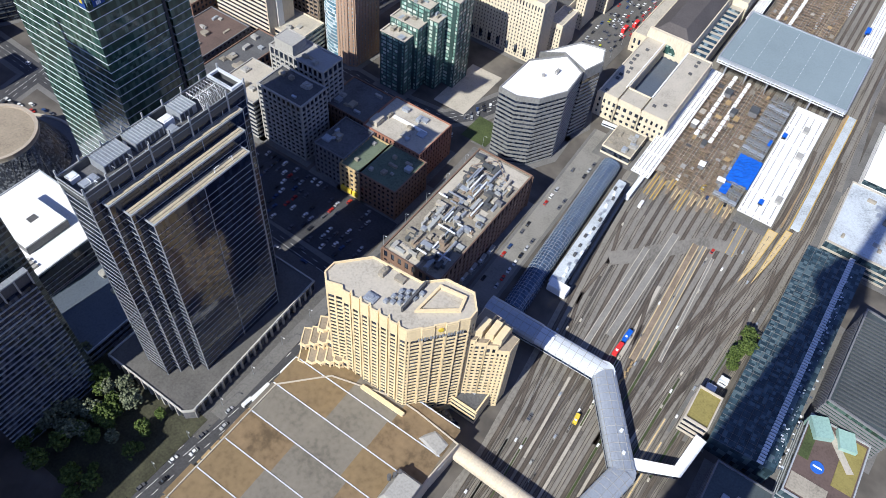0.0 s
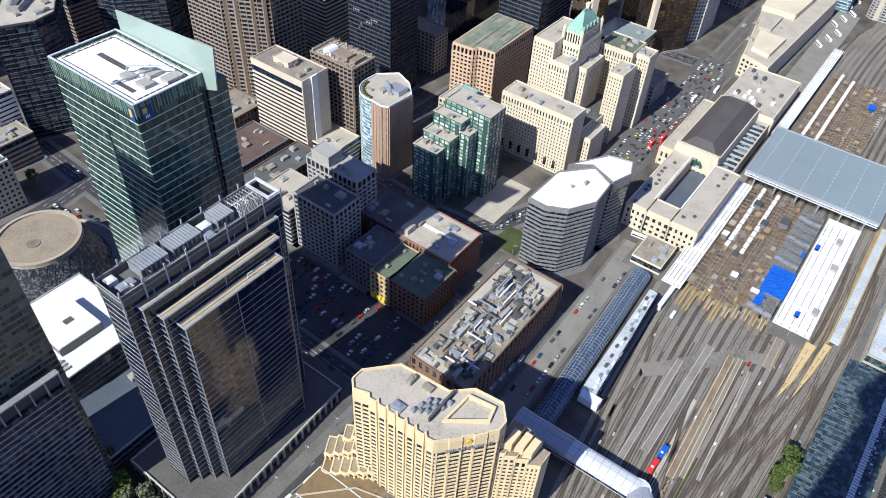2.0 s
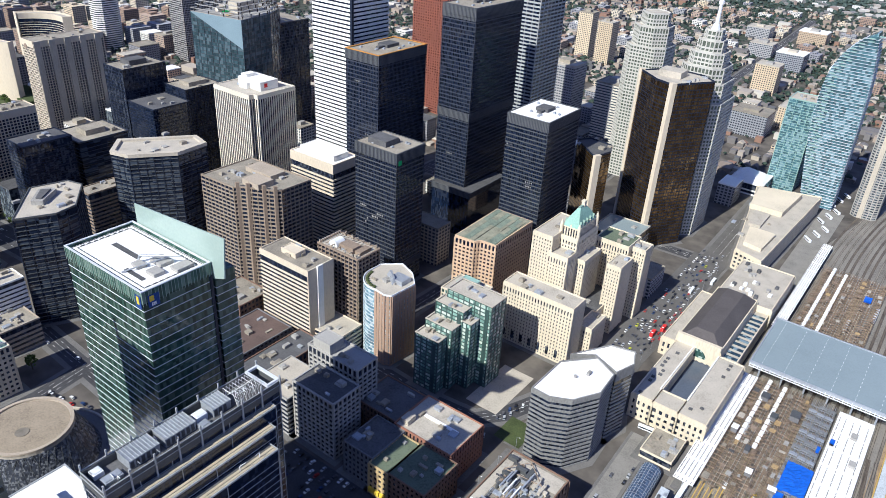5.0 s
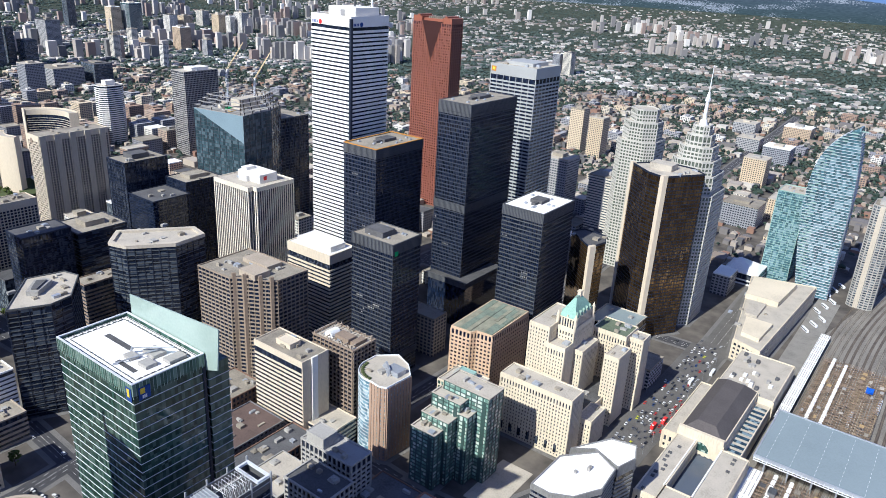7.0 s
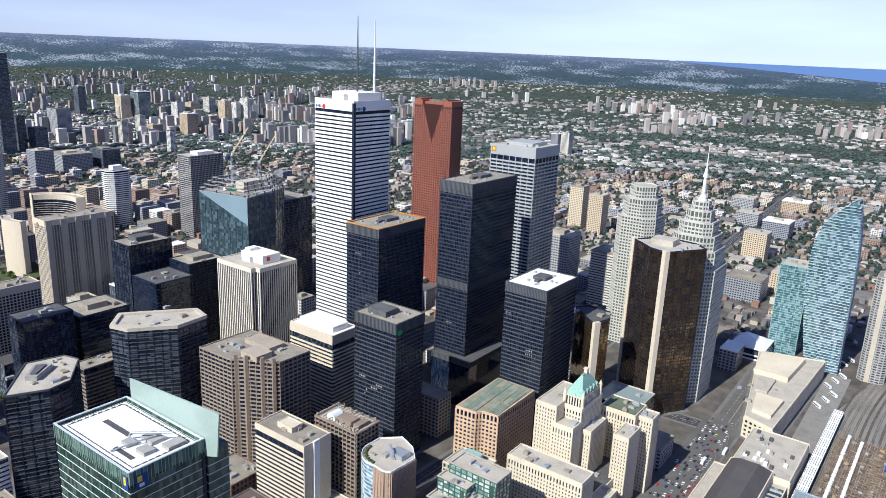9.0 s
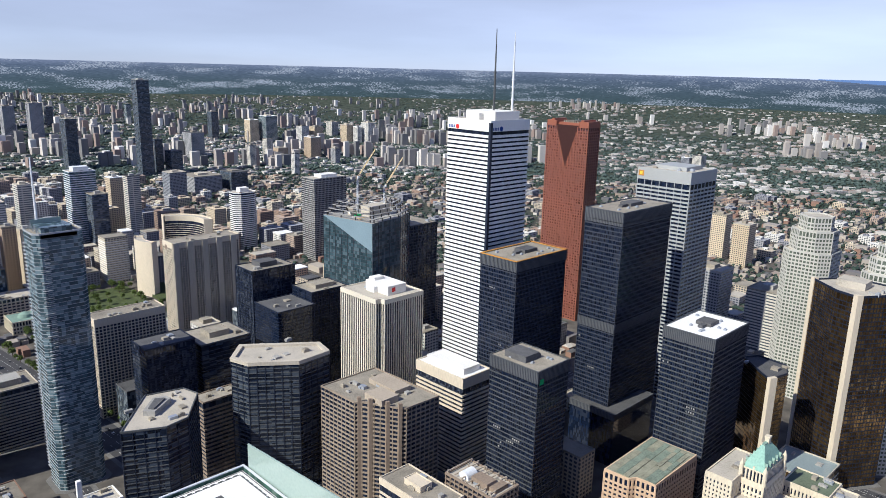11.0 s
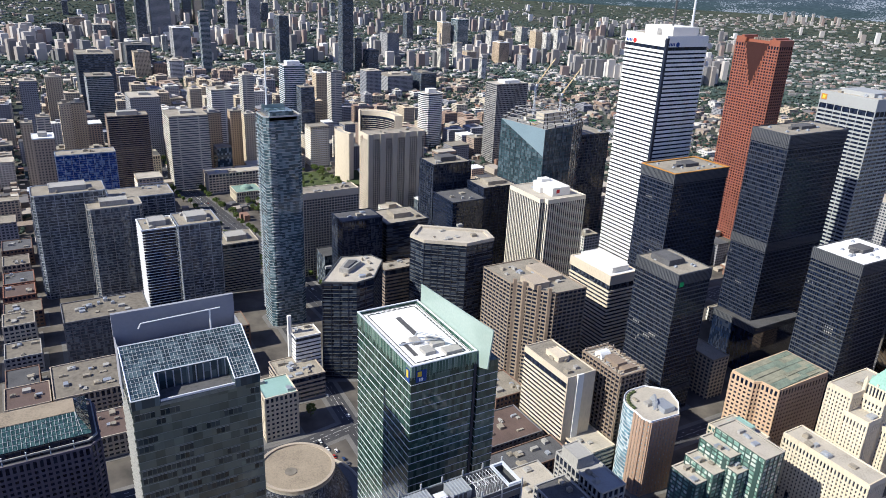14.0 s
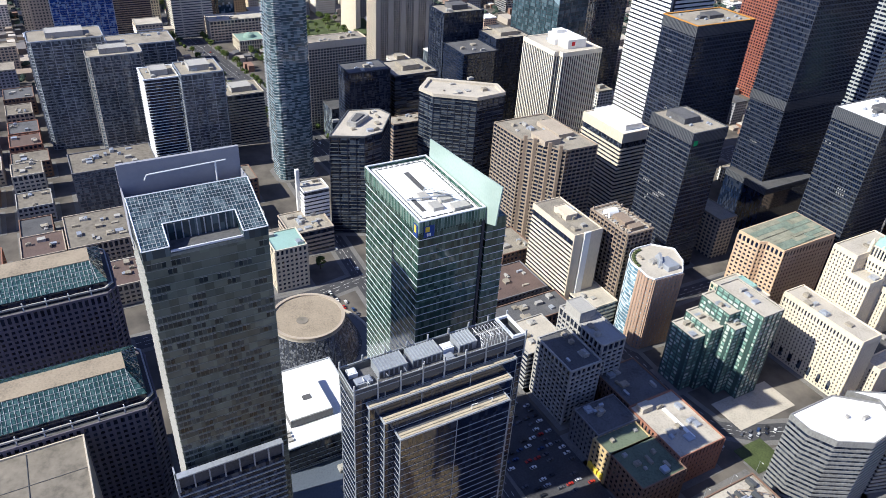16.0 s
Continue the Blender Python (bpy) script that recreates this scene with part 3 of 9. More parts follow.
def building(name, label, plan, h, wall="concrete", glass="glass_dark", fh=3.7, band=0.35, pier=None, pw=0.5, proud=0.35, roof="gravel", parapet=1.0,
             base_h=0.0, z0=0.0, top_h=0.0, pent=None, units=5, category="building", group="", parent=None, pave=True, side_wall=None, seed=None, pier_wall=None):
    """A block with one spandrel to each storey and piers between the windows. pier: their spacing; top_h: a plain crown; pent: plan of a penthouse as shares of the roof, and its height."""
    xs, ys = [p[0] for p in plan], [p[1] for p in plan]
    cx, cy = (min(xs) + max(xs)) / 2, (min(ys) + max(ys)) / 2
    seed = seed if seed is not None else int(abs(cx * 7 + cy * 13))
    root = parent or thing(name, label, category, (cx, cy, 0), 0, group)
    lp = [(x - cx, y - cy) for x, y in plan]
    if parent:
        lp = [(x - parent.location.x, y - parent.location.y) for x, y in plan]
    part("glazed_body", Shape().prism(lp, z0, h - 0.05), glass, root)
    out, inn = offset(lp, proud), offset(lp, -0.02)
    n = max(1, int((h - top_h - base_h - z0) / fh))
    bh = fh * band
    gone = math.hypot(cx, cy)
    if band and gone < 390:
        me = Shape().ring(out, inn, 0, bh).mesh("spandrel")
        for i in range(n):
            part("spandrel", me, wall, root, at=(0, 0, z0 + base_h + i * fh))
    elif band:
        s = Shape()
        for i in range(n):
            s.ring(out, inn, z0 + base_h + i * fh, z0 + base_h + i * fh + bh)
        part("spandrels", s, wall, root)["kind"] = "stuff"
    if pier:
        kit, row = {}, Shape()
        single = gone < 300 and pier > 2.9
        for a, b, e, nn, ln in sides(lp):
            k = max(1, round(ln / pier))
            for i in range(k + 1):
                p = a + e * (ln * i / k)
                key = (round(e.x, 3), round(e.y, 3))
                if key not in kit:
                    q = Shape()
                    w, d0, d1 = pw / 2, -0.05, proud + 0.12
                    c = [(-e * w + nn * d0), (-e * w + nn * d1), (e * w + nn * d1), (e * w + nn * d0)]
                    kit[key] = q.prism([tuple(c[1]), tuple(c[2]), tuple(c[3]), tuple(c[0])], 0, h - z0 - 0.1).mesh("pier")
                if single:
                    part("pier", kit[key], pier_wall or wall, root, at=(p.x, p.y, z0 + 0.05))
                else:
                    row.add([(p.x + v.co.x, p.y + v.co.y, z0 + 0.05 + v.co.z) for v in kit[key].vertices], [tuple(f.vertices) for f in kit[key].polygons])
        if not single:
            part("piers", row, pier_wall or wall, root)["kind"] = "stuff"
    if top_h:
        part("crown", Shape().ring(offset(lp, proud + 0.15), inn, h - top_h, h), wall, root)
    if base_h:
        part("plinth", Shape().ring(offset(lp, proud + 0.2), inn, z0, z0 + base_h), wall, root)
    part("roof", Shape().prism(offset(lp, proud * 0.5), h - 0.05, h + 0.12), roof, root)
    if parapet:
        part("parapet", Shape().ring(offset(lp, proud + 0.05), offset(lp, -0.35), h - 0.3, h + parapet), wall, root)
    if pent:
        u0, u1, v0, v1, ph, pm = pent
        w, d = max(xs) - min(xs), max(ys) - min(ys)
        ox, oy = (min(p[0] for p in lp), min(p[1] for p in lp))
        r = rect(ox + u0 * w, ox + u1 * w, oy + v0 * d, oy + v1 * d)
        s = Shape().prism(r, h + 0.1, h + ph)
        s.ring(offset(r, 0.2), offset(r, -0.3), h + ph - 0.2, h + ph + 0.5)
        part("penthouse", s, pm, root)
    if units:
        clutter(root, lp, h + 0.12, seed, units)
    if pave and not parent and z0 == 0 and gone < 800:
        part("forecourt", Shape().prism(offset(lp, 4.5), 0.02, 0.17), "paving", root)
    return root


# ---- ground, far land and water ----
def seen_from(r):
    """The land lies level to 2.4 km and then rises gently towards the rim, where it stands for the wide plain."""
    if r <= 2400:
        return r
    u = (r - 2400) / 2300
    return 1 / ((1 - u) / 2400 + u / 40000)


def land_z(r):
    return 0.0 if r <= 2400 else EYE - EYE * r / seen_from(r)


def ground_material():
    m, n, l, b = base("ground", 0.95, 0, 0.2)
    pos = n.new("ShaderNodeNewGeometry")
    big = n.new("ShaderNodeTexNoise")
    big.inputs["Scale"].default_value, big.inputs["Detail"].default_value = 0.0035, 6
    fine = n.new("ShaderNodeTexNoise")
    fine.inputs["Scale"].default_value, fine.inputs["Detail"].default_value = 0.05, 5
    ln = n.new("ShaderNodeVectorMath")
    ln.operation = "LENGTH"
    for t in (big, fine):
        l.new(pos.outputs["Position"], t.inputs["Vector"])
    l.new(pos.outputs["Position"], ln.inputs[0])
    far = n.new("ShaderNodeMapRange")
    far.inputs[1].default_value, far.inputs[2].default_value, far.inputs[3].default_value, far.inputs[4].default_value = 900, 2300, -0.25, 0.25
    l.new(ln.outputs["Value"], far.inputs[0])
    ad = n.new("ShaderNodeMath")
    l.new(big.outputs[0], ad.inputs[0])
    l.new(far.outputs[0], ad.inputs[1])
    r = ramp(n, [(0.45, (0.115, 0.106, 0.098)), (0.62, (0.05, 0.062, 0.05))])
    l.new(ad.outputs[0], r.inputs[0])
    hs = n.new("ShaderNodeMix")
    hs.data_type, hs.blend_type = "RGBA", "MULTIPLY"
    hs.inputs[0].default_value = 0.75
    r2 = ramp(n, [(0.3, (0.45, 0.45, 0.45)), (0.7, (1.6, 1.55, 1.45))])
    l.new(fine.outputs[0], r2.inputs[0])
    l.new(r.outputs[0], hs.inputs[6])
    l.new(r2.outputs[0], hs.inputs[7])
    l.new(hs.outputs[2], b.inputs["Base Color"])
    return m


def ground_sheet():
    s = Shape()
    rs = [0, 150, 400, 800, 1400, 2000] + [2400 + 50 * i for i in range(36)]
    na = 144
    for r in rs:
        for i in range(na):
            a = 2 * math.pi * i / na
            s.v.append((r * math.sin(a), r * math.cos(a), land_z(r)))
    for k in range(len(rs) - 1):
        for i in range(na):
            j = (i + 1) % na
            s.f.append((k * na + i, k * na + j, (k + 1) * na + j, (k + 1) * na + i)[::-1])
    ob = part("ground", s, None)
    ob.data.materials.append(ground_material())
    for p in ob.data.polygons:
        p.use_smooth = True
    tagged(ob, "grey city ground of asphalt, yards and green beyond", "ground", kind="structure")


ground_sheet()


# ---- towers of the business district ----
R = rect


def tall(name, label, plan, h, **kw):
    return building(name, label, plan, h, **kw)


def bank_pair():
    # white bank tower: plain bands, dark recessed corner strip, masts
    b = tall("office_tower", "white marble-clad bank tower with dark ribbon windows", R(-552, -499, 528, 581), 291, wall="white_stone", glass="glass_black", fh=3.95, band=0.6, proud=0.5, roof="pale_roof", top_h=9, units=0)
    s = Shape().box(-16, 20, -14, 20, 291, 299).box(-6, 6, -20, -14, 291, 297)
    part("penthouse", s, "white_stone", b)
    for x, y in ((26.5, -26.5),):
        part("corner_recess", Shape().box(x - 1.3, x + 1.3, y - 1.3, y + 1.3, 0, 290), "steel", b, "dark recessed corner strip")
    for x, y, z in ((2, 4, 372), (14, 16, 369)):
        m = Shape().bar((x, y, 299), (x, y, 335), 1.0, 8).bar((x, y, 335), (x, y, z), 0.8, 8, 0.35)
        for k in range(6):
            m.box(x - 1.3, x + 1.3, y - 1.3, y + 1.3, 303 + 6 * k, 303.5 + 6 * k)
        part("mast", m, "grey_steel" if y < 10 else "white_metal", b, "tall aerial mast")
    for face in range(2):
        for k in range(4):
            o = 2.0 * k
            if face == 0:
                s = Shape().box(-25 + o, -23.7 + o, -27.25, -27.1, 283, 285.6)
            else:
                s = Shape().box(27.1, 27.25, -24 + o, -22.7 + o, 283, 285.6)
            part("sign_mark", s, M["sign_blue"], b)
        q = Shape().bar((-14, -27.1, 284.3) if face == 0 else (27.1, -13, 284.3), (-14, -27.35, 284.3) if face == 0 else (27.35, -13, 284.3), 2.2, 16)
        part("sign_disc", q, M["sign_red"] if face == 0 else M["sign_blue"], b, "round sign disc")
    # red granite tower with a stepped notch in its wide face
    r = tall("office_tower", "red granite tower with a stepped notched crown", R(-679, -613, 846, 872), 265, wall="granite", glass="glass_black", fh=3.7, band=0.42, pier=4.2, pw=1.5, roof="gravel", units=0)
    for i in range(9):
        w = 18.9 - 2.1 * i
        part("notch_glazing", Shape().box(-w, w, -13.75, -13.1, 265 - 6.6 * i, 271.6 - 6.6 * i if i else 267), "notch_glass", r, "dark glazed notch step")
        for sg in (-1, 1):
            part("notch_jamb", Shape().box(sg * w - 0.5, sg * w + 0.5, -14.1, -13.1, 265 - 6.6 * i, 271.6 - 6.6 * i if i else 270), "granite", r)
    for sg in (-1, 1):
        for i, (xa, xb, top) in enumerate(((26, 33.5, 272.5), (21.5, 26, 274.5), (18, 21.5, 272))):
            x0, x1 = sorted((sg * xa, sg * xb))
            part("shoulder", Shape().box(x0, x1, -13.6, 13.4, 265, top), "granite", r)
    part("crown", Shape().box(-18, 18, -9, 13, 265, 270), "granite", r)
    for k in range(7):
        part("roof_unit", Shape().box(-12 + 3.6 * k, -10 + 3.6 * k, -6, 8, 270, 272.5), "gravel", r)


bank_pair()


def louvre_ring(parent, plan, z0, z1, label):
    """A plant storey: grey screen behind close-set dark blades."""
    scr = part("louvre_screen", Shape().ring(offset(plan, 0.45), offset(plan, -0.1), z0, z1), "louvre", parent, label)
    s = Shape()
    for a, c, e, nn, ln in sides(offset(plan, 0.45)):
        for k in range(int(ln / 1.5) + 1):
            m = a + e * (1.5 * k)
            q = [m - e * 0.2 - nn * 0.05, m - e * 0.2 + nn * 0.3, m + e * 0.2 + nn * 0.3, m + e * 0.2 - nn * 0.05]
            s.prism([tuple(v) for v in q][::-1], z0, z1)
    part("louvre_blade", s, "steel_line", scr)["kind"] = "stuff"


def steel_tower(label, plan, h, roof, bands, seed, rim=None, line="steel_line"):
    b = tall("office_tower", label, plan, h, wall=line, pier_wall="steel_line", glass="glass_black", fh=3.75, band=0.27, pier=1.9, pw=0.16, proud=0.25, roof=roof, parapet=0.8, units=0)
    xs, ys = [p[0] for p in plan], [p[1] for p in plan]
    w, d = (max(xs) - min(xs)) / 2, (max(ys) - min(ys)) / 2
    p = R(-w, w, -d, d)
    for z, hh in bands:
        louvre_ring(b, p, z, z + hh, "grey louvred plant storey")
    louvre_ring(b, p, h - 8.5, h + 0.6, "grey louvred crown")
    if rim:
        part("rim", Shape().ring(offset(p, 0.85), offset(p, -0.9), h + 0.5, h + 1.1), rim, b, "rust-stained roof rim")
    rng = random.Random(seed)
    part("penthouse", Shape().box(-w * 0.35, w * 0.25, -d * 0.15, d * 0.35, h, h + 3.0).box(-w * 0.1, w * 0.1, -d * 0.4, -d * 0.15, h, h + 2.2), "dark_roof", b)
    for i in range(9):
        x, y = rng.uniform(-0.75, 0.75) * w, rng.uniform(-0.75, 0.75) * d
        part("roof_unit", Shape().box(x - 1, x + 1, y - 1.3, y + 1.3, h, h + 1.2).bar((x, y, h + 1.2), (x, y, h + 1.7), 0.7, 8), "zinc", b)
    # a few lit blinds behind the south windows, in short rows
    for i in range(5):
        k, x = rng.randrange(8, int(h / 3.75) - 4), rng.randrange(-int(w / 1.9), int(w / 1.9) - 4)
        for j in range(rng.choice((1, 2, 4))):
            part("blind", Shape().box((x + j) * 1.9 + 0.2, (x + j) * 1.9 + 1.3, -d - 0.08, -d - 0.02, k * 3.75 + 1.6, k * 3.75 + 3.0), "concrete", b)
    return b


bt = steel_tower("tall black steel and glass bank tower", R(-416, -379, 562, 641), 223, "gravel", ((118, 8), (212, 3)), 1)
steel_tower("black steel tower with a rust-edged gravel roof", R(-470, -430.5, 489.5, 557), 183, "gravel", ((30, 6),), 2, "orange_rim")
steel_tower("black steel and glass tower with a white roof", R(-317, -276.5, 530.5, 586), 150, "white_roof", ((42, 8),), 3, None, "grey_steel")
wing = [(x + 397.5, y - 601.5) for x, y in R(-412, -366, 553, 617)]
part("annexe", Shape().prism(wing, 0, 49.5), "glass_black", bt, "low black glass annexe")
louvre_ring(bt, wing, 44, 50, "grey louvred annexe edge")
part("annexe_roof", Shape().prism(wing, 49.5, 49.7), "dark_roof", bt)
t = steel_tower("black steel and glass tower with a green sign", R(-400, -355, 427, 463), 129, "gravel", ((20, 5),), 4, None, "grey_steel")
part("sign", Shape().box(22.8, 23.3, -16, -12, 119, 123), "sign_green", t, "small green square sign")
part("penthouse", Shape().box(-14, 6, -12, 4, 129, 134), "dark_roof", t)

b = tall("office_tower", "silver steel bank tower with wide window bands", R(-455, -397, 709, 763), 242, wall="silver_panel", glass="glass_black", fh=4.0, band=0.47, pier=8.2, pw=0.6, proud=0.4, roof="pale_roof", top_h=11)
part("sign", Shape().box(-28, -22, -27.9, -27.5, 234.5, 240), "orange_rim", b, "orange and yellow sign panel")
part("sign_mark", Shape().box(-26.4, -23.6, -28.05, -27.9, 235.8, 238.8), "sign_yellow", b)
part("penthouse", Shape().box(-16, 18, -16, 18, 242, 246), "silver_panel", b)

# ribbed pale tower: cut re-entrant corners
def ribbed():
    x0, x1, y0, y1, n = -620, -561, 453, 507, 6
    plan = [(x0, y0), (x1 - n, y0), (x1 - n, y0 + n), (x1, y0 + n), (x1, y1), (x0, y1)]
    b = tall("office_tower", "pale ribbed tower with tall dark window strips", plan, 124, wall="rib_stone", glass="glass_black", fh=3.7, band=0, pier=2.9, pw=1.2, proud=0.6, roof="pale_roof", top_h=3.5, base_h=10)
    part("penthouse", Shape().box(-14, 20, -9, 14, 124, 133).box(-8, 4, -13, -9, 124, 130), "white_stone", b)
    part("penthouse", Shape().box(-12, -4, -6, 6, 133, 136), "white_stone", b)
    part("sign", Shape().box(20, 20.2, -4, 0, 127, 131), "sign_red", b, "small red sign")


ribbed()


def bayed():
    # brown tower with a tall projecting bay at each face
    plan = [(-499.5, 344), (-460, 345.5), (-457, 350), (-431, 364), (-427.5, 368), (-426.5, 399.5), (-499.5, 397)]
    b = tall("office_tower", "brown concrete tower with ribbon windows and vertical fins", plan, 94, wall="bronze_stone", glass="glass_black", fh=3.6, band=0.36, pier=4.7, pw=0.6, proud=0.5, roof="gravel", units=16)
    for u in (0.0, 0.28, 0.7, 1.0):
        px, py = 4.5 + 28.5 * u, -23.2 + 15.5 * u
        part("fin", Shape().prism([(px - 1.6, py - 1.0), (px + 0.4, py - 1.6), (px + 1.6, py + 0.8), (px - 0.4, py + 1.6)], 0, 98.5), "brown", b, "brown concrete fin")
    part("penthouse", Shape().box(2, 22, -16, 0, 94, 99).box(-18, 14, 4, 20, 94, 98), "tan", b)


bayed()
CUT_PLAN = [(-553, 297), (-536, 302), (-513.5, 333), (-516, 363), (-536, 367.5), (-573, 316)]
b = tall("office_tower", "dark glass tower with cut corners and a pale roof", CUT_PLAN, 112, wall="grey_steel", glass="glass_streak", fh=3.6, band=0.2, pier=6.5, pw=0.5, proud=0.3, roof="pale_roof", units=8, pier_wall="steel")
CUT_LOCAL = [(x + 543.25, y - 332.25) for x, y in CUT_PLAN]
part("crown", Shape().ring(offset(CUT_LOCAL, 0.7), offset(CUT_LOCAL, -3), 111, 114), "sand", b)
tall("office_tower", "dark glass office block", R(-680, -650, 270, 314), 97, wall="steel", glass="glass_dark", fh=3.6, band=0.2, roof="dark_roof")
b = tall("office_tower", "dark glass office block with a gravel roof", R(-700, -655, 322, 372), 86, wall="steel_line", glass="glass_streak", fh=3.6, band=0.14, roof="gravel", pent=(0.3, 0.7, 0.3, 0.7, 5, "gravel"))
b = tall("hotel", "tan concrete slab hotel with narrow window strips", R(-872, -847, 386, 468), 135, wall="beige", glass="glass_dark", fh=3.0, band=0.28, pier=3.1, pw=0.9, proud=0.4, roof="gravel", top_h=6)
for y in (-41, -24, -6, 12, 30):
    part("blank_bay", Shape().box(13.2, 14.4, y, y + 7, 0, 136), "sand", b)
part("sign_disc", Shape().bar((-4, -41.5, 129), (-4, -41.9, 129), 3, 14), "brown", b, "round bronze emblem")
tall("office_tower", "dark glass tower with pale blinds", R(-738, -704, 404, 454), 130, wall="steel", glass="glass_dark", fh=3.6, band=0.25, pier=6, pw=0.5, roof="gravel", pent=(0.2, 0.7, 0.3, 0.7, 5, "dark_roof"))
tall("office_tower", "low black glass tower", R(-690, -646, 397, 440), 103, wall="steel", glass="glass_black", fh=3.6, band=0.15, roof="dark_roof")
tall("office_tower", "black glass tower with a flat gravel top", R(-690, -655, 442, 486), 112, wall="steel", glass="glass_black", fh=3.6, band=0.15, pier=11, pw=0.8, roof="gravel", pent=(0.25, 0.75, 0.25, 0.75, 4, "gravel"))
tall("office_tower", "brown office block with ribbon windows", R(-600, -582, 286, 320), 68, wall="brown", glass="glass_dark", fh=3.6, band=0.5, roof="gravel")


def unfinished():
    # glass tower under construction: folded faces, open frame on top, two cranes
    plan = [(-738, 516), (-664, 528), (-672, 575), (-690, 605), (-738, 610)]
    b = tall("office_tower", "blue glass tower with an unfinished open top", plan, 171, wall="steel_line", glass="glass_deep", fh=3.9, band=0.12, pier=9, pw=0.25, proud=0.2, roof="concrete", units=0, parapet=0)
    lp = [(x + 701, y - 563) for x, y in plan]
    for k in range(4):
        part("open_slab", Shape().ring(offset(lp, -3.0 * k - 0.5), offset(lp, -3.0 * k - 2.0), 174.5 + 4 * k, 175.0 + 4 * k), "concrete", b, "bare concrete floor edge")
        for i in range(5):
            a, c = Vector(offset(lp, -3.0 * k - 1.2)[i]), Vector(offset(lp, -3.0 * k - 1.2)[(i + 1) % 5])
            for u in (0.05, 0.35, 0.65, 0.95):
                p = a.lerp(c, u)
                part("column", Shape().box(p.x - 0.4, p.x + 0.4, p.y - 0.4, p.y + 0.4, 171 + 4 * k, 174.6 + 4 * k), "rail", b)
    part("core", Shape().box(-8, 8, -16, 14, 171, 183).box(-14, -10, -30, -20, 171, 177), "sand", b, "bare concrete lift core")
    rq = random.Random(8)
    poles = Shape()
    for k in range(60):
        x, y, z = rq.uniform(-30, 26), rq.uniform(-34, 34), 171 + 4 * rq.randrange(4)
        poles.bar((x, y, z), (x + rq.choice((0, 0, 7, -7)), y + rq.choice((0, 8, -8)), z + 5), 0.22, 4)
    part("scaffold", poles, "zinc", b)["kind"] = "stuff"
    for x, y in ((-12, -24), (-16, -8), (6, -32), (-10, 20)):
        part("tarpaulin", Shape().box(x, x + 6, y, y + 7, 171.2, 172.4), "sign_green" if x < -11 else "ochre_gravel", b)
    part("folded_face", Shape().add([(-37, -47.6, 171), (37, -35.6, 171), (37, -35.6, 139)], [(0, 2, 1)]).add([(-37, -47.3, 171), (37, -35.3, 171), (37, -35.3, 139)], [(0, 1, 2)]), "facet_glass", b, "tilted pale glass facet")
    for x, y, hh, dx, dy in ((-716, 548, 213, 12, 16), (-700, 575, 203, 6, 22)):
        c = thing("tower_crane", "pale steel luffing crane on a building site", "crane", (x, y, 171))
        s = Shape()
        for sx in (-1, 1):
            for sy in (-1, 1):
                s.bar((sx, sy, 0), (sx, sy, hh - 171), 0.22, 4)
        for k in range(int((hh - 171) / 3)):
            s.bar((-1, -1, 3 * k), (1, -1, 3 * k + 3), 0.15, 4).bar((1, -1, 3 * k), (1, 1, 3 * k + 3), 0.15, 4).bar((-1, 1, 3 * k), (-1, -1, 3 * k + 3), 0.15, 4)
        part("mast", s, "white_metal", c)
        top = hh - 171
        j = Shape()
        for o in (-0.7, 0.7):
            j.bar((o, 0, top), (dx + o * 0.3, dy, top + 32), 0.3, 4)
        j.bar((0, 0, top + 1.5), (dx, dy, top + 33), 0.3, 4)
        part("jib", j, "cream", c, "yellow-cream lattice jib")
        part("counterweight", Shape().box(-2, 2, -9, -5, top - 1, top + 2).bar((0, 0, top), (0, -8, top + 1), 0.5, 4).bar((0, -6, top + 1), (0, -2, top + 11), 0.25, 4), "concrete", c)
        part("cab", Shape().box(1, 2.6, -1, 1, top - 0.5, top + 2), "white_metal", c)


unfinished()
tall("office_tower", "dark grey glass tower behind a building site", R(-760, -700, 612, 660), 150, wall="grey_steel", glass="glass_dark", fh=3.8, band=0.2, pier=8, pw=0.6, roof="gravel")
tall("office_tower", "grey tower with a white ribbed side", R(-1140, -1103, 755, 823), 145, wall="concrete", glass="glass_dark", fh=3.6, band=0.35, pier=3, pw=0.5, roof="pale_roof", pent=(0.2, 0.8, 0.3, 0.8, 5, "white_stone"))
b = tall("office_building", "beige office block with deep ribbon windows and a white roof", R(-491, -437, 437, 469), 93, wall="beige", glass="glass_dark", fh=3.7, band=0.45, proud=0.8, roof="white_roof", top_h=8, pent=(0.1, 0.9, 0.2, 0.8, 5, "white_stone"), units=3)
tall("hotel", "dark slab hotel with a pale stone frame", R(-768, -745, 262, 329), 100, wall="beige", glass="glass_dark", fh=3.1, band=0.32, pier=3.3, pw=0.9, roof="gravel", top_h=7, units=8)
b = tall("office_tower", "dark glass tower with slanted corners and a pale roof", [(-529, 202), (-516.5, 228), (-520, 245), (-552, 268), (-567, 264), (-573.5, 237)], 93, wall="grey_steel", glass="glass_streak", fh=3.6, band=0.18, pier=8, pw=0.4, pier_wall="steel", roof="pale_roof", units=9)
part("penthouse", Shape().prism([(-14, 2), (2, -12), (8, -6), (-6, 12), (-12, 10)], 93, 97), "concrete", b)
part("penthouse", Shape().prism([(-10, 2), (2, -8), (5, -5), (-6, 8)], 97, 98.2), "dark_roof", b)


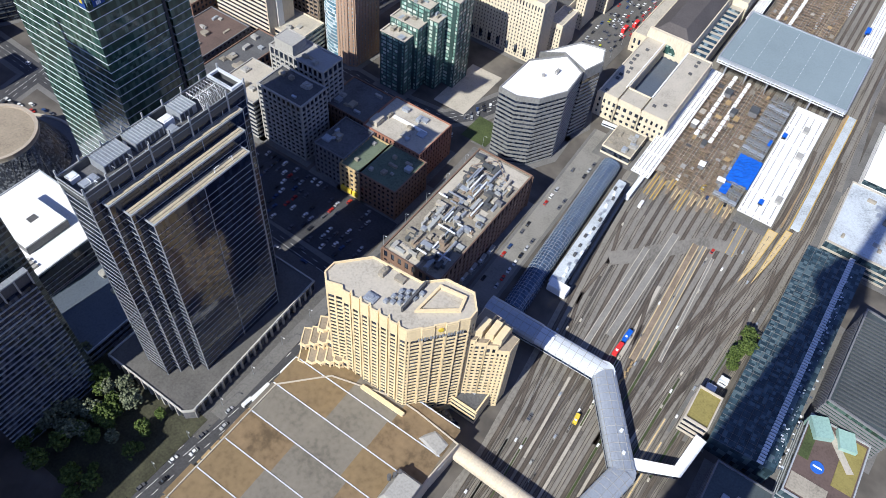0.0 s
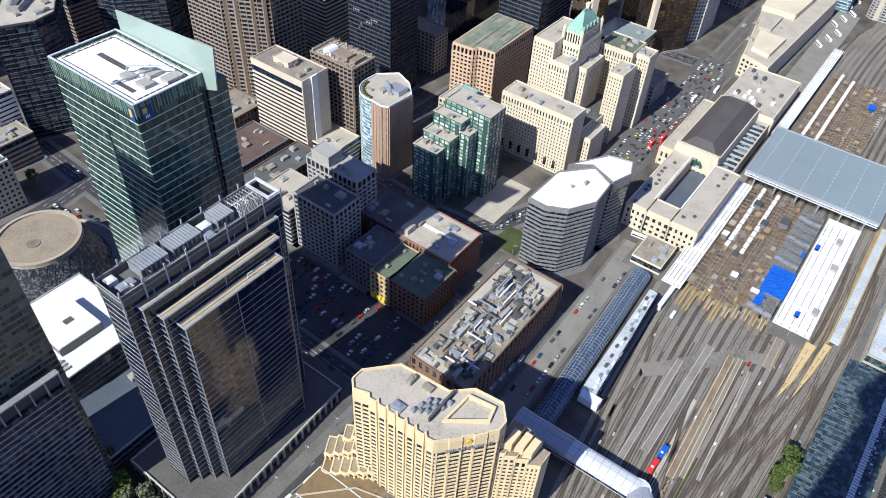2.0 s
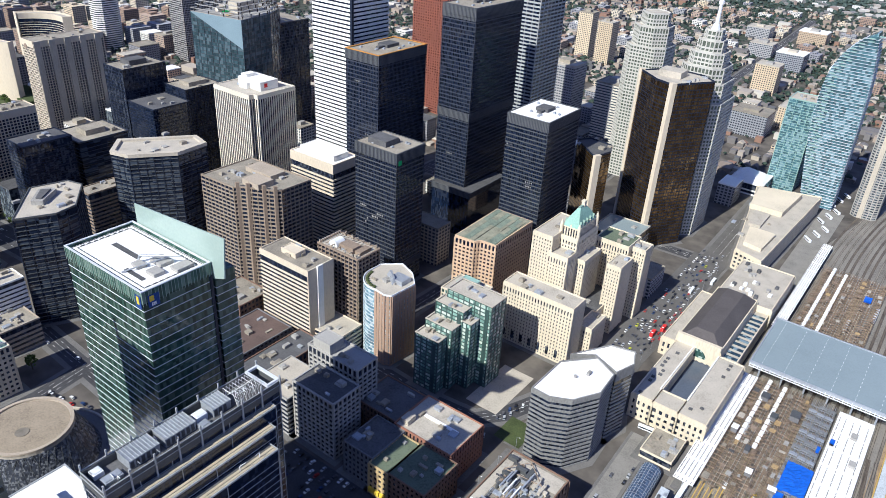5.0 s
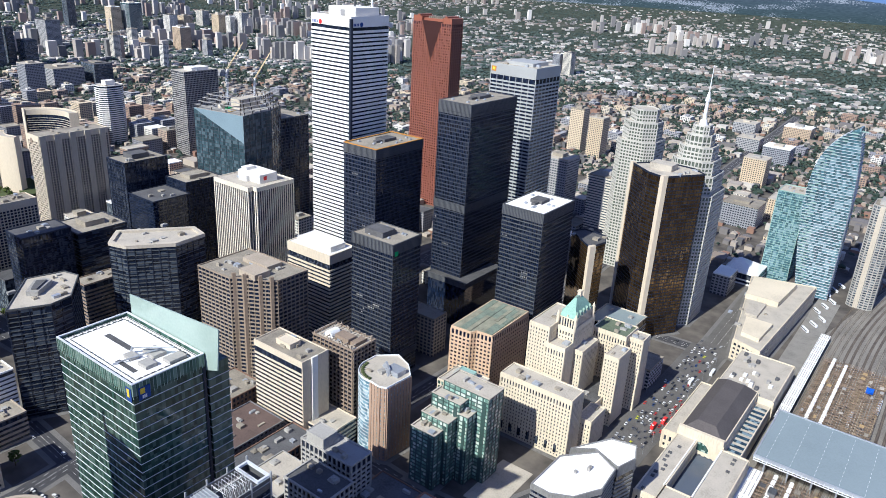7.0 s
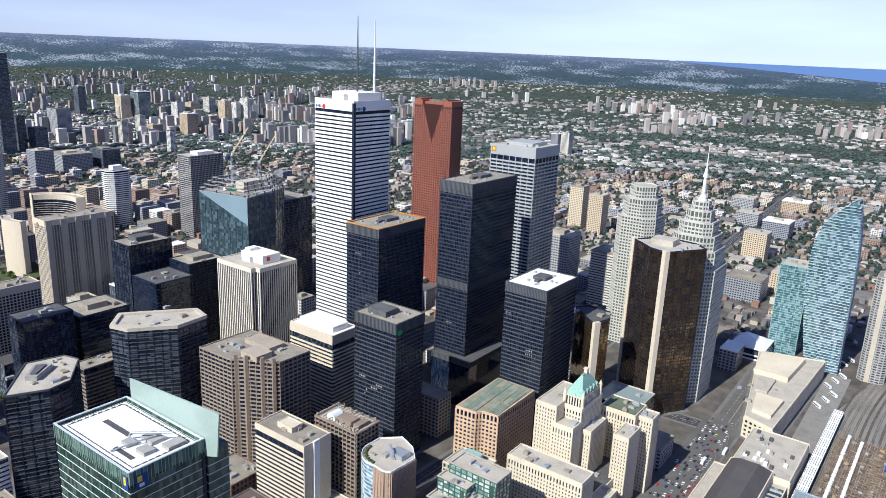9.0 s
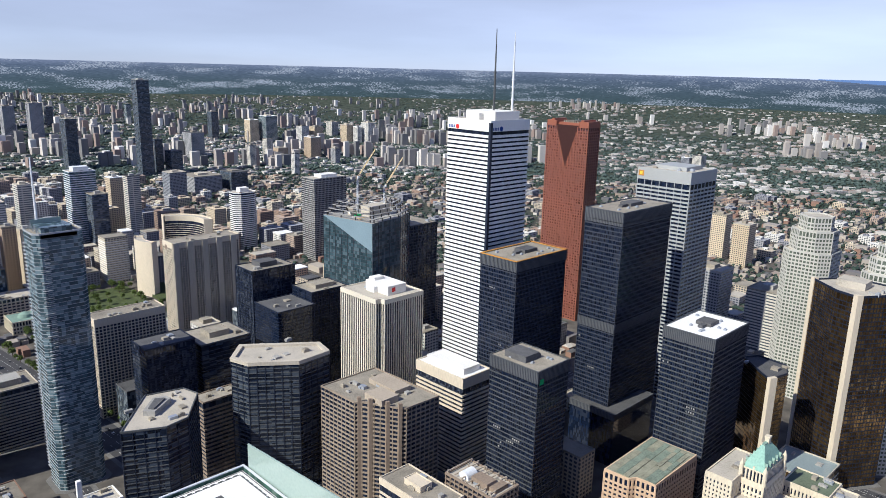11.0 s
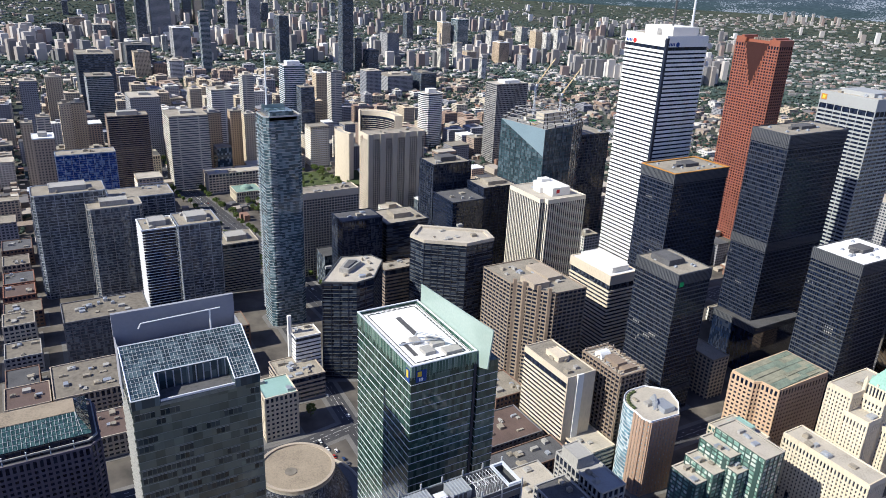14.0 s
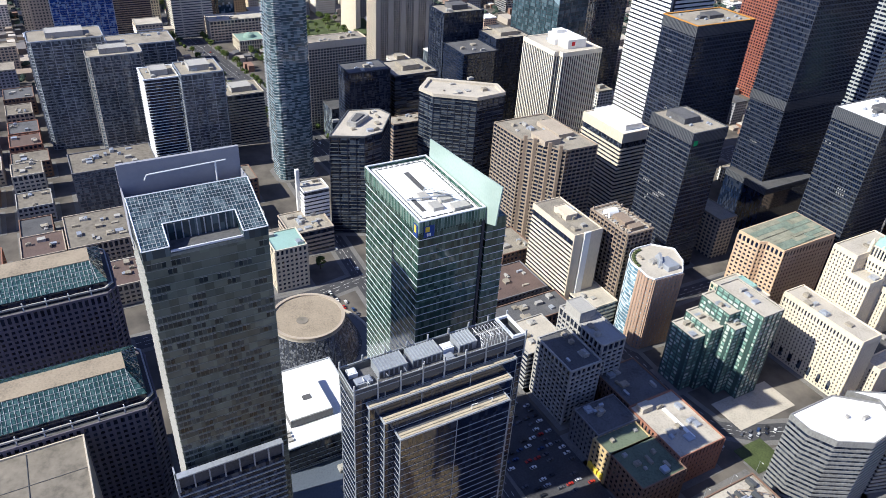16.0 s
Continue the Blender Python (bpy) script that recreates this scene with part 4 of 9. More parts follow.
# ---- blocks round the station ----
def cream_banded():
    b = tall("office_tower", "cream banded office tower with a white stair shaft", R(-398, -346, 318.5, 344), 71, wall="beige", glass="glass_black", fh=3.55, band=0.52, proud=0.25, roof="gravel", units=7, top_h=4, pent=(0.3, 0.6, 0.3, 0.7, 4, "beige"))
    part("blank_side", Shape().box(25.9, 26.7, -13.1, 13.1, 0, 72.2), "beige", b, "plain cream side wall")
    part("stair_shaft", Shape().box(26.6, 28.2, -4.8, 0.8, 0, 73), "white_stone", b, "plain white stair shaft")
    c = tall("office_building", "low cream annexe with a flat gravel roof", R(-357, -322, 323, 350), 19, wall="beige", glass="glass_dark", fh=3.6, band=0.45, roof="pale_roof")
    d = tall("office_tower", "bare concrete frame tower with open bays", R(-371, -330, 354.5, 378), 72, wall="brown", glass="glass_black", fh=3.6, band=0.24, pier=4.2, pw=0.8, proud=1.1, roof="pale_roof", units=6)
    part("tank", Shape().bar((-9, -8, 72.3), (-9, 1.5, 72.3), 4.6, 20), "white_metal", d, "white rounded roof tank")
    part("penthouse", Shape().box(-2, 12, -8, 1, 72, 77).box(12, 18, -6, 6, 72, 75), "brown", d)
    rq = random.Random(61)
    for k in range(26):
        x, z = rq.uniform(-20, 20), 72
        y = rq.choice((-11.5, 11.0, rq.uniform(-11, 11)))
        part("bare_column", Shape().box(x - 0.35, x + 0.35, y - 0.35, y + 0.35, z, z + rq.uniform(1.5, 4.5)), "tan", d)
    for k in range(7):
        part("open_beam", Shape().box(-20 + 6.2 * k, -19.2 + 6.2 * k, -12, 12, 74.2, 74.8), "tan", d)


cream_banded()


def arc(cx, cy, r, a0, a1, n):
    return [(cx + r * math.cos(radians(a0 + (a1 - a0) * i / n)), cy + r * math.sin(radians(a0 + (a1 - a0) * i / n))) for i in range(n + 1)]


def round_fronted():
    # curved blue glass front to the west, brown brick to the south
    plan = arc(-306, 362, 18.5, 178, 282, 10) + [(-293, 342.6), (-288, 345), (-286, 369), (-297, 380), (-312, 386), (-324, 374)]
    b = tall("apartment_tower", "brick apartment tower with a curved blue glass front", plan, 62, wall="white_metal", glass="glass_sky", fh=2.95, band=0.13, proud=0.12, roof="pale_roof", units=4, parapet=1.2)
    ox, oy = b.location.x, b.location.y
    for p, q in (((-302, 343.6), (-293, 342.6)), ((-293, 342.6), (-288, 345)), ((-288, 345), (-286, 369))):
        a, c = Vector((p[0] - ox, p[1] - oy)), Vector((q[0] - ox, q[1] - oy))
        e = (c - a).normalized()
        n = Vector((e.y, -e.x)) * 0.5
        ln = (c - a).length
        k = max(2, int(ln / 3))
        for i in range(k + 1):
            m = a + e * (ln * i / k)
            u = e * 1.0
            part("brick_pier", Shape().prism([tuple(m - u + n), tuple(m + u + n), tuple(m + u - n), tuple(m - u - n)], 0, 62), "brick_pier", b)
        for i in range(21):
            part("brick_band", Shape().prism([tuple(a + n * 0.8), tuple(c + n * 0.8), tuple(c - n), tuple(a - n)], 2.95 * i, 2.95 * i + 1.2), "brick_pier", b)
    part("roof_screen", Shape().prism([(-6, 2), (7, -7), (8, -5), (-5, 4)], 62, 68, [(-2, 1), (6, -5), (7, -4), (-1, 2)]), "zinc", b, "slanted grey metal roof fin")
    part("penthouse", Shape().box(2, 14, -4, 6, 62, 66), "zinc", b)
    for i, (x, y) in enumerate(arc(-306 - ox, 362 - oy, 15.5, 185, 270, 7)):
        part("planter", Shape().box(x - 1, x + 1, y - 1, y + 1, 62, 63.4), "grass", b, "roof terrace planter")


round_fronted()


def terraced_glass():
    b = None
    tiers = ((-262, -242, 341.6, 352, 45), (-261, -238, 351.5, 362, 52), (-260, -236, 361.5, 372, 63), (-236, -228.5, 361, 372, 56), (-257, -219, 371, 389, 70))
    for i, (x0, x1, y0, y1, h) in enumerate(tiers):
        b = building("apartment_tower", "stepped green glass apartment tower with white-edged roofs", R(x0, x1, y0, y1), h, wall="teal_frame", glass="glass_mint", fh=3.0, band=0.24, pier=5.0, pw=0.8, proud=0.25, roof="pale_roof", parapet=0.6, units=3, parent=b, seed=40 + i)
        ox, oy = b.location.x, b.location.y
        p = R(x0 - ox, x1 - ox, y0 - oy, y1 - oy)
        part("roof_edge", Shape().ring(offset(p, 0.5), offset(p, -0.6), h + 0.5, h + 1.1), "pale_roof", b, "pale roof edge")
        part("dark_strip", Shape().box(x1 - ox - 4.2, x1 - ox - 2.0, y0 - oy - 0.5, y0 - oy + 0.3, 0, h - 3), "teal_frame", b)


terraced_glass()

building("office_building", "plain concrete office block with deep square windows", R(-287, -252, 249, 272), 45, wall="concrete", glass="glass_black", fh=3.6, band=0.35, pier=4, pw=1.1, proud=0.7, roof="dark_roof", units=5)
building("office_building", "concrete office block with a blank lift shaft", R(-303, -259, 278, 296), 50, wall="concrete", glass="glass_black", fh=3.6, band=0.35, pier=4, pw=1.1, proud=0.7, roof="concrete", units=5, pent=(0.1, 0.45, 0.0, 0.7, 8, "concrete"))
building("office_building", "low concrete building with a gravel roof", R(-322, -290, 245, 278), 30, wall="concrete", glass="glass_black", fh=3.6, band=0.4, roof="pale_roof", units=4)


def brick_row():
    y = building("warehouse", "old ochre brick warehouse with a green roof", R(-217, -203, 243, 274), 24, wall="yellow_brick", glass="glass_dark", fh=4.0, band=0.45, pier=3.2, pw=1.5, proud=0.3, roof="copper_dark", units=2)
    for x in (-4.5, 0, 4.5):
        part("awning", Shape().prism([(x - 1.8, -17.2), (x + 1.8, -17.2), (x + 1.8, -15.7), (x - 1.8, -15.7)], 3.2, 6.4), "sign_yellow", y, "bright yellow awning")
    building("warehouse", "dark brick warehouse with a green roof", R(-203, -176, 244, 276), 24, wall="brick", glass="glass_dark", fh=4.0, band=0.45, pier=3.2, pw=1.5, proud=0.3, roof="copper_dark", units=7)
    building("warehouse", "grey brick warehouse with a felt roof", R(-240, -217, 246, 276), 25, wall="dark_concrete", glass="glass_dark", fh=4.0, band=0.45, pier=3.2, pw=1.5, proud=0.3, roof="dark_roof", units=6)
    b = building("warehouse", "red brick office building with a pale gravel roof", R(-226, -182, 277, 312), 26, wall="red_brick", glass="glass_dark", fh=3.8, band=0.5, pier=3.0, pw=1.6, proud=0.3, roof="pale_roof", units=8)
    part("skylight_row", Shape().box(-12, 14, 0, 2.2, 26.1, 27.0), "white_roof", b)
    part("penthouse", Shape().box(-20, -14, -14, -6, 26.1, 30), "pale_roof", b)
    building("warehouse", "brown brick building with a dark roof", R(-262, -228, 280, 312), 24, wall="brick", glass="glass_dark", fh=3.8, band=0.5, pier=3.0, pw=1.6, proud=0.3, roof="dark_roof", units=6)


brick_row()


def plant_block():
    # brown brick block whose roof is packed with plant, ducts and pipes
    b = building("office_building", "brown brick block with crowded rooftop plant", R(-155, -117, 205, 305), 27, wall="brick", glass="glass_dark", fh=3.9, band=0.5, pier=4.6, pw=2.4, proud=0.35, roof="gravel", units=0)
    rng = random.Random(77)
    for i in range(150):
        x, y = rng.uniform(-12 if i % 4 else -16, 16), rng.uniform(-46, 36 if i % 4 else 46)
        long_way = rng.random() < 0.5
        a, c = (rng.uniform(0.5, 1.4), rng.uniform(1.5, 6)) if long_way else (rng.uniform(1, 3.6), rng.uniform(0.6, 1.6))
        h = rng.uniform(0.7, 3.4)
        x, y = max(-17.5 + a, min(17.5 - a, x)), max(-48.5 + c, min(48.5 - c, y))
        s = Shape().box(x - a, x + a, y - c, y + c, 27.1, 27.1 + h)
        if i % 3 == 0:
            for k in range(max(1, int(c))):
                s.bar((x, y - c + 1 + 2 * k, 27.1 + h), (x, y - c + 1 + 2 * k, 27.5 + h), min(a, 0.8), 8)
        part("plant_unit", s, rng.choice(("zinc", "concrete", "dark_roof", "dark_roof", "dark_concrete", "grey_steel", "grey_steel", "grey_steel", "silver_panel", "gravel", "brown", "pale_roof")), b)
    for xa, xb, ya, yb in ((-18.2, -13, 4, 48), (-12, 18, 36, 48), (-10, -2, -20, -6), (4, 14, -2, 8), (-16, 4, -49, -40)):
        part("gravel_field", Shape().box(xa, xb, ya, yb, 27.1, 27.22), "pale_roof", b, "pale gravelled roof field")
    for i in range(26):
        x, y, ln = rng.uniform(-15, 15), rng.uniform(-44, 30), rng.uniform(6, 18)
        z = 29 + rng.uniform(0, 2.4)
        s = Shape().box(x - 0.45, x + 0.45, y, y + ln, z, z + 0.8) if i % 2 else Shape().box(x - ln / 3, x + ln / 3, y - 0.4, y + 0.4, z, z + 0.7)
        for u in (0.1, 0.9):
            s.box(x - 0.1, x + 0.1, y + u * (ln if i % 2 else 0) - 0.1, y + u * (ln if i % 2 else 0) + 0.1, 27.1, z)
        part("duct", s, rng.choice(("zinc", "dark_roof", "white_metal")), b)
    part("roof_frame", Shape().bar((-14, 32, 30), (10, 34, 30), 0.3, 4).bar((-14, 32, 30), (-4, 46, 30), 0.3, 4).bar((-4, 46, 30), (10, 34, 30), 0.3, 4).bar((-14, 32, 27), (-14, 32, 30), 0.3, 4).bar((10, 34, 27), (10, 34, 30), 0.3, 4).bar((-4, 46, 27), (-4, 46, 30), 0.3, 4), "brown", b, "brown steel roof frame")
    building("office_building", "low brick front of a plant-topped block", R(-150, -122, 190, 205), 18, wall="brick", glass="glass_dark", fh=3.9, band=0.5, pier=4, pw=1.6, roof="gravel", units=4)


plant_block()


def faceted():
    main = [(-160.5, 330), (-148, 329.5), (-135.5, 336), (-125.5, 353.5), (-127, 376), (-143, 385), (-160, 365)]
    b = building("office_tower", "grey faceted office tower with a white roof", main, 57, wall="mid_stone", glass="glass_dark", fh=3.35, band=0.5, proud=0.3, roof="white_roof", units=1, top_h=3)
    part("seam", Shape().bar((-2, 0, 57.2), (-2, 0, 58.6), 1.2, 8), "concrete", b)
    c = building("office_tower", "grey office tower with a slanted white roof", [(-146, 388), (-127, 380), (-122, 396), (-127, 409), (-143, 405), (-159, 378)], 56, wall="mid_stone", glass="glass_dark", fh=3.35, band=0.5, proud=0.3, roof="white_roof", units=0, top_h=7)
    part("sign_disc", Shape().bar((17.5, 4, 48), (18.6, 4, 48), 2.4, 14), "dark_concrete", c, "round dark sign")


faceted()


def orange_office():
    plan = [(-314.5, 459), (-296, 461), (-293, 466), (-279, 468), (-277, 523), (-313, 521)]
    b = building("office_building", "salmon brick office building with a sloping green roof", plan, 57, wall="orange", glass="glass_black", fh=3.6, band=0.5, pier=3.4, pw=1.5, proud=0.4, roof="gravel", units=0, parapet=0)
    ox, oy = b.location.x, b.location.y
    lp = [(x - ox, y - oy) for x, y in plan]

    def slope(x, y):
        return 58.6 + (y + 30) * 0.055 - x * 0.03

    part("gable_wall", Shape().prism(offset(lp, 0.3), 56.8, slope), "orange", b)
    part("roof_base", Shape().prism(offset(lp, -0.6), 57.2, lambda u, v: slope(u, v) + 0.15), "mossy_gravel", b)
    rq = random.Random(19)
    x = -16.5
    while x < 15:
        wx = rq.uniform(3.0, 6.5)
        y = -29.5 + (6.5 if x > -1 else 0)
        while y < 28:
            ly = rq.uniform(9, 26)
            xb, yb, lift = min(16.5, x + wx), min(29.0, y + ly), rq.uniform(0.15, 1.0)
            part("roof_patch", Shape().prism(R(x + 0.15, xb - 0.15, y, yb - 0.3), 58, lambda u, v: slope(u, v) + 0.5 + lift - abs(u - (x + xb) / 2) * 0.2), rq.choice(("faded_copper", "faded_copper", "faded_copper", "mossy_gravel", "mossy_gravel")), b, "weathered green and pale roof patch")
            y += ly
        x += wx
    c = building("apartment_building", "pale block with a glass penthouse", R(-282, -252, 398, 424), 48, wall="limestone", glass="glass_teal", fh=3.1, band=0.4, pier=3, pw=0.8, roof="pale_roof", units=4, pent=(0.3, 0.75, 0.25, 0.75, 6, "pale_teal"))


orange_office()


def grand_hotel():
    """Limestone hotel: wings of different heights round a tower with a steep copper roof."""
    kw = dict(wall="limestone", glass="glass_dark", fh=3.1, band=0.5, pier=2.5, pw=1.45, proud=0.35, top_h=3)
    b = building("hotel", "limestone grand hotel with a green copper roof", R(-247, -186, 433, 452), 52, roof="pale_roof", units=5, **kw)
    building("", "", R(-244, -188, 452, 560), 24, roof="dark_roof", units=6, parent=b, **kw)
    building("", "", R(-245, -228, 468, 512), 84, roof="pale_roof", units=3, parent=b, **kw)
    building("", "", R(-229.5, -212.5, 467, 482), 71, roof="pale_roof", units=2, parent=b, **kw)
    building("", "", R(-231, -213, 481, 517), 82, roof="pale_roof", units=0, parent=b, **kw)
    building("", "", R(-214, -205, 484, 512), 64, roof="pale_roof", units=1, parent=b, **kw)
    building("", "", R(-191, -179.5, 497, 520), 62, roof="pale_roof", units=2, parent=b, **kw)
    building("", "", R(-185.5, -174, 531, 546), 66, roof="pale_roof", units=3, parent=b, **kw)
    building("", "", R(-215, -186, 524, 548), 68, roof="copper_dark", units=5, parent=b, **kw)
    building("", "", R(-190, -178, 455, 480), 26, roof="pale_roof", units=1, parent=b, **kw)
    ox, oy = b.location.x, b.location.y
    cx, cy = -221 - ox, 498 - oy
    # drum of tall windows between stone piers, then the steep roof with dormers and pinnacles
    drum = R(cx - 6.8, cx + 6.8, cy - 15, cy + 15)
    part("drum", Shape().prism(drum, 82, 90), "glass_dark", b)
    for a, c, e, nn, ln in sides(drum):
        n = round(ln / 2.2)
        for i in range(n + 1):
            m = a + e * (ln * i / n)
            part("drum_pier", Shape().box(m.x - 0.55, m.x + 0.55, m.y - 0.55, m.y + 0.55, 82, 90.4 + (1.8 if i % 3 == 0 else 0)), "limestone", b)
    part("drum_cornice", Shape().ring(offset(drum, 0.7), offset(drum, -0.4), 89.4, 90.4), "limestone", b)
    low, mid, high = offset(drum, 0.3), R(cx - 3.6, cx + 3.6, cy - 9.5, cy + 9.5), R(cx - 1.0, cx + 1.0, cy - 4.5, cy + 4.5)
    part("copper_roof", Shape().prism(low, 90.4, 98.5, mid), "copper_bright", b, "steep green copper roof")
    part("copper_roof", Shape().prism(mid, 98.5, 103.5, high), "copper_bright", b)
    part("roof_crest", Shape().box(cx - 1, cx + 1, cy - 4.5, cy + 4.5, 103.5, 104.2), "copper", b)
    part("chimney", Shape().box(cx - 1.4, cx + 1.4, cy + 1.0, cy + 4.4, 102, 107.5).box(cx - 1.7, cx + 1.7, cy + 0.7, cy + 4.7, 107, 107.8), "limestone", b)
    for sx in (-1, 1):
        for k in range(5):
            y = cy - 11 + 5.5 * k
            part("dormer", Shape().prism([(cx + sx * 7.0, y - 0.9), (cx + sx * 7.0, y + 0.9), (cx + sx * 4.2, y + 0.9), (cx + sx * 4.2, y - 0.9)][::sx], 90.4, 93.4).prism([(cx + sx * 7.1, y - 1.1), (cx + sx * 7.1, y + 1.1), (cx + sx * 4.0, y + 1.1), (cx + sx * 4.0, y - 1.1)][::sx], 93.4, 95.2, [(cx + sx * 7.0, y - 0.1), (cx + sx * 7.0, y + 0.1), (cx + sx * 4.0, y + 0.1), (cx + sx * 4.0, y - 0.1)][::sx]), "copper", b)
        for sy in (-1, 1):
            x, y = cx + sx * 7.6, cy + sy * 15.8
            part("turret", Shape().bar((x, y, 80), (x, y, 91.5), 1.4, 8).bar((x, y, 91.5), (x, y, 95.5), 1.5, 8, 0.1), "limestone", b)
    for k, x in enumerate(range(-244, -188, 8)):
        part("arched_window", Shape().box(x - ox, x + 2.6 - ox, 432.5 - oy, 432.7 - oy, 4, 11), "glass_dark", b)


grand_hotel()


def gold_towers():
    b = building("office_tower", "gold glass tower with pale stone corners", [(-265, 686), (-240, 664), (-222.5, 657.5), (-197.5, 698), (-212, 712), (-245, 716)], 169, wall="steel", glass="glass_bronze", fh=3.7, band=0.22, proud=0.12, roof="pale_roof", parapet=1.5, units=5, pier=3.2, pw=0.25)
    ox, oy = b.location.x, b.location.y
    for x, y, w in ((-222.5, 657.5, 4.0), (-265, 686, 3.2)):
        part("stone_corner", Shape().prism([(x - ox - w, y - oy - 0.6 + w * 0.4), (x - ox, y - oy - 0.9), (x - ox + w * 0.7, y - oy + w * 0.8), (x - ox - w * 0.4, y - oy + w)], 0, 171), "beige", b, "pale stone corner pier")
    part("penthouse", Shape().box(-16, 6, -4, 14, 169, 175), "pale_roof", b)
    c = building("office_tower", "lower gold glass tower with a pale stone corner", [(-287, 613), (-262, 590), (-254, 583.5), (-249, 606), (-256, 622), (-280, 626)], 111, wall="steel", glass="glass_bronze", fh=3.7, band=0.1, proud=0.1, roof="dark_roof", parapet=1.5, units=4)
    ox, oy = c.location.x, c.location.y
    part("stone_corner", Shape().prism([(-256 - ox, 583.5 - oy), (-253 - ox, 582.5 - oy), (-250 - ox, 588 - oy), (-253 - ox, 590 - oy)], 0, 113), "beige", c, "pale stone corner pier")
    building("office_building", "low glass banking hall with a stepped roof", R(-258, -215, 612, 655), 28, wall="sand", glass="glass_bronze", fh=5, band=0.2, roof="slate_glass", units=2)


gold_towers()


def stepped(label, x0, x1, y0, y1, tiers, spire=None):
    b, n = None, len(tiers)
    for i, (z0, z1, inset, cut) in enumerate(tiers):
        p = R(x0 + inset, x1 - inset, y0 + inset, y1 - inset, cut)
        b = building("office_tower", label, p, z1, z0=z0, wall="pale_stone", glass="glass_greygreen", fh=3.8, band=0.42, pier=3.6, pw=1.0, proud=0.35, roof="pale_roof", units=0, parent=b, parapet=1.4, pave=i == 0)
    if spire:
        z, top = tiers[-1][1], spire
        s = Shape().bar((0, 0, z), (0, 0, z + 6), 4.5, 8, 2.8).bar((0, 0, z + 6), (0, 0, z + 24), 1.9, 8, 1.6).bar((0, 0, z + 24), (0, 0, z + 27), 2.6, 8).bar((0, 0, z + 27), (0, 0, z + 33), 2.0, 8, 1.2).bar((0, 0, z + 33), (0, 0, top), 0.7, 8, 0.2)
        part("spire", s, "white_metal", b, "white tapering roof spire")
    return b


stepped("pale stone and glass stepped tower with a white spire", -249, -194, 716, 772, ((0, 142, 0, 7), (142, 160, 3.5, 8), (160, 174, 7, 8), (174, 187, 11, 7), (187, 198, 15.5, 6), (198, 207, 19.5, 4)), 266)
stepped("pale stone and glass tower with a rounded stepped top", -344, -297, 820, 868, ((0, 160, 0, 9), (160, 182, 3, 12), (182, 196, 8, 12)))


def sail_tower():
    """Glass apartment tower whose south edge leans over in a curve; open frame at the tip."""
    b = thing("apartment_tower", "pale blue glass tower with a curved leaning edge", "building", (-115, 915, 0))
    H, n = 202, 62
    core = []
    for k in range(n + 1):
        u = k / n
        x0 = -10 - 15 * math.sin(2.36 * u) + 33 * u ** 9
        x1 = 24 - 10 * u ** 5
        core.append((x0, x1, 3.25 * k))
    s = Shape()
    for k, (x0, x1, z) in enumerate(core):
        s.v += [(x0, -11, z), (x1, -11, z), (x1, 13, z), (x0, 13, z)]
    for k in range(n):
        q = 4 * k
        s.f += [(q, q + 1, q + 5, q + 4), (q + 1, q + 2, q + 6, q + 5), (q + 2, q + 3, q + 7, q + 6), (q + 3, q, q + 4, q + 7)]
    s.f.append((4 * n, 4 * n + 1, 4 * n + 2, 4 * n + 3))
    part("glazed_body", s, "glass_sail", b)
    for x0, x1, z in core[:-2]:
        part("floor_slab", Shape().box(x0 - 0.3, x1 + 1.3, -12.0, 13.2, z, z + 0.32), "pale_zinc", b)
        if int(z) % 2:
            part("balcony", Shape().box(x1 + 1.25, x1 + 1.4, -8, 8, z + 0.5, z + 1.5), "pale_teal", b)
    for k in range(0, n, 1):
        x0, x1, z = core[k]
        part("balcony", Shape().box(x0 + (k * 5 % 9), x0 + (k * 5 % 9) + 6, -12.4, -12.2, z + 0.5, z + 1.6), "pale_teal", b)
    part("forecourt", Shape().box(-24, 26, -16, 18, 0.02, 0.17), "paving", b)


sail_tower()
building("apartment_tower", "green glass apartment block beside a leaning tower", R(-172, -140, 925, 960), 112, wall="pale_teal", glass="glass_sail", fh=3, band=0.14, pier=8, pw=0.3, roof="pale_roof")
b = building("apartment_tower", "grey apartment tower with white balcony columns", R(-70, -44, 906, 940, 4), 122, wall="concrete", glass="glass_grey", fh=2.95, band=0.4, pier=4.5, pw=0.9, proud=0.5, roof="gravel", pent=(0.2, 0.8, 0.2, 0.8, 5, "concrete"))
part("balcony_stack", Shape().box(-6, -1, -18.5, -17, 0, 122), "sand", b)
b = building("hall", "low white hall with a leaning white roof", R(-205, -165, 880, 925), 14, wall="white_stone", glass="glass_dark", fh=5, band=0.4, roof="white_roof", units=0)
part("leaning_roof", Shape().add([(-20, -22, 14), (20, -22, 14), (20, 22, 14), (-20, 22, 14), (-6, -5, 28), (12, 10, 20)], [(0, 1, 4), (1, 5, 4), (1, 2, 5), (2, 3, 5), (3, 4, 5), (3, 0, 4)]), "white_roof", b)


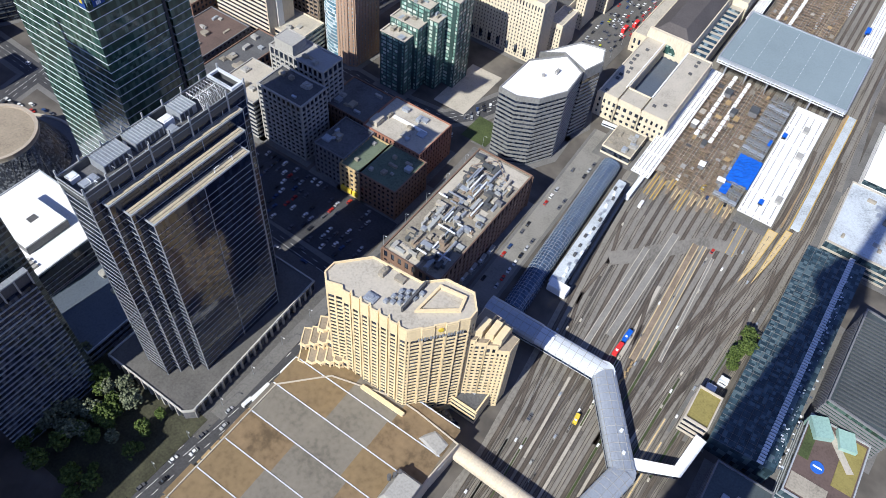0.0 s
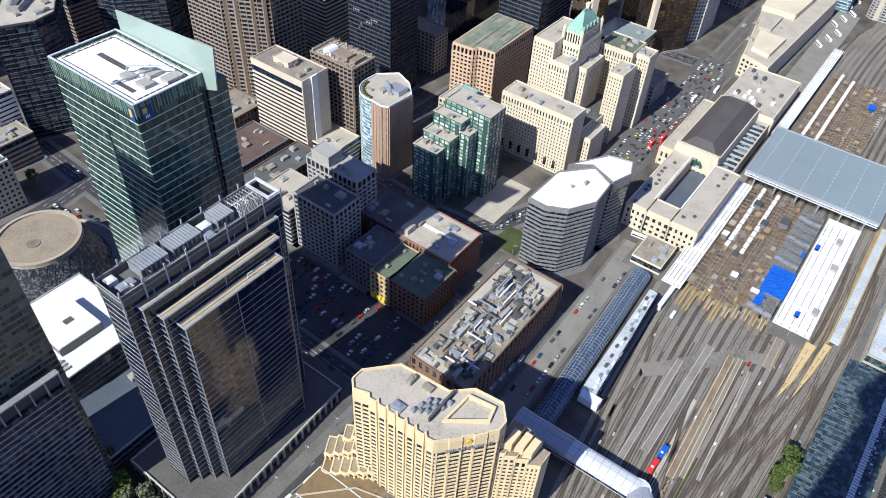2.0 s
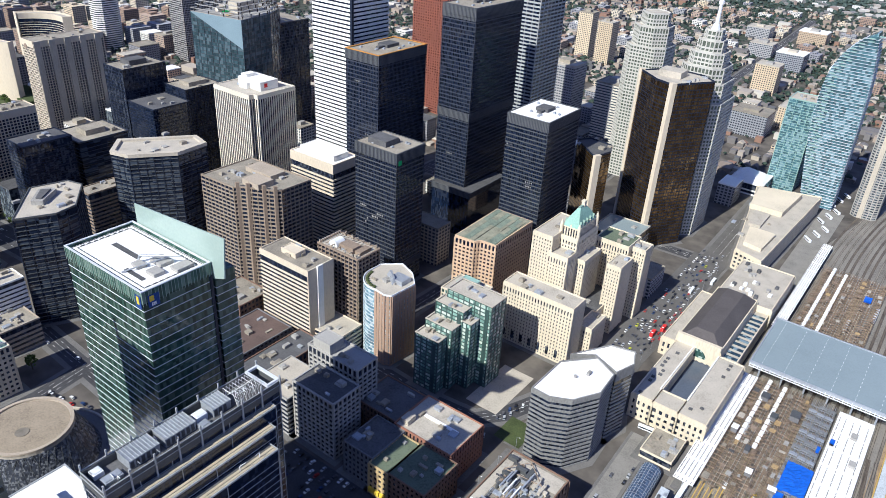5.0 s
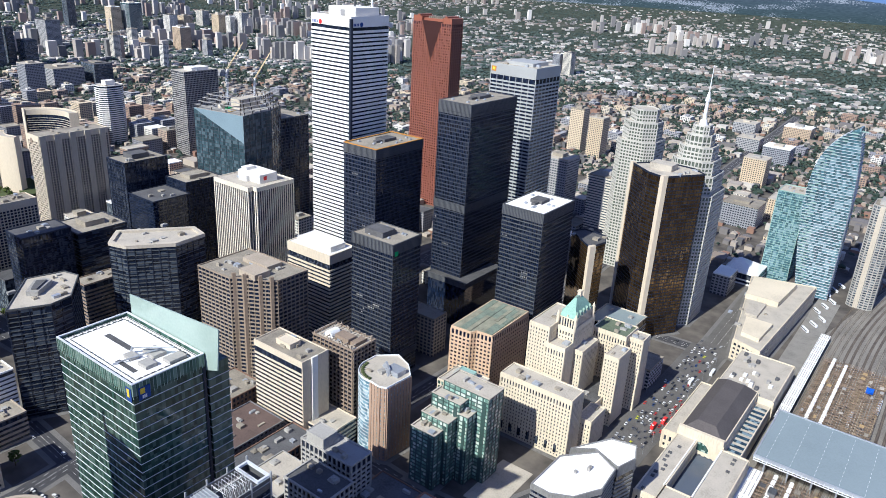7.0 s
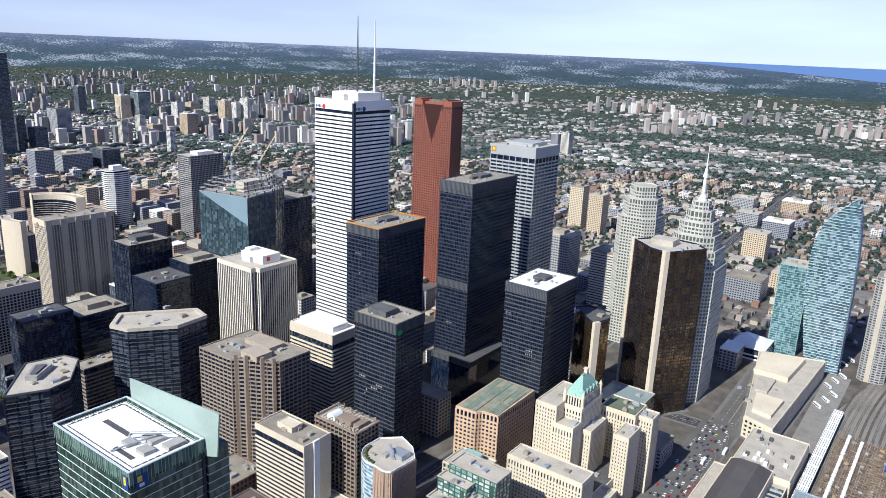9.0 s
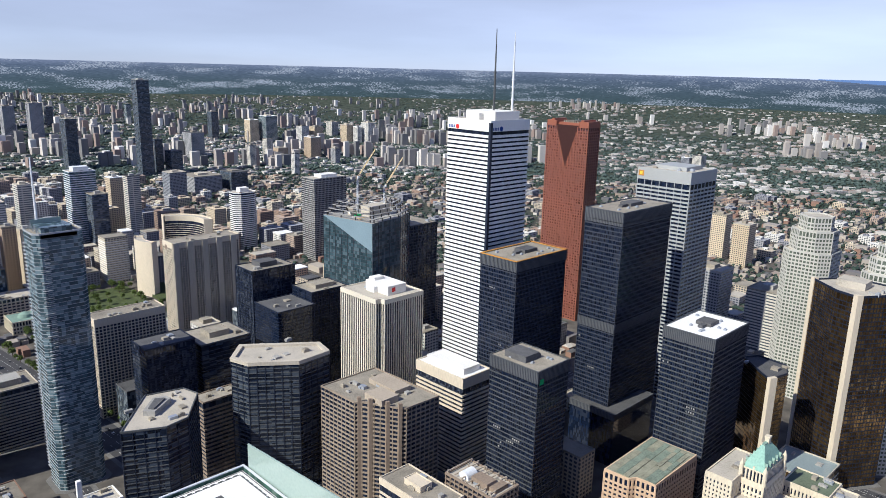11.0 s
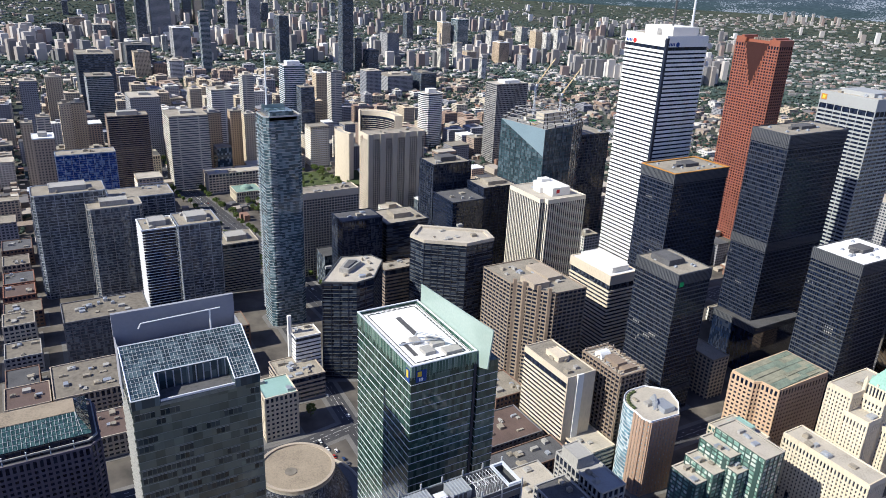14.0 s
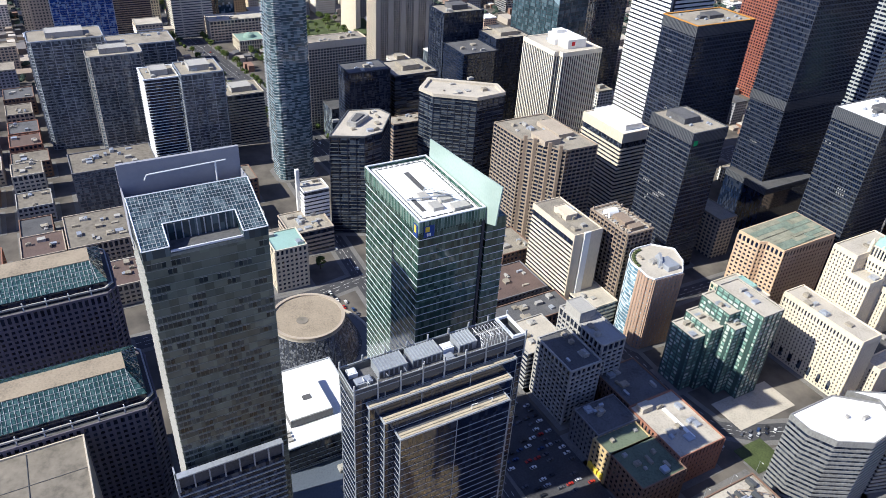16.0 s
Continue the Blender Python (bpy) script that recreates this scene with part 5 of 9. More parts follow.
# ---- hotel and convention hall ----
def cream_hotel():
    x0, x1, y = -129, -93, 141
    teeth = []
    n = 7
    w = (x1 - x0) / n
    for k in range(n):
        xa = x0 + w * k
        teeth += [(xa, y + 0.9), (xa + w * 0.35, y - 0.9), (xa + w * 0.98, y - 0.4)]
    face = []
    a, c = Vector((-92, 141.5)), Vector((-74.8, 162))
    for k in range(5):
        p, q = a.lerp(c, k / 5), a.lerp(c, (k + 0.94) / 5)
        o = Vector((0.77, -0.64)) * (0.5 if k % 2 else 0)
        face += [tuple(p + o), tuple(q + o)]
    plan = [(-139.7, 143.4), (-136, 139.6)] + teeth + face + [(-75, 167), (-81, 174), (-94.5, 172.5), (-102.6, 164.5), (-128, 162.5), (-139.6, 149.4)]
    b = building("hotel", "cream precast hotel with sawtooth window bays", plan, 84, wall="cream", glass="glass_dark", fh=3.05, band=0.38, pier=3.4, pw=0.8, proud=0.3, roof="pale_roof", top_h=8, units=4, parapet=1.1, pave=False, base_h=5)
    ox, oy = b.location.x, b.location.y
    ux, uy = -92 - ox, 141.5 - oy
    d = Vector((17.2, 20.5)).normalized()
    nn = Vector((d.y, -d.x))
    for k in range(16):
        p = Vector((ux, uy)) + d * (3.4 + k * 1.33) + nn * 1.1
        q = p + d * (0.8 if k % 3 else 0.5)
        part("sign_bar", Shape().prism([tuple(p), tuple(p + nn * 0.25), tuple(q + nn * 0.25), tuple(q)][::-1], 76.2, 78.4 - 0.5 * (k % 2)), "zinc", b, "grey metal sign bar")
    p = Vector((ux, uy)) + d * 13.5 + nn * 0.8
    part("emblem", Shape().bar((p.x, p.y, 81.5), (p.x + nn.x * 0.5, p.y + nn.y * 0.5, 81.5), 1.3, 14), "sign_yellow", b, "round gilt emblem")
    for i in range(4):
        for j in range(3):
            x, yy = -109 - ox + 2.6 * i + 1.2 * j, 147 - oy + 4 * j + 1.5 * i
            part("cooling_fan", Shape().box(x - 1, x + 1, yy - 1, yy + 1, 84, 85.6).bar((x, yy, 85.6), (x, yy, 86.1), 0.8, 10), "zinc", b)
    part("notch_wall", Shape().box(-101 - ox, -100 - ox, 147 - oy, 165 - oy, 84, 87), "dark_roof", b)
    part("roof_screen", Shape().ring([(-96 - ox, 150 - oy), (-80 - ox, 162 - oy), (-82 - ox, 170 - oy), (-95 - ox, 168 - oy)], [(-94.8 - ox, 152 - oy), (-81.5 - ox, 162.5 - oy), (-83 - ox, 168.8 - oy), (-94 - ox, 166.8 - oy)], 84, 85.8), "cream", b)
    # stepped wings
    e, nn = Vector((0.877, 0.48)), Vector((0.48, -0.877))
    wing_kw = dict(wall="cream", glass="glass_dark", fh=3.05, band=0.42, pier=2.5, pw=0.9, proud=0.25, roof="stone_roof", parapet=0.5, units=0, parent=b, top_h=1.6)
    for row, (start, deep, low, rise, n) in enumerate((((-150.5, 128.5), 8.0, 15.0, 1.4, 6), ((-154.5, 135.5), 9.0, 19.0, 2.2, 5), ((-150.5, 145.0), 7.0, 25.0, 2.5, 3))):
        for k in range(n):
            m = Vector(start) + e * (4.7 * k)
            q = [m + e * 0.2 + nn * 0.2, m + e * 3.0 + nn * 1.4, m + e * 4.6 + nn * 0.6, m + e * 4.6 - nn * deep, m + e * 0.2 - nn * deep]
            building("", "", [tuple(v) for v in q], low + rise * k, **wing_kw)
    for k, (xa, xb, ya, yb, h) in enumerate(((-78, -72.5, 163, 183, 64), (-72.5, -68, 166, 184, 62), (-68, -63.5, 169, 184, 60), (-63.5, -58.5, 172, 183, 56))):
        building("", "", [(xa, ya), (xb, ya + 3), (xb, yb), (xa, yb)], h, wall="cream", glass="glass_dark", fh=3.05, band=0.42, pier=2.3, pw=1.1, proud=0.3, roof="stone_roof", parapet=0, units=0, parent=b, top_h=3)
    for xa, yy in ((-74.5, 172), (-70, 175), (-66, 176)):
        part("sloping_monitor", Shape().prism([(xa - ox, yy - oy - 5), (xa - ox + 3.4, yy - oy - 3), (xa - ox + 3.4, yy - oy + 5), (xa - ox, yy - oy + 5)], 58, 66 + (xa + 70) * -0.5), "cream", b)
    building("", "", R(-84, -62, 160, 176), 12, wall="cream", glass="glass_dark", fh=4, band=0.4, roof="dark_roof", units=3, parent=b)


cream_hotel()


def convention_hall():
    b = thing("convention_hall", "low convention hall with a stained flat roof", "building", (-105, 88, 0))
    z = 15.0
    plan = [(-46, -120), (44, -120), (44, 30), (46, 52), (20, 54), (8, 54), (-26, 44), (-45, 24)]
    part("wall", Shape().prism(plan, 0, z), "sand", b)
    part("roof", Shape().prism(offset(plan, -0.5), z, z + 0.15), "stained_roof", b, "brown-stained roof")
    rng = random.Random(14)
    for k in range(-6, 3):
        for x0, x1 in ((-45, -16), (-16, 14), (14, 43)):
            y0 = 24 + 17.5 * k
            if k == 2:
                continue
            part("roof_panel", Shape().box(x0 + rng.uniform(-4, 0), x1 + rng.uniform(0, 4) if x1 < 40 else x1, y0 + 0.4, y0 + 17.1, z + 0.15, z + 0.3 + 0.03 * rng.random()), "roof_pale" if -20 < x0 < 0 and rng.random() < 0.85 else rng.choice(("roof_rust", "roof_ochre", "roof_ochre", "roof_pale")), b)
    part("parapet", Shape().ring(plan, offset(plan, -0.6), z, z + 1.0), "sand", b)
    # raised roof seams
    for k in range(-5, 3):
        y = 24 + 17.5 * k
        part("roof_seam", Shape().box(-45, 42, y - 0.26, y + 0.26, z + 0.2, z + 0.55), "pale_zinc", b)
    part("roof_ridge", Shape().prism([(-10, 47), (16, 47), (16, 49), (-10, 49)], z, z + 2), "cream", b)
    part("pavilion", Shape().prism([(30, 8), (44, 8), (44, 26), (30, 26)], z, z + 7, [(33, 10), (44, 10), (44, 23), (33, 23)]), "concrete", b, "grey sloping roof pavilion")
    part("pavilion", Shape().prism([(24, 40), (45, 36), (46, 52), (30, 54)], z - 2, z + 1, [(30, 44), (40, 42), (41, 48), (34, 50)]), "concrete", b)
    for k in range(3):
        part("roof_unit", Shape().bar((30 + 1.5 * k, 18 + 2.2 * k, z + 3), (30 + 1.5 * k, 18 + 2.2 * k, z + 7.6), 1.0, 10), "dark_roof", b)
    for k in range(14):
        part("hedge", Shape().box(-47.6, -46.2, -60 + 6 * k, -55 + 6 * k, z - 3, z - 1.6), "rust_roof", b)
    part("loading_glass", Shape().prism([(22, 54), (34, 54), (38, 66), (28, 68)], 3, 9, [(23, 55), (33, 55), (36, 64), (29, 66)]), "glass_dark", b)


convention_hall()


# ---- black tower with stepped ledges ----
def ledge_tower():
    kw = dict(wall="thin_silver", glass="glass_black", fh=3.75, band=0.07, proud=0.15, units=0, pave=False)
    b = building("office_tower", "black glass tower with stepped ledges and rooftop trusses", R(-213.5, -199.5, 86, 166), 140, pier=14, pw=0.25, roof="dark_roof", parapet=0, **kw)
    for x, y0, y1, h in ((-196, 91, 160.5, 134.5), (-191.5, 95.5, 156, 128.5), (-186, 100, 152, 122.5)):
        building("", "", R(-200, x, y0, y1), h, roof="dark_roof", parapet=0.5, parent=b, pier=26, pw=0.25, **kw)
        for xa, xb in ((x - 3.1, x - 1.9), (x - 1.6, x - 0.5)):
            part("ledge", Shape().box(xa - b.location.x, xb - b.location.x, y0 + 0.5 - b.location.y, y1 - 0.5 - b.location.y, h + 0.1, h + 0.55), "cream_ledge", b, "pale gravelled ledge")
    ox, oy = b.location.x, b.location.y
    fr = R(-7.4, 7.4, -40.4, 40.4)
    part("screen_wall", Shape().ring(fr, offset(fr, -0.5), 138, 143.5), "grey_steel", b, "grey louvred screen wall")
    for k in range(9):
        y = -40 + 10 * k
        for x in (-7.6, 7.6):
            part("post", Shape().box(x - 0.3, x + 0.3, y - 0.3, y + 0.3, 134, 146.5), "thin_silver", b)
    for z in (141.3, 143.6):
        part("rail", Shape().ring(offset(fr, 0.25), offset(fr, -0.1), z, z + 0.3), "thin_silver", b)
    rng = random.Random(5)
    for k, (y0, y1) in enumerate(((-27, -14.5), (-12, 1.5), (10, 18.5))):
        c = part("chiller", Shape().box(-6.2, 2.2, y0, y1, 140, 144.2), "zinc", b, "large slatted silver chiller")
        n = int((y1 - y0) / 1.3)
        for j in range(n + 1):
            y = y0 + (y1 - y0) * j / n
            part("chiller_fin", Shape().box(-6.4, 2.4, y - 0.14, y + 0.14, 144.2, 144.5), "thin_silver", c)
        for j in range(int((y1 - y0) / 2.2)):
            part("chiller_louvre", Shape().box(2.15, 2.3, y0 + 0.4 + 2.2 * j, y0 + 1.8 + 2.2 * j, 140.6, 143.6), "louvre", c)
    for x, y0, y1, z in ((-1, 3, 8, 143.6), (-5, -38, -34, 142.2), (1, -37, -30, 141.6), (4, 2, 6, 142.5)):
        part("roof_box", Shape().box(x - 2, x + 2, y0, y1, 140, z).box(x - 1.4, x + 1.4, y0 + 0.5, y1 - 0.5, z, z + 0.3), "white_metal" if x < 0 else "zinc", b)
    for k in range(9):
        y = 20 + 1.6 * k
        for x in (-4.5, 4.5):
            part("truss_post", Shape().bar((x, y, 140), (x, y, 145.5), 0.13, 4), "thin_silver", b)
        part("truss_bar", Shape().bar((-4.5, y, 145.5), (4.5, y, 145.5), 0.13, 4).bar((-4.5, y, 140.5), (0, y + 1.2, 145.5), 0.1, 4).bar((4.5, y, 140.5), (0, y + 1.2, 145.5), 0.1, 4), "thin_silver" if k % 3 else "white_metal", b)
    for k in range(24):
        p = (rng.uniform(-6, 6), rng.uniform(-38, 38), 140)
        part("pipe", Shape().bar(p, (p[0], p[1], 142.5), 0.18, 5).bar((p[0], p[1], 142.5), (p[0] + rng.choice((-2, 2)), p[1], 142.5), 0.18, 5), "white_metal" if k % 2 else "zinc", b)
    part("end_frame", Shape().ring(R(-7.2, 7.2, 33.5, 40.2), R(-6.2, 6.2, 34.5, 39.2), 143.4, 144.6), "pale_zinc", b, "pale open frame end")
    for x, y, dx in ((18.5, 8, 1.2), (18.5, 18, -1.2)):
        part("davit", Shape().bar((x, y, 122.6), (x, y, 125.6), 0.18, 5).bar((x, y, 125.6), (x + 0.8, y + 2 * dx, 126.4), 0.15, 5), "white_metal", b, "small white cleaning davit")
    # podium
    p = [(-232 - ox, 76 - oy), (-179 - ox, 76 - oy), (-175.2 - ox, 79.5 - oy), (-180 - ox, 174 - oy), (-232 - ox, 174 - oy)]
    part("podium", Shape().prism(p, 0, 8), "dark_concrete", b, "grey stone podium")
    part("podium_roof", Shape().prism(offset(p, -0.5), 8, 8.2), "pale_asphalt", b)
    part("podium_rail", Shape().ring(offset(p, 0.4), offset(p, -0.3), 7.4, 9), "pale_stone", b)
    for a, c, n in ((p[2], p[3], 20), (p[0], p[1], 11)):
        a, c = Vector(a), Vector(c)
        e = (c - a).normalized()
        nn = Vector((e.y, -e.x))
        st = (c - a).length / n
        for k in range(n):
            m = a + e * (st * k)
            q = [m + e * 0.2, m + e * 0.2 + nn * 0.9, m + e * 1.3 + nn * 0.9, m + e * 1.3]
            part("podium_pier", Shape().prism([tuple(v) for v in q][::-1], 0, 8.6), "concrete", b)
            q = [m + e * 1.7, m + e * 1.7 + nn * 0.1, m + e * (st - 0.3) + nn * 0.1, m + e * (st - 0.3)]
            part("podium_window", Shape().prism([tuple(v) for v in q][::-1], 1, 7), "glass_dark", b)
    part("forecourt", Shape().box(-236 - ox, -166 - ox, 72 - oy, 186 - oy, 0.02, 0.17), "pale_asphalt", b)


ledge_tower()


# ---- green glass tower ----
def green_tower():
    b = building("office_tower", "green glass office tower with a white roof and glass fin", R(-293.5, -237.3, 132.3, 164.5), 183, wall="pale_zinc", glass="glass_green", fh=4.05, band=0.075, proud=0.15, roof="white_roof", parapet=0, units=0)
    p = R(-28.1, 28.1, -16.1, 16.1)
    part("screen", Shape().ring(offset(p, 0.2), offset(p, -0.25), 182, 187.5), "glass_teal_screen", b, "green glass roof screen")
    part("coping", Shape().ring(offset(p, 0.35), offset(p, -0.5), 187.4, 187.8), "pale_zinc", b, "pale metal coping")
    mull = Shape()
    for a, c, e, nn, ln in sides(offset(p, 0.2)):
        for k in range(int(ln / 1.5) + 1):
            m = a + e * (1.5 * k)
            mull.bar((m.x + nn.x * 0.1, m.y + nn.y * 0.1, 181), (m.x + nn.x * 0.1, m.y + nn.y * 0.1, 187.6), 0.11, 4)
    part("mullions", mull, "pale_green_glass", b)["kind"] = "stuff"
    part("white_deck", Shape().prism(offset(p, -1.2), 186, 186.4), "white_roof", b)
    rail = Shape()
    for a, c, e, nn, ln in sides(offset(p, -3.4)):
        for k in range(int(ln / 3)):
            m = a + e * (1 + 3 * k)
            m2 = m + e * 1.7
            rail.bar((m.x, m.y, 186.7), (m2.x, m2.y, 186.7), 0.22, 4)
    part("roof_rail", rail, "grey_steel", b)["kind"] = "stuff"
    for q in (1.6, 3.4):
        part("roof_track", Shape().ring(offset(p, -q), offset(p, -q - 0.3), 186.4, 186.55), "grey_steel", b)
    part("well", Shape().box(-17, 2, -1.5, 1.0, 186.4, 186.55), "dark_roof", b)
    part("well", Shape().box(6, 19, -10, -8, 186.4, 186.55), "dark_roof", b)
    for x, y, w, d in ((12, 4, 8, 6), (18, -3, 6, 5), (8, -4, 5, 4), (22, 7, 5, 8)):
        part("roof_unit", Shape().box(x - w / 2, x + w / 2, y - d / 2, y + d / 2, 186.4, 188), "concrete", b)
    part("davit", Shape().bar((4, -2, 186.4), (6, -2, 190), 0.5, 6).bar((6, -2, 190), (20, 8, 191), 0.45, 6).bar((8, -12, 187), (14, 6, 189), 0.35, 5), "zinc", b, "window-cleaning davit")
    # leaning glass fin on the east side
    part("fin", Shape().add([(-26, 17, 160), (36, 17, 182), (38.4, 17, 202), (-26, 17, 197), (-26, 17.6, 160), (36, 17.6, 182), (38.4, 17.6, 202), (-26, 17.6, 197)],
                            [(0, 1, 2, 3), (7, 6, 5, 4), (0, 3, 7, 4), (3, 2, 6, 7), (2, 1, 5, 6), (1, 0, 4, 5)]), "pale_green_glass", b, "tall pale green glass fin")
    back = R(-26, 28.6, 17.7, 28)
    part("rear_slab", Shape().prism(back, 0, 181), "glass_green", b, "narrow dark green rear slab")
    me = Shape().ring(offset(back, 0.15), offset(back, -0.02), 0, 0.3).mesh("spandrel")
    for k in range(44):
        part("spandrel", me, "pale_zinc", b, at=(0, 0, 4.05 * k + 0.01))
    part("seam", Shape().box(28.0, 28.5, 15.2, 16.6, 0, 181), "steel", b)
    sa = part("sign", Shape().box(24, 27.6, -16.65, -16.4, 179.5, 185.5), "sign_blue", b, "blue and yellow sign panel")
    sb = part("sign", Shape().box(28.4, 28.65, -14, -9, 179.5, 185), "sign_blue", b, "blue sign panel")
    part("sign_mark", Shape().box(25, 26.6, -16.8, -16.65, 181.5, 185), "sign_yellow", sa)
    part("sign_mark", Shape().box(28.65, 28.8, -13.4, -11.4, 182.2, 184.6), "sign_yellow", sb)
    for k in range(3):
        part("sign_mark", Shape().box(28.65, 28.8, -12.6 + 0.7 * k, -12.1 + 0.7 * k, 180, 181.4), "white_metal", sb)


green_tower()


# ---- grey glass hotel tower with a sloping glazed top ----
def glass_hotel():
    b = building("hotel_tower", "grey glass hotel tower with a sloping glazed roof", R(-271, -235, 24, 68), 199.5, wall="grey_green_panel", glass="glass_greygreen", fh=3.35, band=0.09, proud=0.1, roof="dark_roof", parapet=0, units=0)
    w, d, back = 18, 22, -5.5

    def zs(x):
        return 203.2 + (w - x) * 0.374

    # the slope reaches the front at both ends and is notched between them
    legs = ((back, w - 9.6, -d, d), (w - 9.6, w + 0.4, -d, -d + 9.2), (w - 9.6, w + 0.4, d - 9, d))
    for xa, xb, ya, yb in legs:
        part("glass_slope", Shape().prism(R(xa, xb, ya, yb), 199.4, lambda x, y: zs(x)), "glass_slate", b, "blue-grey glazed slope")
    part("notch_wall", Shape().box(w - 9.9, w - 9.4, -d + 9.2, d - 9, 199, zs(w - 9.6) - 0.2), "glass_slate", b)
    part("notch_sill", Shape().box(w - 0.8, w + 0.4, -d + 9, d - 8.8, 199, 200.2), "grey_green_panel", b)
    for k in range(34):
        y = -d + 4 * k / 3
        end = w + 0.4 if y <= -d + 9.2 or y >= d - 9 else w - 9.6
        part("glazing_bar", Shape().bar((end, y, zs(end) + 0.1), (back, y, zs(back) + 0.1), 0.07, 4), "thin_silver", b)
    for k in range(8):
        x = back + 1.7 * k
        part("glazing_bar", Shape().bar((x, -d, zs(x) + 0.1), (x, d, zs(x) + 0.1), 0.09, 4), "thin_silver", b)
    for k in range(6):
        x = w - 8.6 + 1.6 * k
        for ya, yb in ((-d, -d + 9.2), (d - 9, d)):
            part("glazing_bar", Shape().bar((x, ya, zs(x) + 0.1), (x, yb, zs(x) + 0.1), 0.09, 4), "thin_silver", b)
    # the open notch: dark bay wall with posts, pale rail at the front
    for k in range(10):
        y = -d + 10.5 + 2.6 * k
        part("notch_post", Shape().box(w - 9.4, w - 9.1, y - 0.2, y + 0.2, 199.4, 206.4), "zinc", b)
    part("notch_rail", Shape().box(w - 0.4, w + 0.2, -d + 9.4, d - 9.2, 200.6, 201.3), "pale_zinc", b)
    for p, q in (((w - 9.6, -d + 9.2), (w - 9.6, d - 9)), ((w + 0.4, -d), (w + 0.4, -d + 9.2)), ((w + 0.4, d - 9), (w + 0.4, d)), ((back, -d), (back, d)), ((back, -d), (w + 0.4, -d)), ((back, d), (w + 0.4, d)), ((w - 9.6, -d + 9.2), (w + 0.4, -d + 9.2)), ((w - 9.6, d - 9), (w + 0.4, d - 9))):
        part("slope_edge", Shape().bar((*p, zs(p[0]) + 0.15), (*q, zs(q[0]) + 0.15), 0.28, 4), "pale_zinc", b, "pale metal roof edge")
    part("roof_screen", Shape().box(-18, -16.5, -d - 0.4, d + 0.4, 199, 220), "screen_grey", b, "plain grey back screen")
    part("screen_end", Shape().box(-18, back, -d - 0.4, -d, 190, 211), "screen_grey", b)
    part("screen_end", Shape().box(-18, back, d, d + 0.4, 190, 211), "screen_grey", b)
    part("gutter", Shape().box(-16.5, back, -d, d, 205, 207), "dark_roof", b)
    part("davit", Shape().bar((-12, 12, 207), (-12, 12, 217), 0.35, 6).bar((-12, 16, 217.4), (-12, -13, 216.6), 0.25, 6).bar((-12, -13, 216.6), (-12, -14, 214.6), 0.22, 6), "white_metal", b, "white window-cleaning boom")
    rng = random.Random(3)
    win, frames = Shape(), Shape()
    for k in range(3, 59):
        z = 3.35 * k
        i = 0
        while i < 26:
            share = 0.2 if k > 51 else 0.5 if k > 44 else 0.85
            n = rng.choice((2, 3, 3, 4))
            if rng.random() < share:
                for j in range(min(n, 26 - i)):
                    y = -21.4 + 1.65 * (i + j)
                    win.box(w + 0.02, w + 0.07, y + 0.12, y + 1.53, z + 0.75, z + 2.95)
                ya, yb = -21.4 + 1.65 * i, -21.4 + 1.65 * min(i + n, 26)
                frames.box(w + 0.02, w + 0.12, ya, yb, z + 2.95, z + 3.08)
            i += n + rng.choice((0, 1, 1, 2))
        for i in range(9):
            win.box(-17 + 3.8 * i, -14 + 3.8 * i, -d - 0.1, -d - 0.02, z + 0.9, z + 2.95)
    part("windows", win, "glass_window", b)["kind"] = "stuff"
    part("window_heads", frames, "blind_grey", b)["kind"] = "stuff"
    me = Shape().box(-w, w, -d - 0.3, -d + 0.05, 0, 0.3).mesh("balcony_edge")
    for k in range(2, 59):
        part("balcony_edge", me, "concrete", b, "pale balcony edge", at=(0, 0, 3.35 * k))
    # a lower wing with a slanted open head in front
    ya, yb = -27, 17.6
    part("lower_wing", Shape().prism(R(w + 0.3, w + 7, ya, yb), 0, 89), "glass_dark", b)
    me = Shape().box(w + 6.8, w + 7.5, ya - 0.3, yb + 0.3, 0, 0.55).mesh("ledge")
    for k in range(26):
        part("ledge", me, "zinc", b, at=(0, 0, 3.4 * k + 1))
    part("lower_cap", Shape().box(w + 4.6, w + 7.6, ya - 0.4, yb + 0.4, 97.2, 97.9), "zinc", b, "slim pale cap of an open screen")
    part("cap_end", Shape().box(w + 0.3, w + 7.6, ya - 0.5, ya + 0.1, 86, 97.9), "zinc", b)
    part("screen_back", Shape().box(w + 4.8, w + 5.2, ya, yb, 89, 97), "dark_roof", b)
    for k in range(8):
        y = ya + 0.2 + 6.3 * k
        part("rib", Shape().box(w + 6.6, w + 7.4, y, y + 0.6, 89, 97), "zinc", b)


glass_hotel()


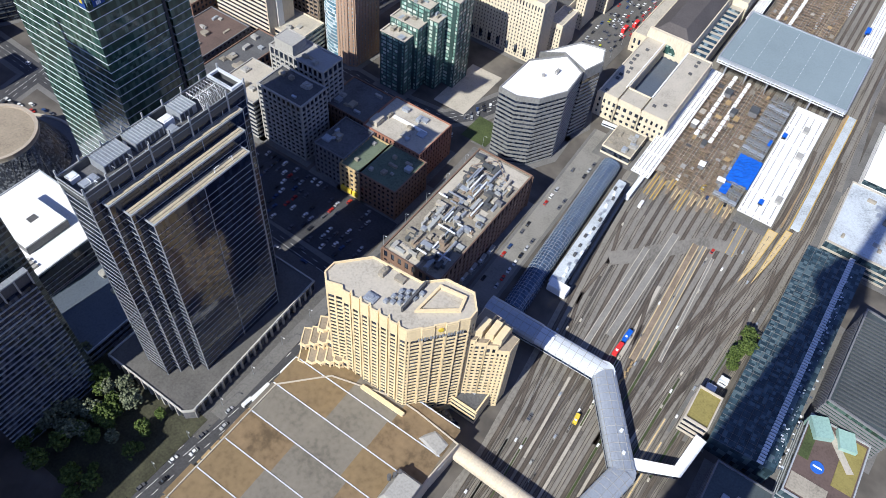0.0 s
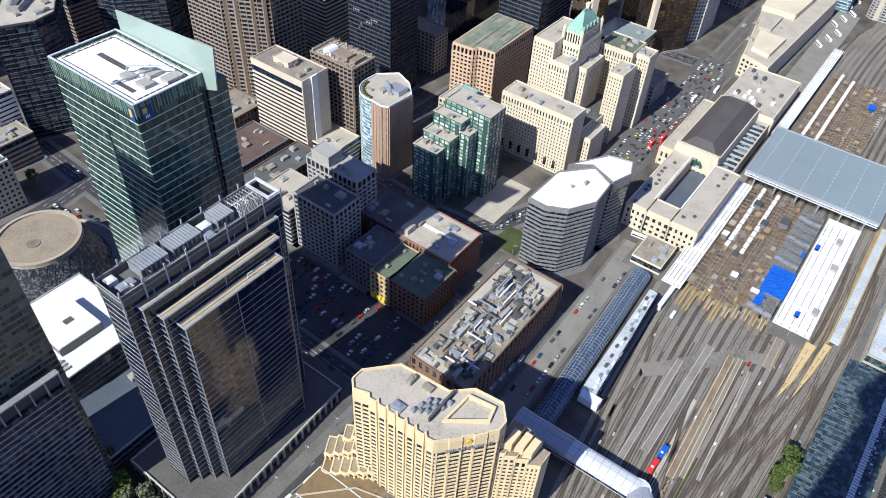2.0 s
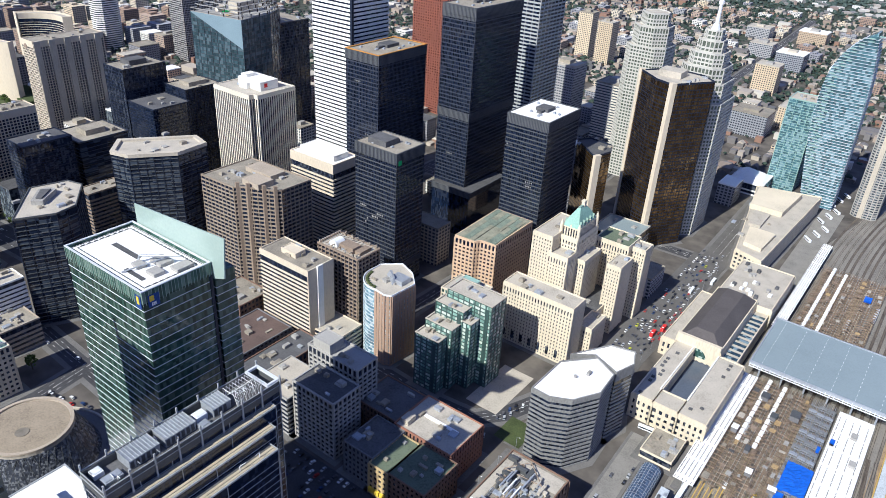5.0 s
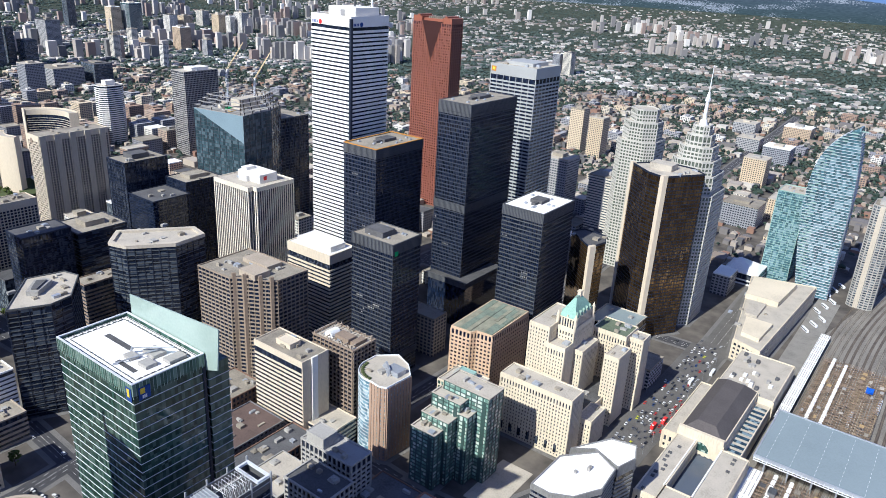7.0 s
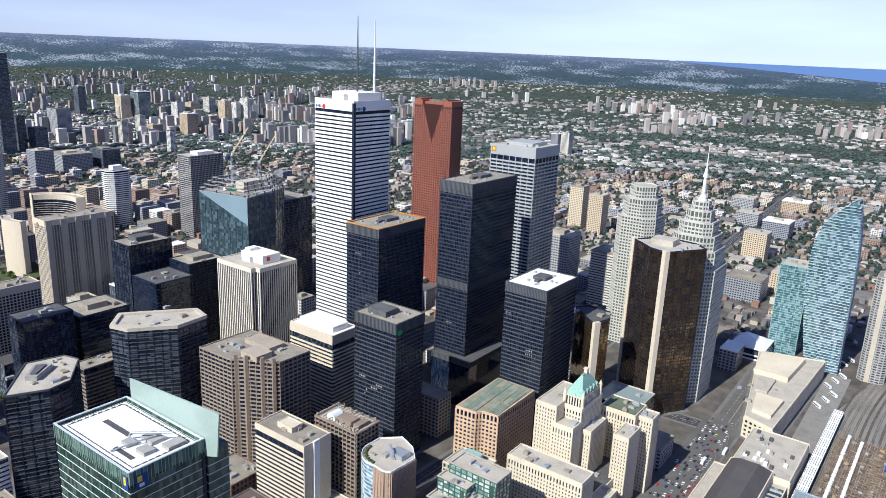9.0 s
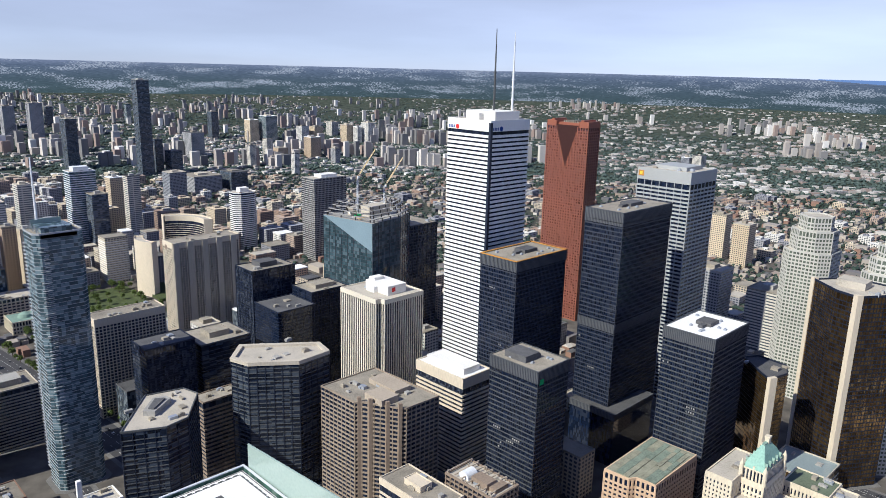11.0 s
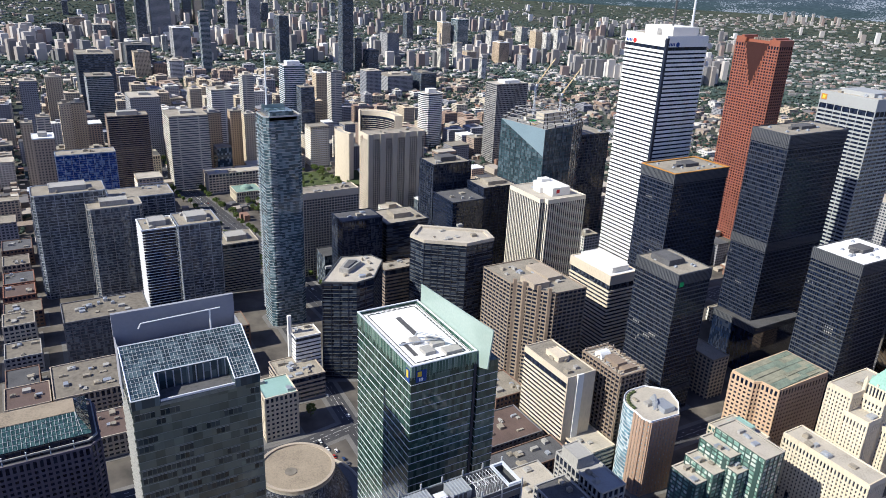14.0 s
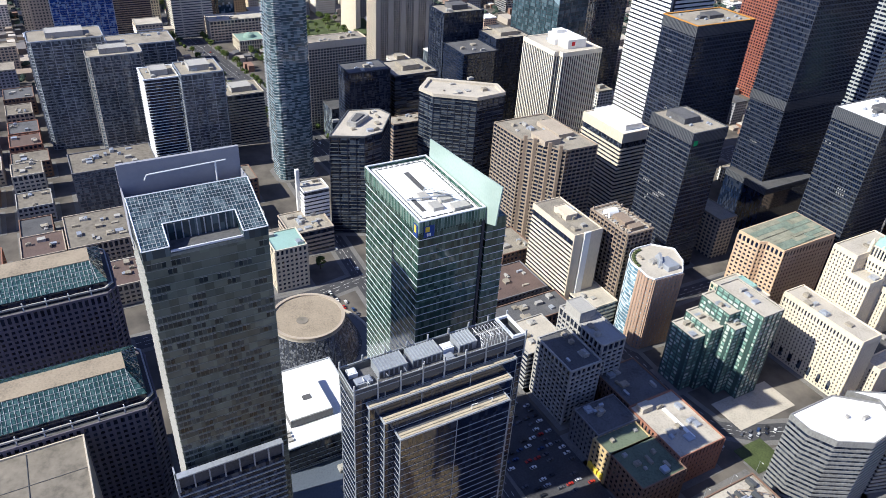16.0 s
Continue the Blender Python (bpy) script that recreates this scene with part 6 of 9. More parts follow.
# ---- concert hall, low white-roofed block, twin halls ----
def concert_hall():
    b = thing("concert_hall", "round concert hall with a sloping diamond-glass skirt", "building", (-390, 130, 0))
    n = 40
    top, rim, foot = arc(0, 0, 23.5, 0, 351, n - 1), arc(0, 0, 25.5, 0, 351, n - 1), arc(0, 0, 37, 0, 351, n - 1)
    part("skirt", Shape().prism(foot, 4, 27, rim), "skirt_glass", b, "dark diamond-patterned glass skirt")
    for k in range(n):
        for h in (0, 1):
            a0, a1 = radians(9 * k), radians(9 * (k + (1 if h else -1) * 1.5))
            part("skirt_bar", Shape().bar((37 * math.cos(a0), 37 * math.sin(a0), 4), (25.8 * math.cos(a1), 25.8 * math.sin(a1), 27), 0.14, 4), "grey_steel", b)
    part("roof", Shape().prism(rim, 26.8, 29, rim), "pale_roof", b)
    part("roof_dish", Shape().prism(offset(top, -0.4), 29, 29.2), "stone_roof", b)
    part("roof_rim", Shape().ring(rim, top, 28.5, 30.2), "tan", b)
    part("oculus", Shape().bar((3, -5, 29.2), (3, -5, 29.5), 4, 14), "roof_drab", b)
    part("terrace", Shape().prism(arc(0, 0, 44, 0, 351, n - 1), 0, 4.2), "paving", b)
    part("terrace_wall", Shape().ring(arc(0, 0, 45, 0, 351, n - 1), arc(0, 0, 43.6, 0, 351, n - 1), 0, 5.4), "sand", b)


concert_hall()


def low_white():
    b = building("office_building", "black glass block with a white flat roof", R(-345, -283, 76, 128), 28, wall="thin_silver", glass="glass_black", fh=3.6, band=0.1, roof="white_roof", units=0, parapet=0.8)
    part("penthouse", Shape().box(-14, 16, -15, 10, 28, 34), "white_roof", b, "white rooftop plant room")
    part("penthouse_wall", Shape().ring(R(-14.2, 16.2, -15.2, 10.2), R(-13.8, 15.8, -14.8, 9.8), 28, 33), "dark_concrete", b)
    part("hatch", Shape().box(0, 4, -3, 2, 34, 34.3), "dark_roof", b)
    for k in range(3):
        part("roof_unit", Shape().box(18 + 3 * k, 20 + 3 * k, -20, -17, 28, 29.5), "concrete", b)
    c = building("office_building", "low glass-roofed link building", R(-283, -240, 70, 118), 9, wall="zinc", glass="glass_dark", fh=4, band=0.4, roof="slate_dark", units=2)
    d = thing("ramp", "dark curved ramp with a pale parapet", "ramp", (-330, 130, 0))
    part("deck", Shape().prism([(-20, 0), (60, 18), (62, 24), (-20, 6)], 0, 8), "asphalt", d)
    part("parapet", Shape().prism([(-20, 0), (60, 18), (60, 19), (-20, 1)], 8, 9.4), "sand", d)


low_white()


def twin_hall(x0, x1, y0, y1, h):
    plan = R(x0, x1, y0, y1, 6)
    b = building("government_hall", "dark stone office block with a glazed teal hip roof", plan, h, wall="plum_stone", glass="glass_black", fh=3.6, band=0.45, pier=3.4, pw=1.5, proud=0.35, roof="dark_roof", units=0, parapet=1.2)
    w, d = (x1 - x0) / 2, (y1 - y0) / 2
    part("terrace_wall", Shape().prism(R(-w + 4, w - 4, -d + 4, d - 4), h, h + 7), "glass_black", b)
    for y in range(int(-d) + 6, int(d) - 4, 12):
        part("mast", Shape().box(w - 2, w - 1.4, y, y + 0.6, h, h + 6), "white_metal", b)
    part("cornice", Shape().ring(R(-w + 1, w - 1, -d + 1, d - 1, 5), R(-w + 1.8, w - 1.8, -d + 1.8, d - 1.8, 5), h + 3.5, h + 4.5), "concrete", b)
    low, high = R(-w + 4, w - 4, -d + 4, d - 4), R(-w + 18, w - 18, -d + 15, d - 11)
    part("hip_roof", Shape().prism(low, h + 7, h + 15, high), "teal_roof", b, "teal glazed hip roof")
    part("flat_top", Shape().prism(offset(high, 0.3), h + 15, h + 15.4), "stone_roof", b)
    for k in range(int((y1 - y0 - 10) / 2.2)):
        y = -d + 5 + 2.2 * k
        yy = max(-d + 15, min(d - 11, y))
        part("roof_bar", Shape().bar((w - 4, y, h + 7.2), (w - 18, yy, h + 15.2), 0.12, 4), "thin_silver", b)
    for k in range(1, 5):
        u = k / 5
        part("roof_bar", Shape().bar((w - 4 - 14 * u, -d + 4 + 11 * u, h + 7.2 + 8 * u), (w - 4 - 14 * u, d - 4 - 7 * u, h + 7.2 + 8 * u), 0.1, 4), "thin_silver", b)
    for sg in (-1, 1):
        for k in range(8):
            x = -w + 5 + 2.6 * k
            part("roof_bar", Shape().bar((x, sg * (d - 4), h + 7.2), (max(-w + 18, min(w - 18, x)), -d + 15 if sg < 0 else d - 11, h + 15.2), 0.1, 4), "thin_silver", b)
    return b


twin_hall(-352, -303, -60, 22, 70)
twin_hall(-455, -404, -75, 18, 75)
b = building("office_building", "pale flat-roofed office block", R(-300, -188, -76, -14), 68, wall="sand", glass="glass_dark", fh=3.7, band=0.4, roof="roof_drab", units=0)
for x, y0, y1 in ((-35, -31, 31), (0, -31, 31), (34, -31, 31)):
    part("roof_seam", Shape().box(x - 0.15, x + 0.15, y0, y1, 68.1, 68.4), "dark_roof", b)
part("roof_seam", Shape().box(-55, 55, 6, 6.3, 68.1, 68.4), "dark_roof", b)
building("theatre", "small stone corner building with a teal roof edge", R(-490, -463, 131, 156), 38, wall="limestone", glass="glass_dark", fh=4, band=0.5, pier=3.5, pw=1.6, roof="pale_teal", units=3)
building("office_building", "brown low office block with rooftop plant", R(-540, -505, 157, 194), 22, wall="tan", glass="glass_dark", fh=4, band=0.5, roof="gravel", units=14)
b = building("office_building", "white narrow building beside dark towers", R(-548, -530, 178, 200), 45, wall="white_stone", glass="glass_dark", fh=3.6, band=0.6, roof="pale_roof", units=3)
part("shaft", Shape().box(-4, -1, -14, -11, 0, 62), "white_stone", b, "slim white shaft")


# ---- west side apartment towers ----
def flats(label, plan, h, wall="concrete", glass="glass_grey", **kw):
    b = building("apartment_tower", label, plan, h, **{**dict(wall=wall, glass=glass, fh=2.95, band=0.16, pier=9, pw=0.4, proud=0.3, roof="gravel", units=4, pent=(0.25, 0.75, 0.25, 0.75, 5, "concrete")), **kw})
    if kw.get("glass") is None and glass == "glass_grey":
        lp = [(x - b.location.x, y - b.location.y) for x, y in plan]
        s, rq = Shape(), random.Random(int(h * 7))
        for a, c, e, nn, ln in sides(lp):
            k = int(ln / 5.2)
            for i in range(k):
                if rq.random() < 0.45:
                    continue
                lo, hi = rq.randrange(2, 8), int(h / 2.95) - rq.randrange(0, 7)
                for f in range(lo, hi):
                    if rq.random() < 0.12:
                        continue
                    p = a + e * (ln * i / k + 0.5)
                    q = p + e * (ln / k - 1.0)
                    box = [tuple(p - nn * 0.1), tuple(p + nn * 1.7), tuple(q + nn * 1.7), tuple(q - nn * 0.1)]
                    s.prism(box, 2.95 * f, 2.95 * f + 0.3)
                    s.prism([tuple(p + nn * 1.55), tuple(p + nn * 1.7), tuple(q + nn * 1.7), tuple(q + nn * 1.55)], 2.95 * f + 0.3, 2.95 * f + 1.2)
        part("balconies", s, "dull_zinc", b)["kind"] = "stuff"
    return b


flats("grey glass apartment tower with many balconies", R(-835, -797, 0, 68, 3), 112, wall="zinc")
flats("grey glass apartment tower with a flat top", R(-802, -772, 47, 99, 3), 100)
flats("wide grey glass apartment slab", R(-850, -812, 72, 137), 96, wall="zinc", pent=None)
flats("tower with white slab edges and raked struts", R(-740, -706, 88, 119), 95, wall="white_metal", glass="glass_black", band=0.13, pier=None, proud=1.0)
flats("grey gridded apartment tower", R(-730, -692, 119, 158), 100, wall="zinc")
flats("beige concrete office block with a terrace", R(-775, -738, 166, 208), 56, wall="sand", glass="glass_dark", band=0.5, pier=None)
flats("blue glass tower beyond grey apartments", R(-1010, -985, 32, 100), 105, wall="zinc", glass="glass_royal", band=0.1, pent=None)
flats("brown brick tower with a flat roof", R(-1135, -1107, 106, 160), 125, wall="brown", glass="glass_black", band=0.45, pier=None)
b = flats("slim blue glass hotel tower", R(-669, -640, 192, 227, 4), 210, wall="thin_silver", glass="glass_hotel_blue", band=0.1, pier=None, proud=0.2, pent=None, units=0)
s = Shape()
rq = random.Random(12)
for k in range(4, 68):
    z = 2.98 * k
    s.box(-15.4, -9 + rq.choice((0, 1.5)), -18, -16.3, z, z + 0.35).box(13.6, 15.6, -15 + rq.choice((0, 3)), -8, z, z + 0.35)
    if k % 2:
        s.box(-2, 6, -17.6, -16.4, z, z + 0.3)
part("balcony_slabs", s, "thin_silver", b)["kind"] = "stuff"
for x in (-9.2, 7.5):
    part("recess", Shape().box(x, x + 1.1, -16.9, -16.4, 0, 204), "glass_black", b, "dark vertical recess")
part("crown", Shape().prism(R(-10, 10, -11, 11), 206, 214), "glass_hotel_blue", b, "glazed crown")
part("crown_fin", Shape().ring(R(-14.5, 14.5, -16.5, 16.5, 4), R(-14.1, 14.1, -16.1, 16.1, 4), 206, 210).box(-12, -11.6, -12, 10, 206, 217), "pale_green_glass", b, "pale glass parapet")
for k in range(8):
    part("crown_post", Shape().box(-12 + 3.3 * k, -11.6 + 3.3 * k, -13.5, -13.1, 206, 214 + (k % 3)), "thin_silver", b)
part("mast", Shape().bar((-9, -8, 217), (-9, -8, 264), 1.0, 6, 0.5), "white_metal", b, "tall white mast")
for x in range(-940, -470, 44):
    for y in (-170, -125, -80, -38):
        rq = random.Random(x * 3 + y)
        if rq.random() < 0.85 and not (x > -560 and y > -90):
            building("office_building", "low brick street block with a flat roof", R(x, x + rq.uniform(26, 36), y, y + rq.uniform(24, 34)), rq.uniform(9, 26), wall=rq.choice(("brick", "sand", "concrete", "tan", "red_brick")), glass="glass_dark", fh=3.8, band=0.5, pier=4, pw=1.4, roof=rq.choice(("roof_drab", "dark_roof", "dark_roof", "deck_brown")), units=4)
M_podium = ((-690, -648, 10, 80, 40, "dark_concrete"), (-600, -548, -5, 46, 26, "tan"), (-620, -570, 62, 100, 20, "concrete"), (-560, -520, 60, 110, 14, "brick"), (-530, -495, 0, 40, 18, "sand"), (-640, -610, 120, 160, 24, "brick"), (-600, -560, 130, 150, 16, "limestone"))
for x0, x1, y0, y1, h, wm in M_podium:
    building("office_building", "low street block with rooftop plant", R(x0, x1, y0, y1), h, wall=wm, glass="glass_grey" if h > 35 else "glass_dark", fh=3.3 if h > 35 else 3.8, band=0.22 if h > 35 else 0.5, pier=6 if h > 35 else 4, pw=0.5 if h > 35 else 1.4, roof="deck_brown" if h < 22 else "roof_drab", units=14)


def curved_hall():
    """Two tall curved slabs round a low saucer."""
    for cx, cy, r, a0, a1, h in ((-1110, 503, 48, 238, 300, 80), (-1115, 503, 55, 72, 165, 100)):
        out = arc(cx, cy, r + 5, a0, a1, 12)
        inn = list(reversed(arc(cx, cy, r - 6, a0, a1, 12)))
        c = building("city_hall", "pale curved concrete office slab", out + inn, h, wall="beige", glass="glass_black", fh=3.5, band=0.2, proud=0.3, roof="pale_roof", units=0, top_h=7, pave=False)
        ox, oy = c.location.x, c.location.y
        sh = arc(cx - ox, cy - oy, r + 6.5, a0 - 2, a1 + 2, 12) + list(reversed(arc(cx - ox, cy - oy, r + 5.4, a0 - 2, a1 + 2, 12)))
        part("blank_shell", Shape().prism(sh, 0, h + 2), "beige", c, "blank cream convex wall")
        for a in (a0 - 2, a1 + 2):
            p, q = arc(cx - ox, cy - oy, r + 6.4, a, a + 1.5, 1), arc(cx - ox, cy - oy, r - 6.5, a, a + 1.5, 1)
            part("end_wall", Shape().prism([p[0], p[1], q[1], q[0]], 0, h + 2), "beige", c)
    return_at = (-1095, 500)
    d = thing("council_chamber", "low round white council chamber", "building", (*return_at, 0))
    part("saucer", Shape().prism(arc(0, 0, 14, 0, 345, 23), 6, 14, arc(0, 0, 20, 0, 345, 23)), "white_stone", d)
    part("cap", Shape().prism(arc(0, 0, 20, 0, 345, 23), 14, 18, arc(0, 0, 8, 0, 345, 23)), "white_stone", d)
    part("column", Shape().bar((0, 0, 0), (0, 0, 6), 6, 16), "white_stone", d)
    part("deck", Shape().box(-40, 40, -45, 40, 0, 4), "grass", d, "planted podium roof")


curved_hall()


def beacon_building():
    """Limestone office block stepping up to a small beacon tower."""
    b = building("office_building", "pale limestone office block with a stepped beacon tower", R(-1212, -1172, 138, 180), 48, wall="limestone", glass="glass_dark", fh=3.8, band=0.45, pier=3.5, pw=1.6, roof="pale_roof", units=3)
    for k, (q, z0, z1) in enumerate(((12, 48, 62), (9.5, 62, 74), (7, 74, 84), (4.5, 84, 92))):
        part("tier", Shape().prism(R(-q, q, -q, q, 1.5), z0, z1).ring(R(-q - 0.6, q + 0.6, -q - 0.6, q + 0.6, 1.8), R(-q, q, -q, q, 1.5), z1 - 1.5, z1), "limestone", b)
        for i in range(5):
            x = -q * 0.7 + q * 0.35 * i
            part("tier_window", Shape().box(x - 0.5, x + 0.5, -q - 0.15, -q + 0.1, z0 + 2, z1 - 3).box(q - 0.1, q + 0.15, x - 0.5, x + 0.5, z0 + 2, z1 - 3), "glass_dark", b)
    part("beacon", Shape().bar((0, 0, 92), (0, 0, 97), 1.6, 8, 1.0).bar((0, 0, 97), (0, 0, 103), 0.4, 6, 0.15), "limestone", b)


beacon_building()
b = building("court_house", "low pale stone hall with a green copper roof", R(-1078, -1040, 262, 300), 16, wall="limestone", glass="glass_dark", fh=4.5, band=0.4, pier=3.5, pw=1.4, roof="copper", units=1)
part("dome", Shape().bar((0, 0, 16), (0, 0, 20), 9, 14, 7).bar((0, 0, 20), (0, 0, 22.5), 7, 14, 2), "copper", b, "low green copper dome")
building("court_house", "long pale concrete court building", R(-1135, -1100, 236, 318), 30, wall="beige", glass="glass_dark", fh=4, band=0.45, pier=5, pw=1.4, roof="pale_roof", units=8)
building("office_building", "cream stone department store with a yellow upper wall", R(-905, -868, 505, 580), 40, wall="cream", glass="glass_dark", fh=4.2, band=0.62, roof="pale_roof", units=8)
building("office_tower", "white banded hospital tower with rounded corners", R(-1290, -1255, 690, 735, 9), 105, wall="white_stone", glass="glass_black", fh=3.7, band=0.55, roof="pale_roof", units=2, pent=(0.3, 0.7, 0.3, 0.7, 8, "white_stone"))

for x0, x1, y0, y1, h, wm, rf in ((-395, -354, 205, 258, 17, "brown", "dark_roof"), (-350, -326, 248, 312, 22, "brick", "dark_roof"), (-398, -360, 266, 312, 19, "dark_concrete", "deck_brown"), (-440, -405, 300, 330, 24, "brick", "gravel"), (-345, -312, 205, 240, 12, "dark_concrete", "dark_roof")):
    building("office_building", "low dark-roofed building between office towers", R(x0, x1, y0, y1), h, wall=wm, glass="glass_dark", fh=3.8, band=0.45, pier=4, pw=1.4, roof=rf, units=9)

b = building("office_tower", "pale glass tower with white bands and a flat top", R(-1406, -1374, 448, 490), 150, wall="white_metal", glass="glass_hotel_blue", fh=3.8, band=0.3, roof="pale_roof", units=4, pent=(0.2, 0.8, 0.2, 0.8, 7, "white_metal"))


# ---- rail yard and station ----
def ribbon(pts, w, z0, z1):
    """A strip of width w along a line in plan."""
    s, n = Shape(), len(pts)
    left, right = [], []
    for i in range(n):
        a, b = Vector(pts[max(0, i - 1)]), Vector(pts[min(n - 1, i + 1)])
        d = (b - a).normalized()
        k = Vector((d.y, -d.x)) * (w / 2)
        p = Vector(pts[i])
        left.append(tuple(p - k))
        right.append(tuple(p + k))
    for i in range(n - 1):
        s.add([(*left[i], z0), (*right[i], z0), (*right[i + 1], z0), (*left[i + 1], z0), (*left[i], z1), (*right[i], z1), (*right[i + 1], z1), (*left[i + 1], z1)],
              [(3, 2, 1, 0), (4, 5, 6, 7), (1, 2, 6, 5), (3, 0, 4, 7)] + ([(0, 1, 5, 4)] if i == 0 else []) + ([(2, 3, 7, 6)] if i == n - 2 else []))
    return s


def smooth(u):
    u = max(0.0, min(1.0, u))
    return u * u * (3 - 2 * u)


YARD = [(-60, -60), (24, -60), (24, 200), (28, 246), (47, 341), (54, 431), (40, 620), (60, 900), (150, 1250), (20, 1250), (-40, 980), (-78, 780), (-78, 600), (-78, 370), (-62, 249), (-52, 150)]
yard = tagged(part("rail_yard", Shape().prism(YARD, 0, 0.1), "pale_ballast"), "wide gravel rail yard with many tracks", "rail yard", kind="structure")


def track_x(i, y):
    x = (-47 + 3.75 * i) * (1 - smooth((y - 110) / 280)) + (-69 + 5.65 * i) * smooth((y - 110) / 280)
    bend = max(0.0, y - 760) / 100
    return x + bend * bend * 4.2


for i in range(21):
    rng = random.Random(300 + i)
    ys = [-60 + 22 * k for k in range(55)]
    pts = [(track_x(i, y), y) for y in ys]
    tr = thing("railway_track", "straight railway track on brown ballast", "track", (0, 0, 0), 0, "tracks of the yard", "structure")
    part("ballast_bed", ribbon(pts, 2.5, 0.05, 0.22), rng.choice(("ballast", "brown_ballast", "brown_ballast", "ballast")), tr)
    for o in (-0.75, 0.75):
        part("rail", ribbon([(x + o, y) for x, y in pts], 0.3, 0.2, 0.38), "rail", tr)
# tracks that sweep past the south side
for k in range(5):
    a = -4 + 4.6 * k
    pts = [(a, 205), (a + 3, 240), (a + 9, 280), (a + 16.5, 320), (a + 23, 360), (a + 27, 400), (a + 28, 440), (a + 26, 480)]
    tr = thing("sweeping_track", "curved railway track along the yard's south side", "track", (0, 0, 0), 0, "sweeping tracks", "structure")
    part("ballast_bed", ribbon(pts, 2.6, 0.06, 0.24), "ballast" if k % 2 else "brown_ballast", tr)
    for o in (-0.75, 0.75):
        part("rail", ribbon([(x + o, y) for x, y in pts], 0.2, 0.2, 0.4), "rail", tr)
# crossovers
for k in range(26):
    rng = random.Random(900 + k)
    i, y0 = rng.randrange(0, 19), rng.uniform(110, 330)
    pts = []
    for j in range(7):
        u = j / 6
        y = y0 + 46 * u
        d = 1 if k % 2 else -1
        a = i if d > 0 else i + 1
        pts.append((track_x(a, y) * (1 - smooth(u)) + track_x(a + d, y) * smooth(u), y))
    tr = thing("crossover_track", "curved railway crossover between two tracks", "track", (0, 0, 0), 0, "crossovers of the yard", "structure")
    part("ballast_bed", ribbon(pts, 2.2, 0.06, 0.235), "brown_ballast", tr)
    for o in (-0.75, 0.75):
        part("rail", ribbon([(x + o, y) for x, y in pts], 0.2, 0.2, 0.39), "rail", tr)
# pale service strips and ochre ground along the south side
for k, (pts, w, mt) in enumerate((([(26.5, 392), (27.8, 460), (29, 536)], 4.6, "ochre_rust"), ([(-14, 60), (-16, 200), (-20, 300)], 2.2, "pale_roof"), ([(8, 60), (10, 200), (14, 300)], 2.0, "pale_roof"), ([(-36, 60), (-44, 200), (-50, 300)], 1.6, "dark_ballast"), ([(27, 250), (46, 343), (53, 430), (40, 600)], 5, "paving"))):
    tagged(part("service_strip", ribbon(pts, w, 0.08, 0.16), mt), "pale strip of ground beside the tracks", "ground", kind="structure")


for pts, w, z, mt, lb in (([(29.4, 394), (30.2, 460), (31, 534)], 0.6, 1.0, "ochre_edge", "yellow edge strip of a long platform"), ([(33, 396), (33.6, 460), (34, 534)], 5.6, 0.95, "frost_roof", "long pale concrete platform beside the tracks"), ([(36.2, 398), (36.8, 460), (37.2, 534)], 0.5, 1.0, "ochre_edge", "yellow edge strip of a long platform")):
    tagged(part("long_platform", ribbon(pts, w, 0.08, z), mt), lb, "platform", kind="structure")


rq = random.Random(57)
for k in range(26):
    i, y0 = rq.randrange(20), rq.uniform(30, 260)
    y1 = min(345, y0 + rq.uniform(50, 150))
    n = max(3, int((y1 - y0) / 18))
    pts = [((track_x(i, y) + track_x(i + 1, y)) / 2, y) for y in (y0 + (y1 - y0) * j / n for j in range(n + 1))]
    mt = rq.choice(("pale_roof", "platform_grey", "platform_sand", "dark_ballast", "dark_ballast", "grass"))
    tagged(part("yard_path", ribbon(pts, rq.uniform(0.5, 1.3), 0.1, 0.252 + 0.003 * (k % 5)), mt), "worn strip of ground between two tracks", "ground", kind="structure")


